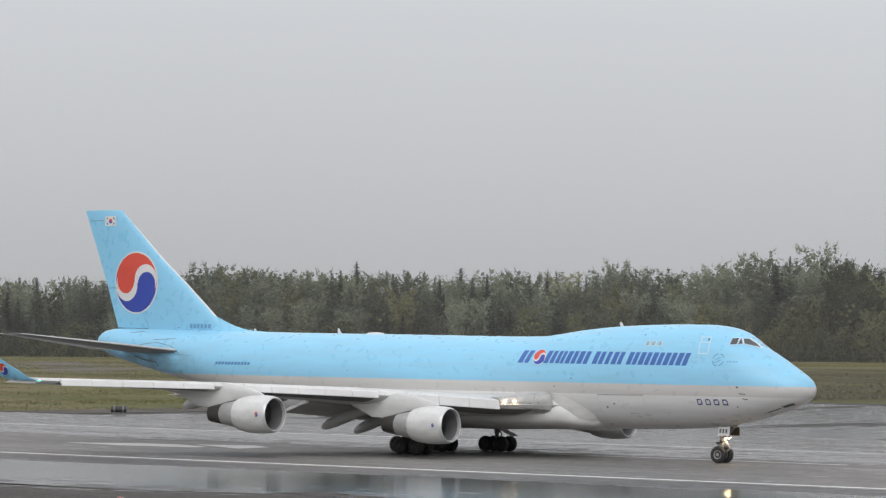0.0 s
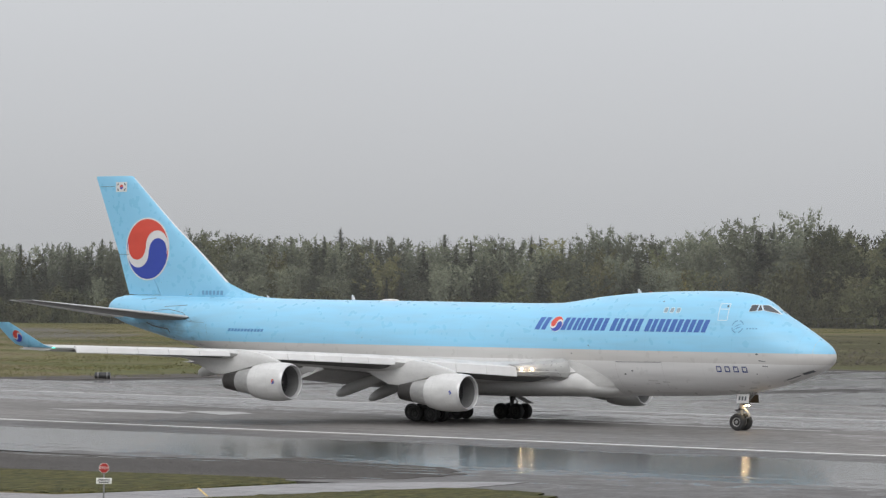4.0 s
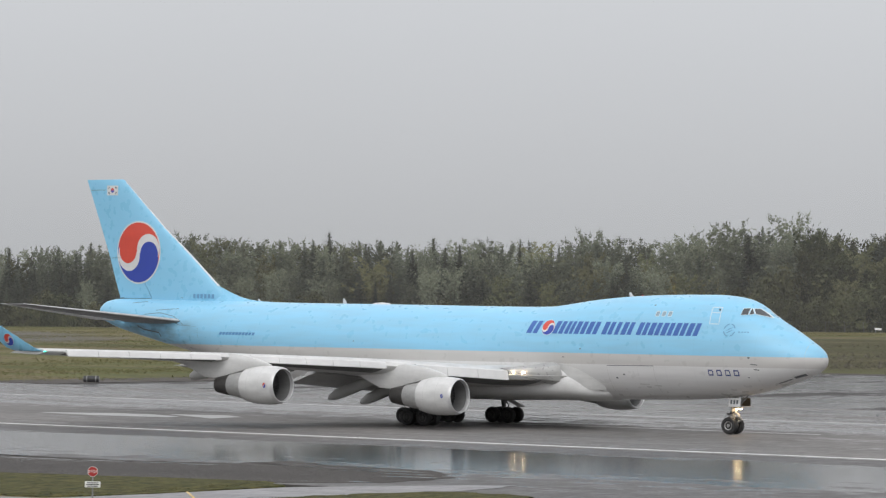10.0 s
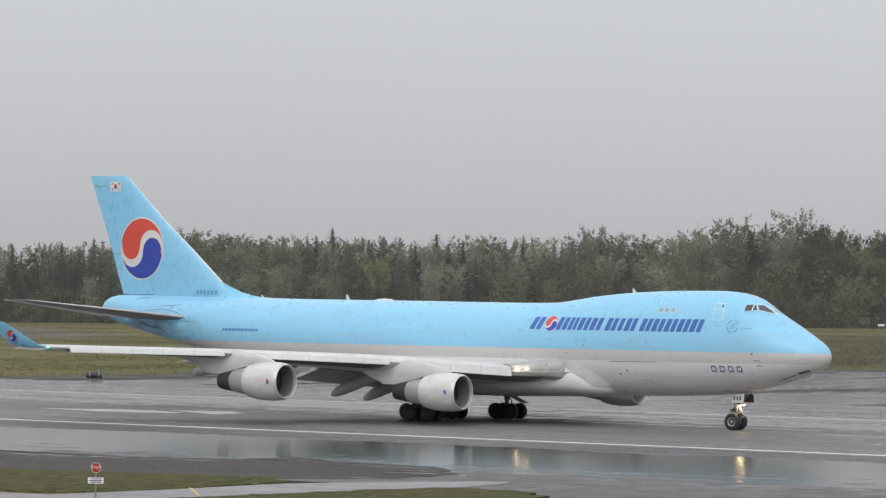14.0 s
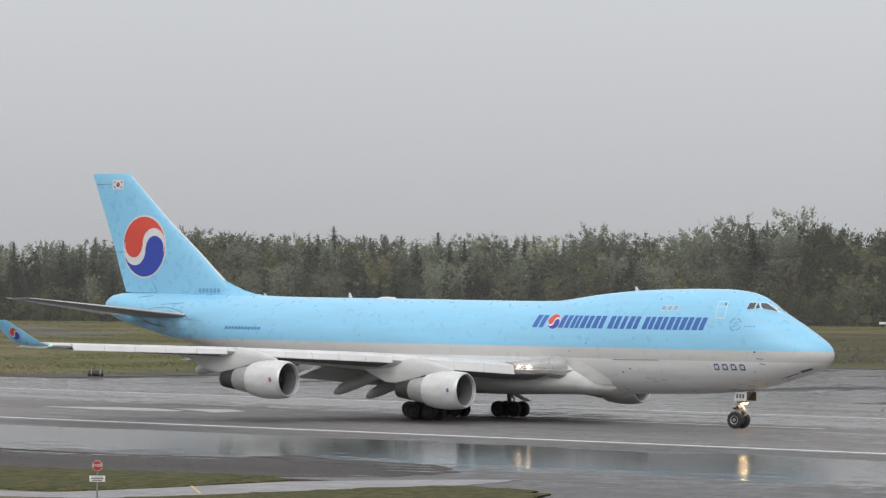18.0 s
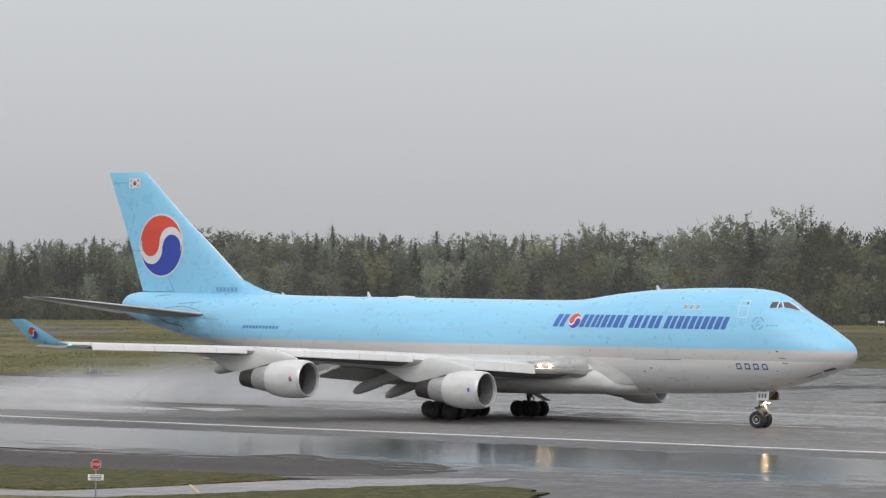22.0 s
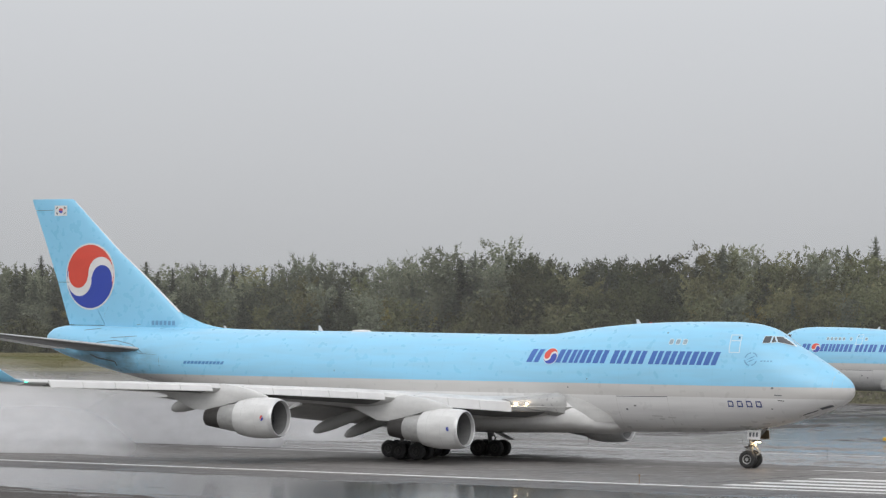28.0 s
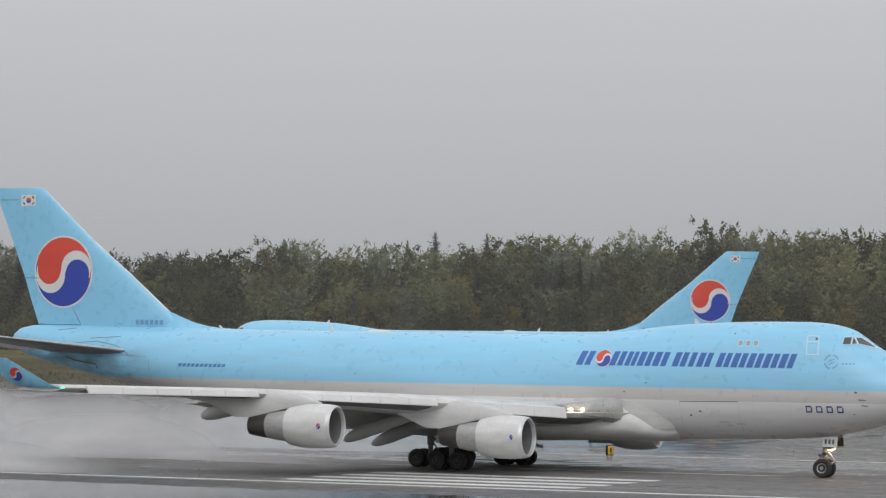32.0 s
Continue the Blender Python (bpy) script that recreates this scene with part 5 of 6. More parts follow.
def spruce(seed, h, spread, material):
    """A ragged cone: drooping boughs of uneven length, with a close dark core of twigs."""
    rnd = random.Random(seed)
    quads = []
    up = Vector((0, 0, 1))
    levels = int(h * 3.0)
    gust = [rnd.uniform(0.7, 1.25) for _ in range(8)]
    for i in range(levels):
        u = i / levels
        z = h * (0.04 + 0.93 * u)
        r = spread * (1 - u) ** 0.85 * rnd.uniform(0.75, 1.15) + 0.10
        n = max(5, int(15 * (1 - u) + 4))
        for k in range(n):
            a = 2 * math.pi * (k + rnd.random()) / n
            rr = r * rnd.uniform(0.6, 1.2) * gust[int(a / (2 * math.pi) * 8) % 8]
            d = Vector((math.cos(a), math.sin(a), -0.30 + rnd.uniform(-0.15, 0.4) + 0.5 * u))
            for s in range(3):
                t = 0.15 + 0.30 * s + rnd.uniform(0, 0.1)
                c = Vector((0, 0, z + rnd.uniform(-0.2, 0.2))) + d * rr * t
                side = Vector((-math.sin(a), math.cos(a), 0)) * rnd.uniform(-1, 1) * 0.8
                dd = (d + side).normalized()
                quads.append((c, dd, up, rr * 0.30 + 0.16, 0.10 + rr * 0.08))
        for k in range(3):
            a = rnd.uniform(0, 2 * math.pi)
            d = Vector((math.cos(a), math.sin(a), 0))
            quads.append((Vector((0, 0, z)) - d * r * 0.5, Vector((d.x, d.y, rnd.uniform(-0.4, 0.4))).normalized(), Vector((-d.y, d.x, 0)).cross(d).normalized() + d.cross(up) * 0.8, r * 1.0, 0.16 + r * 0.16))
    for k in range(7):
        quads.append((Vector((0, 0, h * rnd.uniform(0.90, 0.95))), Vector((rnd.uniform(-0.2, 0.2), rnd.uniform(-0.2, 0.2), 1)).normalized(), Vector((1, 0, 0)), h * 0.06, 0.07))
    return leaf_mesh("crown", quads, material)


def broadleaf(seed, h, spread, material, low=0.03, lobes=34, leaves=62, point=0.5):
    """A full crown: lobes of foliage packed into an uneven egg, each a shell of small leaves round a closer core."""
    rnd = random.Random(seed)
    quads = []
    spread *= 1.32
    swell = [rnd.uniform(0.72, 1.2) for _ in range(7)]
    for i in range(lobes):
        u = (i + rnd.random()) / lobes
        z = h * (low + (0.95 - low) * u)
        env = spread * max(0.08, (1 - abs(2 * u ** (1.0 - 0.35 * point) - 0.85) ** 2.6 * (0.75 + 0.2 * point)))
        a = 2.39996 * i + rnd.uniform(-0.5, 0.5)
        env *= swell[int(a / 0.9) % 7]
        lr = spread * rnd.uniform(0.19, 0.40) * (1.1 - 0.5 * u)
        rr = max(0.0, env - lr * 0.6) * rnd.uniform(0.55, 1.05)
        c = Vector((rr * math.cos(a), rr * math.sin(a), z))
        squash = rnd.uniform(0.75, 1.35)
        for k in range(leaves):
            v = Vector((rnd.gauss(0, 1), rnd.gauss(0, 1), rnd.gauss(0.15, 1))).normalized()
            p = c + Vector((v.x, v.y, v.z * squash)) * lr * rnd.uniform(0.72, 1.15) * (1.3 if rnd.random() < 0.10 else 1.0)
            w = (v + Vector((rnd.uniform(-0.35, 0.35), rnd.uniform(-0.35, 0.35), rnd.uniform(-0.25, 0.35)))).normalized()
            d = w.cross(Vector((rnd.gauss(0, 1), rnd.gauss(0, 1), rnd.gauss(0, 1)))).normalized()
            quads.append((p, d, w, rnd.uniform(0.22, 0.46), rnd.uniform(0.11, 0.21)))
        for k in range(5):
            w = Vector((rnd.gauss(0, 1), rnd.gauss(0, 1), rnd.gauss(0, 0.5))).normalized()
            d = w.cross(Vector((rnd.gauss(0, 1), rnd.gauss(0, 1), rnd.gauss(0, 1)))).normalized()
            quads.append((c - d * lr * 0.6, d, w, lr * 1.2, lr * 0.42))
    for k in range(40):
        w = Vector((rnd.gauss(0, 1), rnd.gauss(0, 1), 0.2)).normalized()
        d = w.cross(Vector((rnd.gauss(0, 1), rnd.gauss(0, 1), rnd.gauss(0, 1)))).normalized()
        quads.append((Vector((0, 0, h * rnd.uniform(low + 0.02, 0.72))) - d * spread * 0.35, d, w, spread * 0.7, spread * 0.22))
    return leaf_mesh("crown", quads, material)


def branchy(seed, h, spread, material, base=0.05, limbs=36, rise=(0.35, 2.0), twigs=5, leaves=12, top=0.5):
    """A crown carried by limbs that sweep up from the stem, with clumps of leaves along them and single sprays past their tips."""
    rnd = random.Random(seed)
    quads = []
    lean = [rnd.uniform(0.72, 1.22) for _ in range(6)]

    def leaf(p, w, ln):
        d = w.cross(Vector((rnd.gauss(0, 1), rnd.gauss(0, 1), rnd.gauss(0, 1)))).normalized()
        quads.append((p, d, w, ln, ln * rnd.uniform(0.42, 0.55)))

    for i in range(limbs):
        u = (i + rnd.random()) / limbs
        z0 = h * (base + (0.80 - base) * u)
        a = 2.39996 * i + rnd.uniform(-0.6, 0.6)
        reach = spread * (top + (1 - top) * math.sin(math.pi * (0.22 + 0.70 * u))) * rnd.uniform(0.7, 1.12) * lean[int(a / 1.047) % 6]
        up = min(reach * (rise[0] + (rise[1] - rise[0]) * u) * rnd.uniform(0.7, 1.3), h * rnd.uniform(0.93, 1.0) - z0)
        limb = Vector((reach * math.cos(a), reach * math.sin(a), up))
        for k in range(twigs):
            q = 0.28 + 0.72 * (k + rnd.random()) / twigs
            c = Vector((0, 0, z0)) + Vector((limb.x * q, limb.y * q, limb.z * q ** 1.25))
            c += Vector((rnd.uniform(-1, 1), rnd.uniform(-1, 1), rnd.uniform(-0.5, 0.5))) * spread * 0.10
            r = spread * rnd.uniform(0.15, 0.25) * (1.25 - 0.55 * q) * (1.15 - 0.4 * u)
            for _ in range(leaves):
                v = Vector((rnd.gauss(0, 1), rnd.gauss(0, 1), rnd.gauss(0.12, 1))).normalized()
                w = (v + Vector((rnd.uniform(-0.4, 0.4), rnd.uniform(-0.4, 0.4), rnd.uniform(-0.2, 0.45)))).normalized()
                leaf(c + Vector((v.x, v.y, v.z * 1.2)) * r * rnd.uniform(0.55, 1.15), w, rnd.uniform(0.16, 0.32))
            for _ in range(2):
                w = Vector((rnd.gauss(0, 1), rnd.gauss(0, 1), rnd.gauss(0, 0.4))).normalized()
                leaf(c, w, r * 1.1)
        # sprays past the tip
        tip = Vector((limb.x, limb.y, z0 + limb.z))
        out = (limb + Vector((0, 0, spread * 0.25))).normalized()
        for k in range(4):
            w = out.cross(Vector((rnd.gauss(0, 1), rnd.gauss(0, 1), rnd.gauss(0, 1)))).normalized()
            quads.append((tip + out * rnd.uniform(-0.2, 0.5), (out + Vector((rnd.uniform(-0.3, 0.3), rnd.uniform(-0.3, 0.3), rnd.uniform(0, 0.5)))).normalized(), w, rnd.uniform(0.25, 0.5), 0.07))
    for k in range(46):
        w = Vector((rnd.gauss(0, 1), rnd.gauss(0, 1), 0.2)).normalized()
        d = w.cross(Vector((rnd.gauss(0, 1), rnd.gauss(0, 1), rnd.gauss(0, 1)))).normalized()
        quads.append((Vector((0, 0, h * rnd.uniform(base + 0.02, 0.72))) - d * spread * 0.35, d, w, spread * 0.7, spread * 0.22))
    return leaf_mesh("crown", quads, material)


def trunk_mesh(seed, h, material, limbs=7, r=0.16):
    rnd = random.Random(seed)
    bm = bmesh.new()
    pts = [Vector((rnd.uniform(-1, 1) * 0.03 * i, rnd.uniform(-1, 1) * 0.03 * i, h * 0.9 * i / 5 - 0.35)) for i in range(6)]
    for i in range(5):
        tube(bm, pts[i], pts[i + 1], r * (1 - i / 5.5), r * (1 - (i + 1) / 5.5), 6)
    for k in range(limbs):
        u = rnd.uniform(0.3, 0.85)
        p = Vector((0, 0, h * 0.9 * u))
        a = rnd.uniform(0, 2 * math.pi)
        q = p + Vector((math.cos(a), math.sin(a), 0.7)) * h * 0.16 * (1.2 - u)
        tube(bm, p, q, r * 0.35, r * 0.1, 5)
    return mesh_of(bm, "trunk", material)


def tree_kinds():
    kinds = []
    for s in range(4):
        h = 13.5 + s * 1.1
        kinds.append(("spruce_tree", h, spruce(10 + s, h, 2.9 + 0.3 * s, M_SPRUCE), trunk_mesh(40 + s, h, M_BARK, 3, 0.15), "dark grey-green spruce at the edge of the woods", "spruce"))
    for s in range(5):
        h = 14.0 + s * 1.0
        kinds.append(("birch_tree", h, branchy(20 + s, h, 3.3 + 0.25 * s, M_BIRCH, 0.04, 40, (0.25, 1.5), 5, 17, 0.45 + 0.05 * s), trunk_mesh(50 + s, h, M_PALEBARK, 8, 0.15), "dull green birch in early autumn leaf in the woods", "birch"))
    for s in range(3):
        h = 11.0 + s * 1.5
        kinds.append(("birch_tree", h, branchy(30 + s, h, 2.8 + 0.3 * s, M_AUTUMN, 0.04, 34, (0.3, 1.7), 4, 17, 0.4), trunk_mesh(60 + s, h, M_PALEBARK, 8, 0.13), "yellowing birch in autumn leaf in the woods", "yellow"))
    for s in range(4):
        h = 3.4 + s * 0.7
        kinds.append(("willow_shrub", h, broadleaf(35 + s, h, 2.5 + 0.35 * s, M_WILLOW, 0.02, 28, 36, 0.0), trunk_mesh(65 + s, h, M_BARK, 5, 0.06), "low dark green willow shrub below the trees", "shrub"))
    for s in range(5):
        h = 16.0 + s * 1.2
        kinds.append(("poplar_tree", h, branchy(70 + s, h, 3.2 + 0.28 * s, M_POPLAR, 0.05, 42, (0.6, 2.8), 5, 17, 0.40 + 0.06 * (s % 3)), trunk_mesh(80 + s, h, M_PALEBARK, 9, 0.16), "grey-green poplar with a full ragged crown in the woods", "poplar"))
    for s in range(2):
        h = 17.0 + s * 1.5
        kinds.append(("poplar_tree", h, branchy(90 + s, h, 2.4 + 0.3 * s, M_BIRCH, 0.20, 34, (0.4, 1.6), 4, 16, 0.6), trunk_mesh(94 + s, h, M_PALEBARK, 9, 0.16), "tall thin-crowned poplar rising over the woods", "tall"))
    for s in range(3):
        h = 15.0 + s * 1.2
        kinds.append(("alder_tree", h, branchy(120 + s, h, 3.4 + 0.25 * s, M_ALDER, 0.03, 42, (0.3, 1.6), 5, 18, 0.5), trunk_mesh(124 + s, h, M_BARK, 8, 0.15), "dark green alder with a dense rounded crown in the woods", "dark"))
    return kinds


KINDS = tree_kinds()


def plant(kind, x, y, scale, turn, group="woods", wide=1.0):
    name, h, crown, trunk, label, _ = kind
    ob = thing(name, label, "shrub" if name == "willow_shrub" else "tree", group, m=pose(x, y, ground_z(x, y) - 0.1, 0, 0, turn))
    ob.scale = (scale * wide, scale * wide, scale)
    for nm, me in (("trunk", trunk), ("crown", crown)):
        c = new(nm, me)
        c.parent = ob
    return ob


# height of the tree line along the woods, by heading from the camera
LINE = ((-46, 15.2), (-43.5, 15.7), (-42.5, 15.6), (-41, 17.0), (-40, 18.2), (-38.5, 17.6), (-37, 17.5), (-35, 18.2), (-33, 19.2), (-31.8, 19.8), (-31.0, 21.6), (-30.0, 21.7), (-29.3, 19.8), (-27, 20.8), (-25, 21.7), (-23, 22.6), (-21, 23.6), (-19, 24.4), (-17, 25.6), (-14, 25.0))


def line_height(a):
    for (a0, h0), (a1, h1) in zip(LINE, LINE[1:]):
        if a <= a1:
            return h0 + (h1 - h0) * max(0.0, (a - a0) / (a1 - a0))
    return LINE[-1][1]


def build_woods():
    rnd = random.Random(11)
    by = {}
    for k in KINDS:
        by.setdefault(k[5], []).append(k)
    for row, dist in enumerate((994, 1004, 1015, 1028)):
        a = -46.0 + row * 0.11
        while a < -14.5:
            p = radians(a)
            r = dist + rnd.uniform(-4.5, 4.5)
            x, y = EYE[0] + math.sin(p) * r, EYE[1] + math.cos(p) * r
            grove = noise.noise((a * 0.55, row * 0.35, 3.0)) * 0.45
            dark = (0.78 if a < -41 else 0.46 if a < -33 else 0.22) + grove
            grey = 0.85 if a < -29.6 else 0.18
            t = rnd.random()
            if -30.1 < a < -27.2 and rnd.random() < 0.8:
                kind = rnd.choice(by["dark"])
            elif t < dark:
                kind = rnd.choice(by["spruce"])
            elif t > 0.965 and row > 1:
                kind = rnd.choice(by["tall"])
            elif t > 0.81 and a > -33 and row < 3:
                kind = rnd.choice(by["yellow"])
            elif rnd.random() < grey:
                kind = rnd.choice(by["poplar"])
            else:
                kind = rnd.choice(by["birch"])
            want = (1.49 if -36 < a < -27 else 1.54) * line_height(a) * rnd.uniform(0.80 if row < 2 else 0.84, 1.02) * (0.62, 0.80, 0.95, 1.0)[row]
            if kind[5] == "yellow":
                want *= 0.70
            if rnd.random() < 0.10 and row > 1:
                want *= 1.07
            plant(kind, x, y, want / kind[1], rnd.uniform(0, 360), wide=rnd.uniform(1.1, 1.45) if kind[5] == "spruce" else rnd.uniform(1.2, 1.6) if row < 2 else rnd.uniform(1.0, 1.35))
            a += rnd.uniform(0.26, 0.48) * (1.0 if kind[5] != "spruce" else 0.66) * (1.0, 0.95, 0.8, 0.62)[row]
    for dist, big in ((976, 1.0), (985, 1.35)):
        a = -46.0
        while a < -14.5:
            p = radians(a)
            r = dist + rnd.uniform(-4, 4)
            grow = 1.0 + 0.35 * noise.noise((a * 0.9, dist, 1.0)) + (0.7 if -31.2 < a < -28 else 0.3 if a > -32 else 0.0)
            plant(rnd.choice(by["shrub"]), EYE[0] + math.sin(p) * r, EYE[1] + math.cos(p) * r, rnd.uniform(0.8, 1.4) * big * grow, rnd.uniform(0, 360), "shrubs at the edge of the woods")
            a += rnd.uniform(0.24, 0.42)


build_woods()


def build_far_woods():
    """The depth of the woods behind the first rows, as one mass of trunks' shade and crowns."""
    verts, faces = [], []
    rnd = random.Random(5)
    for dist in (1042, 1056, 1080):
        a = -60.0
        while a < 0:
            p = radians(a)
            r = dist + rnd.uniform(-4, 4)
            x, y = EYE[0] + math.sin(p) * r, EYE[1] + math.cos(p) * r
            g = ground_z(x, y)
            h = 1.54 * line_height(a) * rnd.uniform(0.84, 0.94) * (1.02 if a < -33 else 1.0)
            for i in range(230):
                u = rnd.random() ** 0.8
                w = 4.6 * (1 - u ** 4 * 0.7)
                t = rnd.uniform(0, 2 * math.pi)
                c = Vector((x + w * math.cos(t) * rnd.random(), y + w * math.sin(t) * rnd.random(), g + h * u))
                d = Vector((rnd.uniform(-1, 1), rnd.uniform(-1, 1), rnd.uniform(-0.8, 0.8))) * (1.25 - 0.75 * u)
                e = Vector((rnd.uniform(-1, 1), rnd.uniform(-1, 1), rnd.uniform(-0.8, 0.8))) * (1.25 - 0.75 * u)
                k = len(verts)
                verts += [tuple(c), tuple(c + d), tuple(c + d + e), tuple(c + e)]
                faces.append((k, k + 1, k + 2, k + 3))
            a += 0.28
    me = bpy.data.meshes.new("far_woods")
    me.from_pydata(verts, [], faces)
    me.materials.append(M_POPLAR)
    tagged(new("far_woods", me), "dark mass of woods behind the first trees", "woods", kind="stuff")


build_far_woods()

# ---- signs, barrels and lamps by the pavement ----
M_SIGNRED = paint("sign_red", (0.36, 0.022, 0.02), 0.4, 0.12, 0, 4.0)
M_SIGNWHITE = paint("sign_white", (0.78, 0.78, 0.76), 0.4, 0.1, 0, 4.0)
M_SIGNYEL = paint("sign_yellow", (0.62, 0.36, 0.02), 0.4, 0.12, 0, 4.0)
M_POST = paint("galvanised_post", (0.35, 0.35, 0.35), 0.45, 0.3, 0.6, 6.0)
M_BLACK = paint("black_plastic", (0.02, 0.02, 0.02), 0.5, 0.3, 0, 6.0)
M_SCUFFED = paint("scuffed_black", (0.05, 0.05, 0.05), 0.55, 0.6, 0, 3.0)
M_GREEN = paint("dark_green_drum", (0.016, 0.032, 0.025), 0.5, 0.3, 0, 6.0)


def text_mesh(body, size):
    cu = bpy.data.curves.new("text", "FONT")
    cu.body, cu.size, cu.align_x, cu.align_y, cu.extrude = body, size, "CENTER", "CENTER", 0.003
    ob = new("text", cu)
    bpy.context.view_layer.update()
    me = bpy.data.meshes.new_from_object(ob.evaluated_get(bpy.context.evaluated_depsgraph_get()))
    bpy.data.objects.remove(ob)
    bpy.data.curves.remove(cu)
    return me


def build_stop_sign(x, y, top, turn):
    sg = thing("stop_sign", "red octagonal stop sign over a white plate on post", "sign", m=pose(x, y, 0.15, 0, 0, turn))
    bm = bmesh.new()
    tube(bm, (0, 0.04, -0.3), (0, 0.04, top), 0.035, n=8)
    part("post", bm, M_POST, sg)
    r = 0.235
    for k, (rad, dy, mat, nm) in enumerate(((r, 0.0, M_SIGNWHITE, "sign_rim"), (r * 0.93, -0.008, M_SIGNRED, "sign_face"))):
        bm = bmesh.new()
        ring = lambda yy: [(rad * math.cos(radians(22.5 + 45 * i)), yy, top - 0.02 + rad * math.sin(radians(22.5 + 45 * i))) for i in range(8)]
        loft(bm, [ring(dy + 0.006), ring(dy - 0.002)])
        part(nm, bm, mat, sg, smooth=False)
    w = new("word", text_mesh("STOP", 0.165))
    w.data.materials.append(M_SIGNWHITE)
    w.parent = sg
    w.matrix_basis = pose(0, -0.014, top - 0.02, 90, 0, 0)
    bm = bmesh.new()
    box(bm, (0, 0, top - 0.58), (0.68, 0.012, 0.26), bevel=0.004)
    plate = part("plate", bm, M_SIGNWHITE, sg, "small white notice plate")
    for i, (wd, z) in enumerate(((0.5, 0.07), (0.56, 0.0), (0.44, -0.07))):
        bm = bmesh.new()
        box(bm, (0, -0.009, top - 0.58 + z), (wd, 0.005, 0.035))
        part("text_bar", bm, M_BLACK, plate, smooth=False)
    return sg


build_stop_sign(21.48, -101.8, 1.42, 41)


def build_drum(x, y, turn, mat, label, ln=1.7, r=0.38):
    dr = thing("drum", label, "drum", m=pose(x, y, ground_z(x, y) + r, 0, 0, turn))
    bm = bmesh.new()
    turned(bm, [(-ln / 2, r * 0.9), (-ln / 2 + 0.03, r), (-ln / 6 - 0.03, r), (-ln / 6, r * 1.05), (-ln / 6 + 0.03, r), (ln / 6 - 0.03, r), (ln / 6, r * 1.05), (ln / 6 + 0.03, r), (ln / 2 - 0.03, r), (ln / 2, r * 0.9)], 20)
    part("shell", bm, mat, dr)
    for s in SIDES:
        bm = bmesh.new()
        turned(bm, [(s * ln / 2, r * 0.86), (s * (ln / 2 + 0.012), r * 0.84), (s * (ln / 2 + 0.012), 0.02)], 20)
        part("end_cap", bm, M_POST, dr)
    for u in (-0.28, 0.30):
        bm = bmesh.new()
        turned(bm, [(u * ln - 0.07, r * 1.01), (u * ln - 0.05, r * 1.04), (u * ln + 0.05, r * 1.04), (u * ln + 0.07, r * 1.01)], 20)
        part("hoop", bm, M_STAB, dr, "worn grey hoop")
    bm = bmesh.new()
    for u in (-0.3, 0.3):
        box(bm, (u * ln, 0, -r + 0.04), (0.12, r * 1.5, 0.1))
    part("chock", bm, M_BLACK, dr, smooth=False)
    return dr


build_drum(-132.4, 70.2, 35, M_SCUFFED, "scuffed black drum with grey hoops lying beside the grass")


def build_barrier(x, y, turn):
    """A long dark case with two humped ends, standing on pale feet."""
    br = thing("light_barrier", "dark green humped barrier case on pale feet on the wet taxiway", "barrier", m=pose(x, y, ground_z(0, y), 0, 0, turn))
    bm = bmesh.new()
    box(bm, (0, 0, 0.45), (1.86, 0.5, 0.5), bevel=0.07)
    part("case", bm, M_GREEN, br)
    for s in SIDES:
        bm = bmesh.new()
        rings = []
        for u, r in ((-0.3, 0.05), (-0.26, 0.22), (-0.12, 0.29), (0.12, 0.29), (0.26, 0.22), (0.3, 0.05)):
            rings.append([(s * 0.46 + u * 1.35, r * math.cos(t), 0.60 + r * 0.7 * math.sin(t)) for t in (2 * math.pi * k / 14 for k in range(14))])
        loft(bm, rings)
        part("hump", bm, M_GREEN, br)
        bm = bmesh.new()
        box(bm, (s * 0.75, 0, 0.1), (0.14, 0.56, 0.24), bevel=0.02)
        part("foot", bm, M_POST, br)
    bm = bmesh.new()
    box(bm, (0, -0.02, 0.19), (1.88, 0.54, 0.05), bevel=0.01)
    part("base_rail", bm, M_POST, br)
    return br


build_barrier(19.3, 48.6, 28)



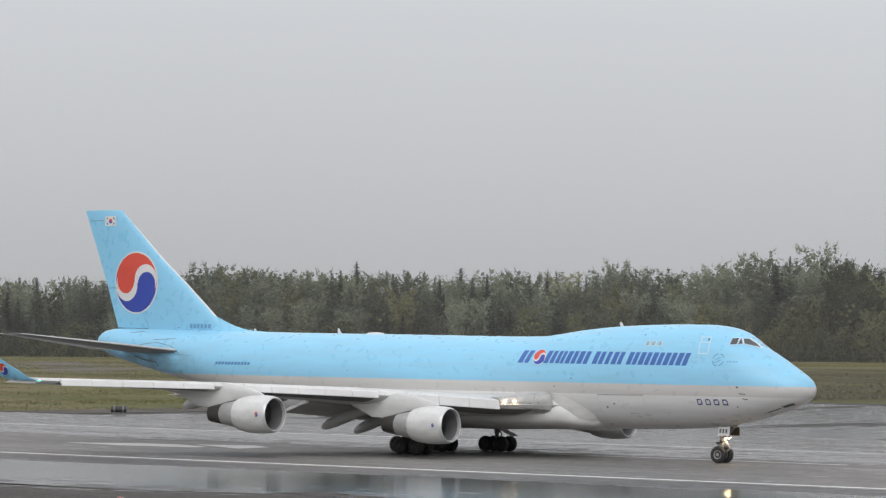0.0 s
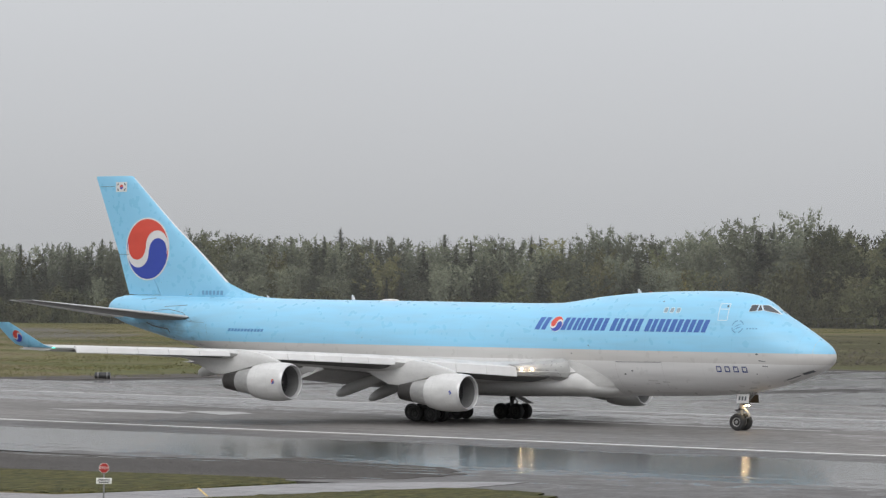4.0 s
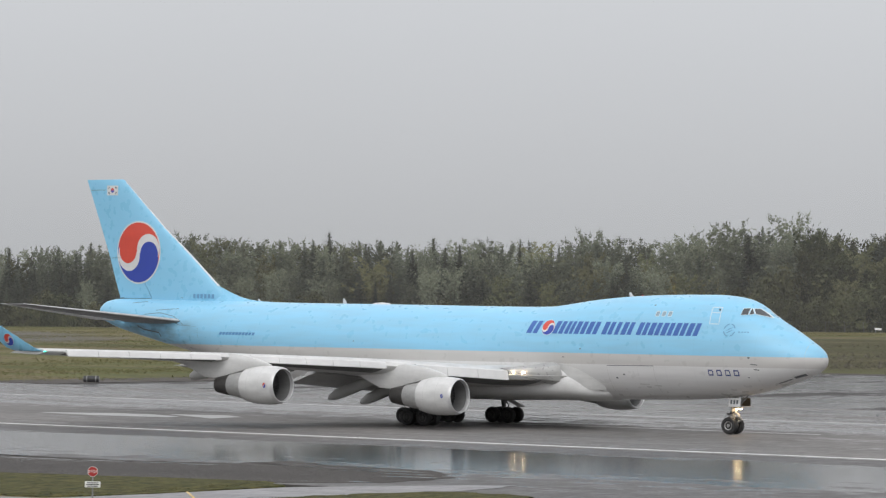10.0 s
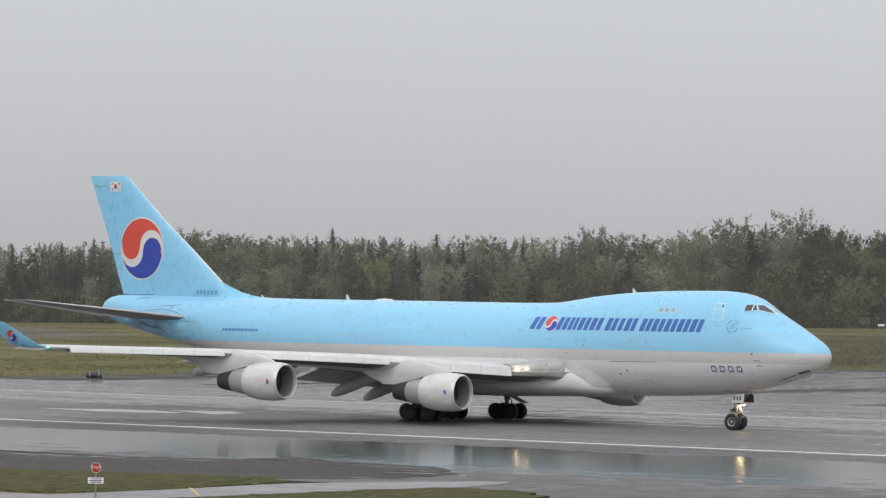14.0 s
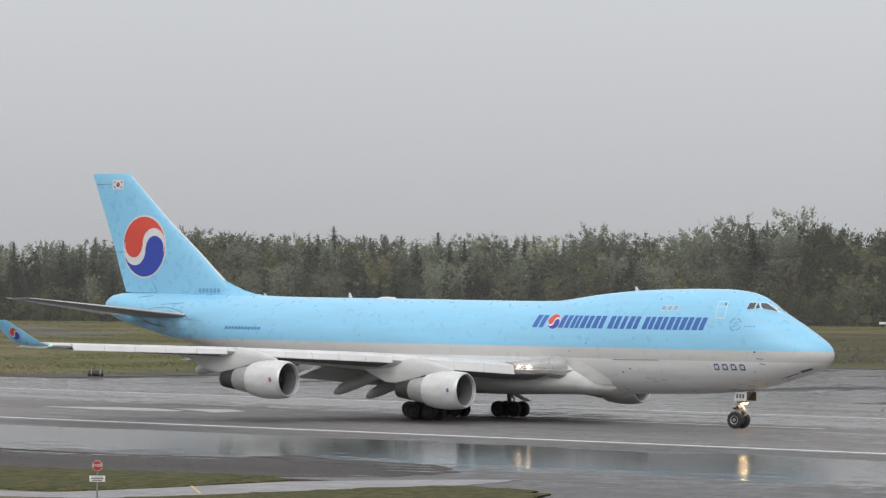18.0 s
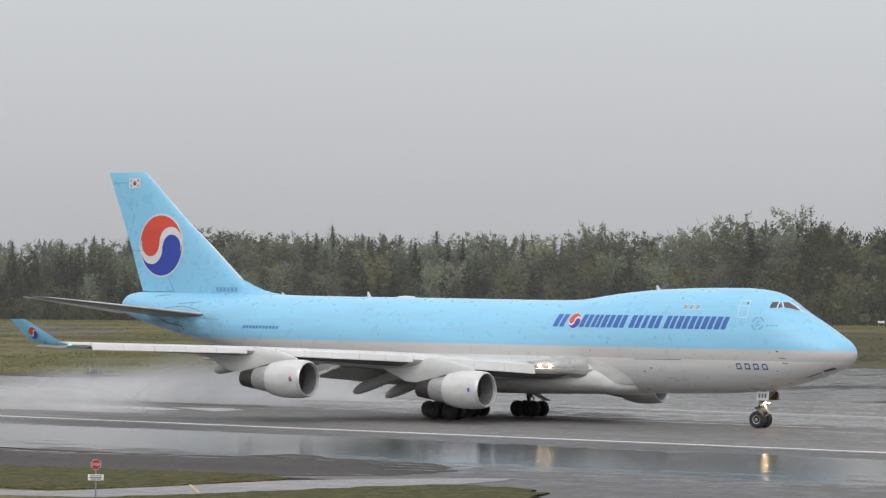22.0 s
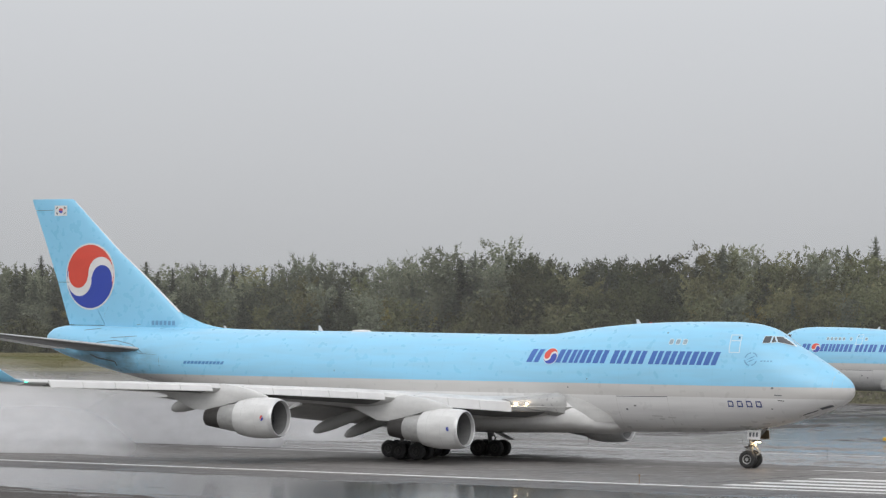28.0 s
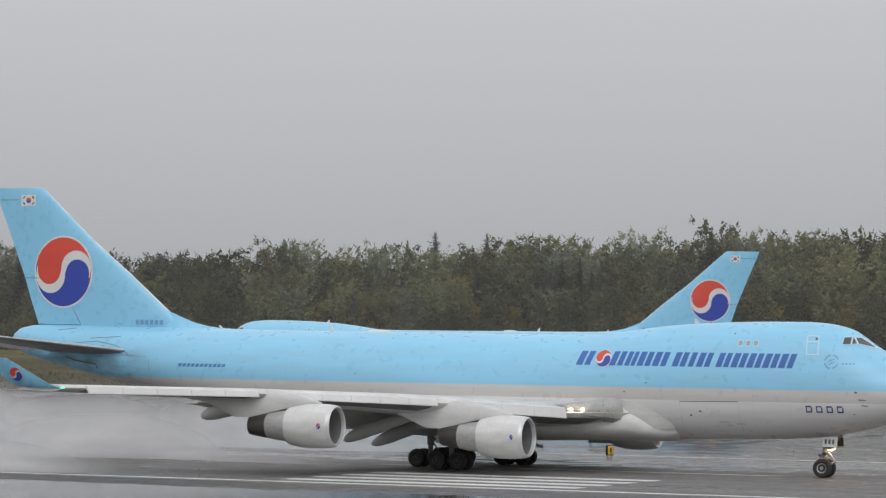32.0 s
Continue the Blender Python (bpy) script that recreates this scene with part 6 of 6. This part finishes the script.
def build_taxi_sign(x, y, turn, w, label, bars):
    sg = thing("taxiway_sign", label, "sign", "taxiway signs", m=pose(x, y, ground_z(0, y), 0, 0, turn))
    bm = bmesh.new()
    box(bm, (0, 0, 0.55), (w, 0.22, 0.75), bevel=0.03)
    part("case", bm, M_BLACK, sg)
    for i in range(bars):
        pw = w / bars
        bm = bmesh.new()
        box(bm, (-w / 2 + pw * (i + 0.5), -0.115, 0.55), (pw * 0.88, 0.02, 0.64), bevel=0.006)
        pn = part("panel", bm, M_SIGNYEL if i or bars == 1 else M_BLACK, sg, "yellow sign panel" if i or bars == 1 else "")
        cx = -w / 2 + pw * (i + 0.5)
        if bars > 1 and i == 1:
            letter = new("letter", text_mesh("R", 0.52))
            letter.data.materials.append(M_BLACK)
            letter.parent = pn
            letter.matrix_basis = pose(cx - pw * 0.2, -0.13, 0.55, 90, 0, 0)
            bm = bmesh.new()
            box(bm, (cx + pw * 0.16, -0.13, 0.55), (pw * 0.22, 0.01, 0.09))
            tip = [(cx + pw * 0.22, 0.72), (cx + pw * 0.22, 0.38), (cx + pw * 0.38, 0.55)]
            loft(bm, [[(u, -0.135, v) for u, v in tip], [(u, -0.125, v) for u, v in tip]])
            part("arrow", bm, M_BLACK, pn, smooth=False)
            continue
        bm = bmesh.new()
        box(bm, (cx, -0.13, 0.55), (pw * 0.24, 0.01, 0.34))
        part("sign_bar", bm, M_BLACK if i or bars == 1 else M_SIGNYEL, pn, smooth=False)
    for u in (-0.35, 0.35):
        bm = bmesh.new()
        tube(bm, (u * w, 0, -0.02), (u * w, 0, 0.2), 0.04, n=8)
        part("leg", bm, M_POST, sg)
    return sg


build_taxi_sign(29.65, 24.1, 62, 0.6, "yellow and black taxiway sign seen edge-on beside the runway", 1)
build_taxi_sign(15.6, 85.0, 24, 1.84, "yellow and black taxiway direction sign with dark panel", 2)


M_ORANGE = paint("faded_orange", (0.20, 0.12, 0.05), 0.5, 0.2, 0, 6.0)


def build_edge_lamp(x, y, kind):
    el = thing("edge_lamp", "small taxiway edge lamp on a short stem" if kind else "faded orange marker post on the wet asphalt", "lamp" if kind else "marker", "pavement edge lamps", m=pose(x, y, ground_z(0, y)))
    bm = bmesh.new()
    turned(bm, [(-0.02, 0.09), (0.02, 0.08), (0.03, 0.022), (0.42, 0.02), (0.44, 0.04), (0.47, 0.04)], 12, "z")
    part("stem", bm, M_ORANGE if not kind else M_POST, el)
    bm = bmesh.new()
    turned(bm, [(0.47, 0.045), (0.55, 0.05), (0.60, 0.035), (0.62, 0.01)], 12, "z")
    part("globe", bm, M_BLACK if kind else M_ORANGE, el)
    return el


for x, y, k in ((23.4, -28.6, 0), (11.4, 24.3, 1), (3.2, 32.8, 1), (-4.0, 41.0, 1), (20.8, 32.6, 1), (41, 33, 1), (-14.0, 33.0, 1), (60, 33, 1)):
    build_edge_lamp(x, y, k)
bm = bmesh.new()
box(bm, (0, 0, 0.42), (0.5, 0.25, 0.28), bevel=0.03)
marker = thing("marker_box", "small yellow marker box on a leg on the taxiway", "marker", m=pose(1.5, 57.5, ground_z(0, 57.5)))
part("case", bm, M_SIGNYEL, marker)
bm = bmesh.new()
tube(bm, (0, 0, -0.02), (0, 0, 0.3), 0.05, n=8)
part("leg", bm, M_POST, marker)


# ---- a haze sheet added before the woods, and the weeds of the grass ----
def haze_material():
    """Thin even see-through veil standing in for haze; pales the woods, fading upwards."""
    m = Mat("haze_veil")
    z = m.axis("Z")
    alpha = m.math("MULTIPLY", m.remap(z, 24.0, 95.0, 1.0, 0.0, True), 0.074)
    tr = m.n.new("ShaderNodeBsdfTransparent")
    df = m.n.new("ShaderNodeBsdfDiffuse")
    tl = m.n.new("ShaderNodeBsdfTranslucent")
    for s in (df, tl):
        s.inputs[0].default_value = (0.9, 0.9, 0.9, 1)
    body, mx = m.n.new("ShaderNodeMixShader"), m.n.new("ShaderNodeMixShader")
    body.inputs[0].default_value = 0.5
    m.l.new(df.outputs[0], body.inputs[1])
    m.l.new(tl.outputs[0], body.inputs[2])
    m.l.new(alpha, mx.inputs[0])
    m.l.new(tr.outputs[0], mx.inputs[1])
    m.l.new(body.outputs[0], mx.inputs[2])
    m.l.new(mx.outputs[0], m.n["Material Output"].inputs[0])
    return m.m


M_HAZE = haze_material()


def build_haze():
    # one curved sheet, added to lay haze over the trees behind it
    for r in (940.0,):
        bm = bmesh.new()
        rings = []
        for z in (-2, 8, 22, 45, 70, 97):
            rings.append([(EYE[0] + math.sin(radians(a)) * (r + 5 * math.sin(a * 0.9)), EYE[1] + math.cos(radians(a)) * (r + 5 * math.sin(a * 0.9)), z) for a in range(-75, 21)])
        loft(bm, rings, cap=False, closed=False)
        ob = part("haze_sheet", bm, M_HAZE)
        tagged(ob, "thin pale sheet added as haze in front of the woods", "haze", kind="stuff")


build_haze()


def tuft_field(name, label, material, count, place, h, seed, lean=0.5):
    """Tussocks of grass or weeds: fans of pointed blades in one mesh."""
    rnd = random.Random(seed)
    verts, faces = [], []
    for i in range(count):
        x, y, z = place(rnd)
        s = h * rnd.uniform(0.5, 1.35)
        for k in range(4):
            a = rnd.uniform(0, 2 * math.pi)
            w = s * 0.22
            tipx, tipy = x + math.cos(a) * s * lean * rnd.uniform(0.3, 1.2), y + math.sin(a) * s * lean * rnd.uniform(0.3, 1.2)
            b = rnd.uniform(0, math.pi)
            n = len(verts)
            verts += [(x - math.cos(b) * w, y - math.sin(b) * w, z - 0.03), (x + math.cos(b) * w, y + math.sin(b) * w, z - 0.03), (tipx, tipy, z + s)]
            faces.append((n, n + 1, n + 2))
    me = bpy.data.meshes.new(name)
    me.from_pydata(verts, [], faces)
    me.materials.append(material)
    return tagged(new(name, me), label, "grass", kind="stuff")


def blade_material(name, a, b):
    m = Mat(name)
    isl = m.n.new("ShaderNodeNewGeometry").outputs["Random Per Island"]
    m.to(m.mix(isl, a, b), "Base Color")
    m.put(Roughness=0.85, Specular_IOR_Level=0.15)
    return m.m


M_BLADE = blade_material("grass_blades", (0.045, 0.050, 0.018), (0.15, 0.13, 0.052))


def in_poly(x, y, poly):
    hit = False
    for (x0, y0), (x1, y1) in zip(poly, poly[1:] + poly[:1]):
        if (y0 > y) != (y1 > y) and x < (x1 - x0) * (y - y0) / (y1 - y0) + x0:
            hit = not hit
    return hit


VERGE_A = [(-40, -84.4), (-2.5, -83.6), (6.8, -83.0), (13.2, -80.0), (15.8, -82.8), (15.8, -91.2), (14.6, -97.0), (5, -99.8), (-40, -108)]
VERGE_B = [(22.4, -94), (23.0, -89.8), (23.6, -85), (24.6, -80.8), (26, -80.1), (28, -80.1), (30.2, -81), (32, -84.6), (35.4, -91), (45, -101), (60, -112), (21, -110), (21.4, -101)]


def within(poly):
    xs, ys = [p[0] for p in poly], [p[1] for p in poly]

    def place(rnd):
        while True:
            x, y = rnd.uniform(min(xs), max(xs)), rnd.uniform(min(ys), max(ys))
            if in_poly(x, y, poly) and noise.noise((x * 0.9, y * 0.5, 2)) + rnd.uniform(-0.5, 0.5) > 0.0:
                return x, y, 0.08
    return place


tuft_field("verge_grass", "tufts of mossy green grass on the verge", M_BLADE, 22000, within(VERGE_A), 0.045, 21, 0.9)
tuft_field("verge_grass", "tufts of mossy green grass on the verge", M_BLADE, 16000, within(VERGE_B), 0.034, 22, 0.9)


def far_place(rnd):
    while True:
        p, r = radians(rnd.uniform(-44.5, -16)), rnd.uniform(350, 980)
        x, y = EYE[0] + math.sin(p) * r, EYE[1] + math.cos(p) * r
        if x > -280 and y > 195:
            continue
        if not (on_pavement(x, y) or on_pavement(x, y - 3) or on_pavement(x + 3, y)):
            if noise.noise((x * 0.05, y * 0.05, 4)) + rnd.uniform(-0.4, 0.4) > -0.05:
                return x, y, ground_z(x, y) + 0.05


def heath_place(rnd):
    while True:
        x, y = rnd.uniform(-330, 60), 207 + abs(rnd.gauss(0, 80))
        if noise.noise((x * 0.05, y * 0.03, 7)) + rnd.uniform(-0.6, 0.6) > -0.15 and x > -260 + (y - 207) * 0.1 and y > taxi_edge(x) + 9:
            return x, y, ground_z(x, y) + 0.05


M_STRAW = blade_material("straw_tussocks", (0.125, 0.115, 0.05), (0.21, 0.183, 0.092))
M_SEDGE = blade_material("green_sedge", (0.080, 0.088, 0.034), (0.145, 0.148, 0.060))
M_HEATH = blade_material("grey_heath", (0.045, 0.044, 0.033), (0.140, 0.134, 0.108))
tuft_field("field_weeds", "tussocks of straw-coloured weeds on the airfield grass", M_STRAW, 30000, far_place, 0.13, 23, 2.2)
tuft_field("field_sedge", "clumps of dull green sedge on the airfield grass", M_SEDGE, 24000, far_place, 0.13, 24, 2.2)
tuft_field("heath", "grey-green heath and dry weeds behind the gravel", M_HEATH, 30000, heath_place, 0.17, 25, 1.8)


# ---- gravel edges, rubble and the far fence ----
sheet("gravel_margin", ((-143, 62), (-131.02, 62), (-131.02, 198.02), (-55, 198.02), (5, 224.02), (700, 224.02), (700, 233), (3, 233), (-57, 207), (-143, 207)), M_GRAVEL,
      "strip of wet dark gravel along the pavement edge", "gravel", lift=0.05, slope=True)

def rock_material():
    m = Mat("rubble_stone")
    isl = m.n.new("ShaderNodeNewGeometry").outputs["Random Per Island"]
    m.to(m.mix(isl, (0.05, 0.044, 0.034), (0.14, 0.125, 0.10)), "Base Color")
    m.put(Roughness=0.8)
    return m.m


def build_rubble():
    rnd = random.Random(8)
    verts, faces = [], []
    while len(faces) < 2600 * 6:
        x, y = rnd.uniform(-240, 60), 233 + abs(rnd.gauss(0, 34))
        if noise.noise((x * 0.06, y * 0.09, 9)) + rnd.uniform(-0.35, 0.35) < 0.0:
            continue
        s = rnd.uniform(0.10, 0.34)
        z = ground_z(x, y) + 0.12
        n = len(verts)
        for k in range(4):
            a = k * math.pi / 2 + rnd.uniform(-0.5, 0.5)
            verts.append((x + math.cos(a) * s * rnd.uniform(0.7, 1.5), y + math.sin(a) * s, z - 0.1))
        verts.append((x + rnd.uniform(-0.3, 0.3) * s, y + rnd.uniform(-0.3, 0.3) * s, z + s * rnd.uniform(0.5, 1.1)))
        verts.append((x + rnd.uniform(-0.5, 0.5) * s, y + rnd.uniform(-0.5, 0.5) * s, z + s * rnd.uniform(0.4, 0.9)))
        faces += [(n, n + 1, n + 4), (n + 1, n + 2, n + 4), (n + 2, n + 5, n + 4), (n + 2, n + 3, n + 5), (n + 3, n, n + 4), (n + 3, n + 4, n + 5)]
    me = bpy.data.meshes.new("rubble")
    me.from_pydata(verts, [], faces)
    me.materials.append(rock_material())
    tagged(new("rubble", me), "pale stones and rubble among the weeds", "stones", kind="stuff")


def build_gravel_stones():
    """Loose wet stones on the gravel strip by the shoulder."""
    rnd = random.Random(18)
    strip_poly = [(-48, -82.6), (-6, -82.6), (6, -81.2), (13.6, -78.6), (15.6, -74.6), (15.2, -71.6), (9, -65.8), (2, -64.5), (-2, -69), (-12, -71), (-48, -70.5)]
    verts, faces = [], []
    while len(faces) < 30000 * 4:
        x, y = rnd.uniform(-48, 29), rnd.uniform(-82.6, -61)
        if not in_poly(x, y, strip_poly):
            continue
        s = rnd.uniform(0.02, 0.045) * (1.5 if rnd.random() < 0.06 else 1.0)
        n = len(verts)
        b = rnd.uniform(0, 2)
        for k in range(4):
            a = b + k * math.pi / 2 + rnd.uniform(-0.4, 0.4)
            verts.append((x + math.cos(a) * s, y + math.sin(a) * s, 0.008))
        verts.append((x + rnd.uniform(-0.4, 0.4) * s, y + rnd.uniform(-0.4, 0.4) * s, 0.015 + s * rnd.uniform(0.5, 1.1)))
        faces += [(n, n + 1, n + 4), (n + 1, n + 2, n + 4), (n + 2, n + 3, n + 4), (n + 3, n, n + 4)]
    me = bpy.data.meshes.new("gravel_stones")
    me.from_pydata(verts, [], faces)
    m = Mat("wet_stone")
    isl = m.n.new("ShaderNodeNewGeometry").outputs["Random Per Island"]
    m.to(m.mix(isl, (0.042, 0.039, 0.037), (0.085, 0.080, 0.076)), "Base Color")
    m.put(Roughness=0.55)
    me.materials.append(m.m)
    tagged(new("gravel_stones", me), "loose wet dark stones on the gravel strip", "stones", kind="stuff")


build_gravel_stones()


build_rubble()


M_FENCE = paint("weathered_fence_wire", (0.13, 0.13, 0.125), 0.6, 0.3, 0.3, 6.0)


def build_fence():
    fence = thing("chain_fence", "tall grey chain-link fence in front of the woods", "fence")
    tops = []
    a = -34.0
    while a < -15.0:
        p = radians(a)
        x, y = EYE[0] + math.sin(p) * 962, EYE[1] + math.cos(p) * 962
        z = ground_z(x, y)
        bm = bmesh.new()
        tube(bm, (x, y, z - 0.3), (x, y, z + 3.0), 0.05, n=6)
        part("post", bm, M_FENCE, fence)
        tops.append(Vector((x, y, z)))
        a += 0.31
    for h, r in ((2.95, 0.022), (1.6, 0.014), (0.4, 0.014)):
        for p, q in zip(tops, tops[1:]):
            bm = bmesh.new()
            tube(bm, p + Vector((0, 0, h)), q + Vector((0, 0, h)), r, n=5)
            part("rail", bm, M_FENCE, fence)


build_fence()
p = radians(-28.8)
bx, by = EYE[0] + math.sin(p) * 940, EYE[1] + math.cos(p) * 940
board = thing("marker_board", "small white marker board on two legs in the grass", "marker", m=pose(bx, by, ground_z(bx, by) - 0.1, 0, 0, 29))
bm = bmesh.new()
box(bm, (0, 0, 1.3), (1.8, 0.12, 0.6), bevel=0.03)
part("board", bm, M_SIGNWHITE, board)
for s in SIDES:
    bm = bmesh.new()
    tube(bm, (s * 0.7, 0, 0), (s * 0.7, 0, 1.1), 0.05, n=6)
    part("leg", bm, M_POST, board)


# ---- spray blown up behind the engines ----
def spray_material():
    """Fine droplets: thick in the middle of a veil, thinning out to nothing at its rim."""
    m = Mat("spray_droplets")
    ln = m.n.new("ShaderNodeVectorMath")
    ln.operation = "LENGTH"
    m.l.new(m.mapping((1.0 / 9.0, 0.02, 1.0 / 4.6)), ln.inputs[0])
    fall = m.remap(ln.outputs["Value"], 0.40, 1.0, 1.0, 0.0, True)
    tex = m.remap(m.noise(0.28, 5, (0.8, 1, 1.5), "Object"), 0.25, 0.75, 0.66, 1.0)
    geo = m.n.new("ShaderNodeNewGeometry")
    sep = m.n.new("ShaderNodeSeparateXYZ")
    m.l.new(geo.outputs["Position"], sep.inputs[0])
    thin = m.remap(sep.outputs["Z"], -1.2, 0.6, 0.0, 1.0, True)
    alpha = m.math("MULTIPLY", m.math("MULTIPLY", fall, m.math("MULTIPLY", tex, thin)), 0.95)
    tr = m.n.new("ShaderNodeBsdfTransparent")
    df = m.n.new("ShaderNodeBsdfDiffuse")
    tl = m.n.new("ShaderNodeBsdfTranslucent")
    for s in (df, tl):
        s.inputs[0].default_value = (0.80, 0.80, 0.81, 1)
    body = m.n.new("ShaderNodeMixShader")
    mx = m.n.new("ShaderNodeMixShader")
    body.inputs[0].default_value = 0.5
    m.l.new(df.outputs[0], body.inputs[1])
    m.l.new(tl.outputs[0], body.inputs[2])
    m.l.new(alpha, mx.inputs[0])
    m.l.new(tr.outputs[0], mx.inputs[1])
    m.l.new(body.outputs[0], mx.inputs[2])
    m.l.new(mx.outputs[0], m.n["Material Output"].inputs[0])
    return m.m


M_SPRAY = spray_material()


def veil_mesh(seed):
    """A bowed, rumpled sheet of droplets 18 m long and 9 m high."""
    rnd = random.Random(seed)
    bm = bmesh.new()
    grid = []
    for i in range(15):
        row = []
        for j in range(9):
            x, z = -9 + 18 * i / 14, -4.5 + 9 * j / 8
            y = 1.4 * noise.noise((x * 0.22 + seed * 7, z * 0.3, seed)) - 0.012 * x * x
            row.append(bm.verts.new((x, y, z)))
        grid.append(row)
    for a, b in zip(grid, grid[1:]):
        for j in range(8):
            bm.faces.new((a[j], b[j], b[j + 1], a[j + 1]))
    return mesh_of(bm, "veil", M_SPRAY)


VEILS = [veil_mesh(s) for s in range(5)]
# where each cloud hangs along the runway, and when the jets throw it up
CLOUDS = ((-112.0, 21.8), (-99.0, 21.5), (-86.0, 21.1), (-73.0, 20.7), (-60.0, 20.3), (-47.0, 22.6), (-34.0, 25.6), (-21.0, 27.9), (-8.0, 29.2), (5.0, 30.2), (17.0, 31.0))
SPRAY = []
for i, (x, t0) in enumerate(CLOUDS):
    cloud = thing("spray_cloud", "pale grey cloud of rainwater spray blown up behind the engines", "spray", "engine spray", m=pose(0, 0, -11))
    for k, (dx, dy, wide, tall) in enumerate(((-5.0, 23.0, 1.4, 1.4), (-2.0, 8.0, 1.4, 1.3), (3.0, -17.0, 1.3, 0.95))):
        v = new("veil", VEILS[(i + 2 * k) % 5])
        v.parent = cloud
        if i > 6 and k:
            # the last clouds spread over the near half of the runway
            dy, tall = dy - 11.0, tall * 0.9
        v.matrix_basis = pose(dx, dy, 0, 0, 0, (10, 4, 14, 8)[(i + k) % 4]) @ Matrix.Diagonal((wide, 1.0, tall, 1.0))
    SPRAY.append((cloud, x, t0))


# ---- what moves ----
def spin_rows(home, rows, radius):
    """Rows for a rolling wheel: one at least every 50 degrees of turn."""
    out, last = [], None
    for (t0, s0), (t1, s1) in zip(rows, rows[1:]):
        n = max(1, math.ceil(abs(s1 - s0) / radius / radians(50)))
        for i in range(n):
            out.append((t0 + (t1 - t0) * i / n, s0 + (s1 - s0) * i / n))
    out.append(rows[-1])
    return [(t, Matrix.Translation(home) @ Matrix.Rotation(s / radius, 4, "Y")) for t, s in out]


def spray_rows(x, t0):
    """Buried at first, thrown up where the jets strike the wet runway, then thickening and drifting back slowly."""
    quick = 1.0 if t0 < 24 else 0.6
    rows = [(0.0, pose(x, 0, -11.0))]
    for dt, z in ((0.0, -11.0), (1.0 * quick, -3.4), (2.4 * quick, -0.9), (4.5 * quick, 0.3), (9.0, 0.6)):
        if t0 + dt < 31.9:
            rows.append((t0 + dt, pose(x - 0.5 * dt, 0, z)))
    rows.append((32.0, pose(x - 0.5 * (32.0 - t0), 0, rows[-1][1].translation.z)))
    return rows


# where the second freighter's nose ends up, and how far it has rolled by then
TWO_END = (-81.8, 169.4)
TWO_TRACK = [(0.0, 0.0), (8.0, 28.0), (16.0, 56.0), (24.0, 84.0), (32.0, 112.0)]


def motions():
    walk(plane_one, [(t, pose(s, 0, 0)) for t, s in ROLLED])
    ahead = Vector((math.cos(radians(TWO_YAW)), math.sin(radians(TWO_YAW)), 0))
    end = Vector((TWO_END[0], TWO_END[1], 0))
    rows = []
    for t, s in TWO_TRACK:
        p = end - ahead * (TWO_TRACK[-1][1] - s)
        rows.append((t, pose(p.x, p.y, 0.42, 0, 0, TWO_YAW)))
    walk(plane_two, rows)
    for cloud, x, t0 in SPRAY:
        walk(cloud, spray_rows(x, t0))
    for plane, track in ((plane_one, ROLLED), (plane_two, TWO_TRACK)):
        for w in [c for c in plane.children if c.name.split(".")[0] == "wheel"]:
            walk(w, spin_rows(w.matrix_basis.translation.copy(), track, 0.62))


motions()
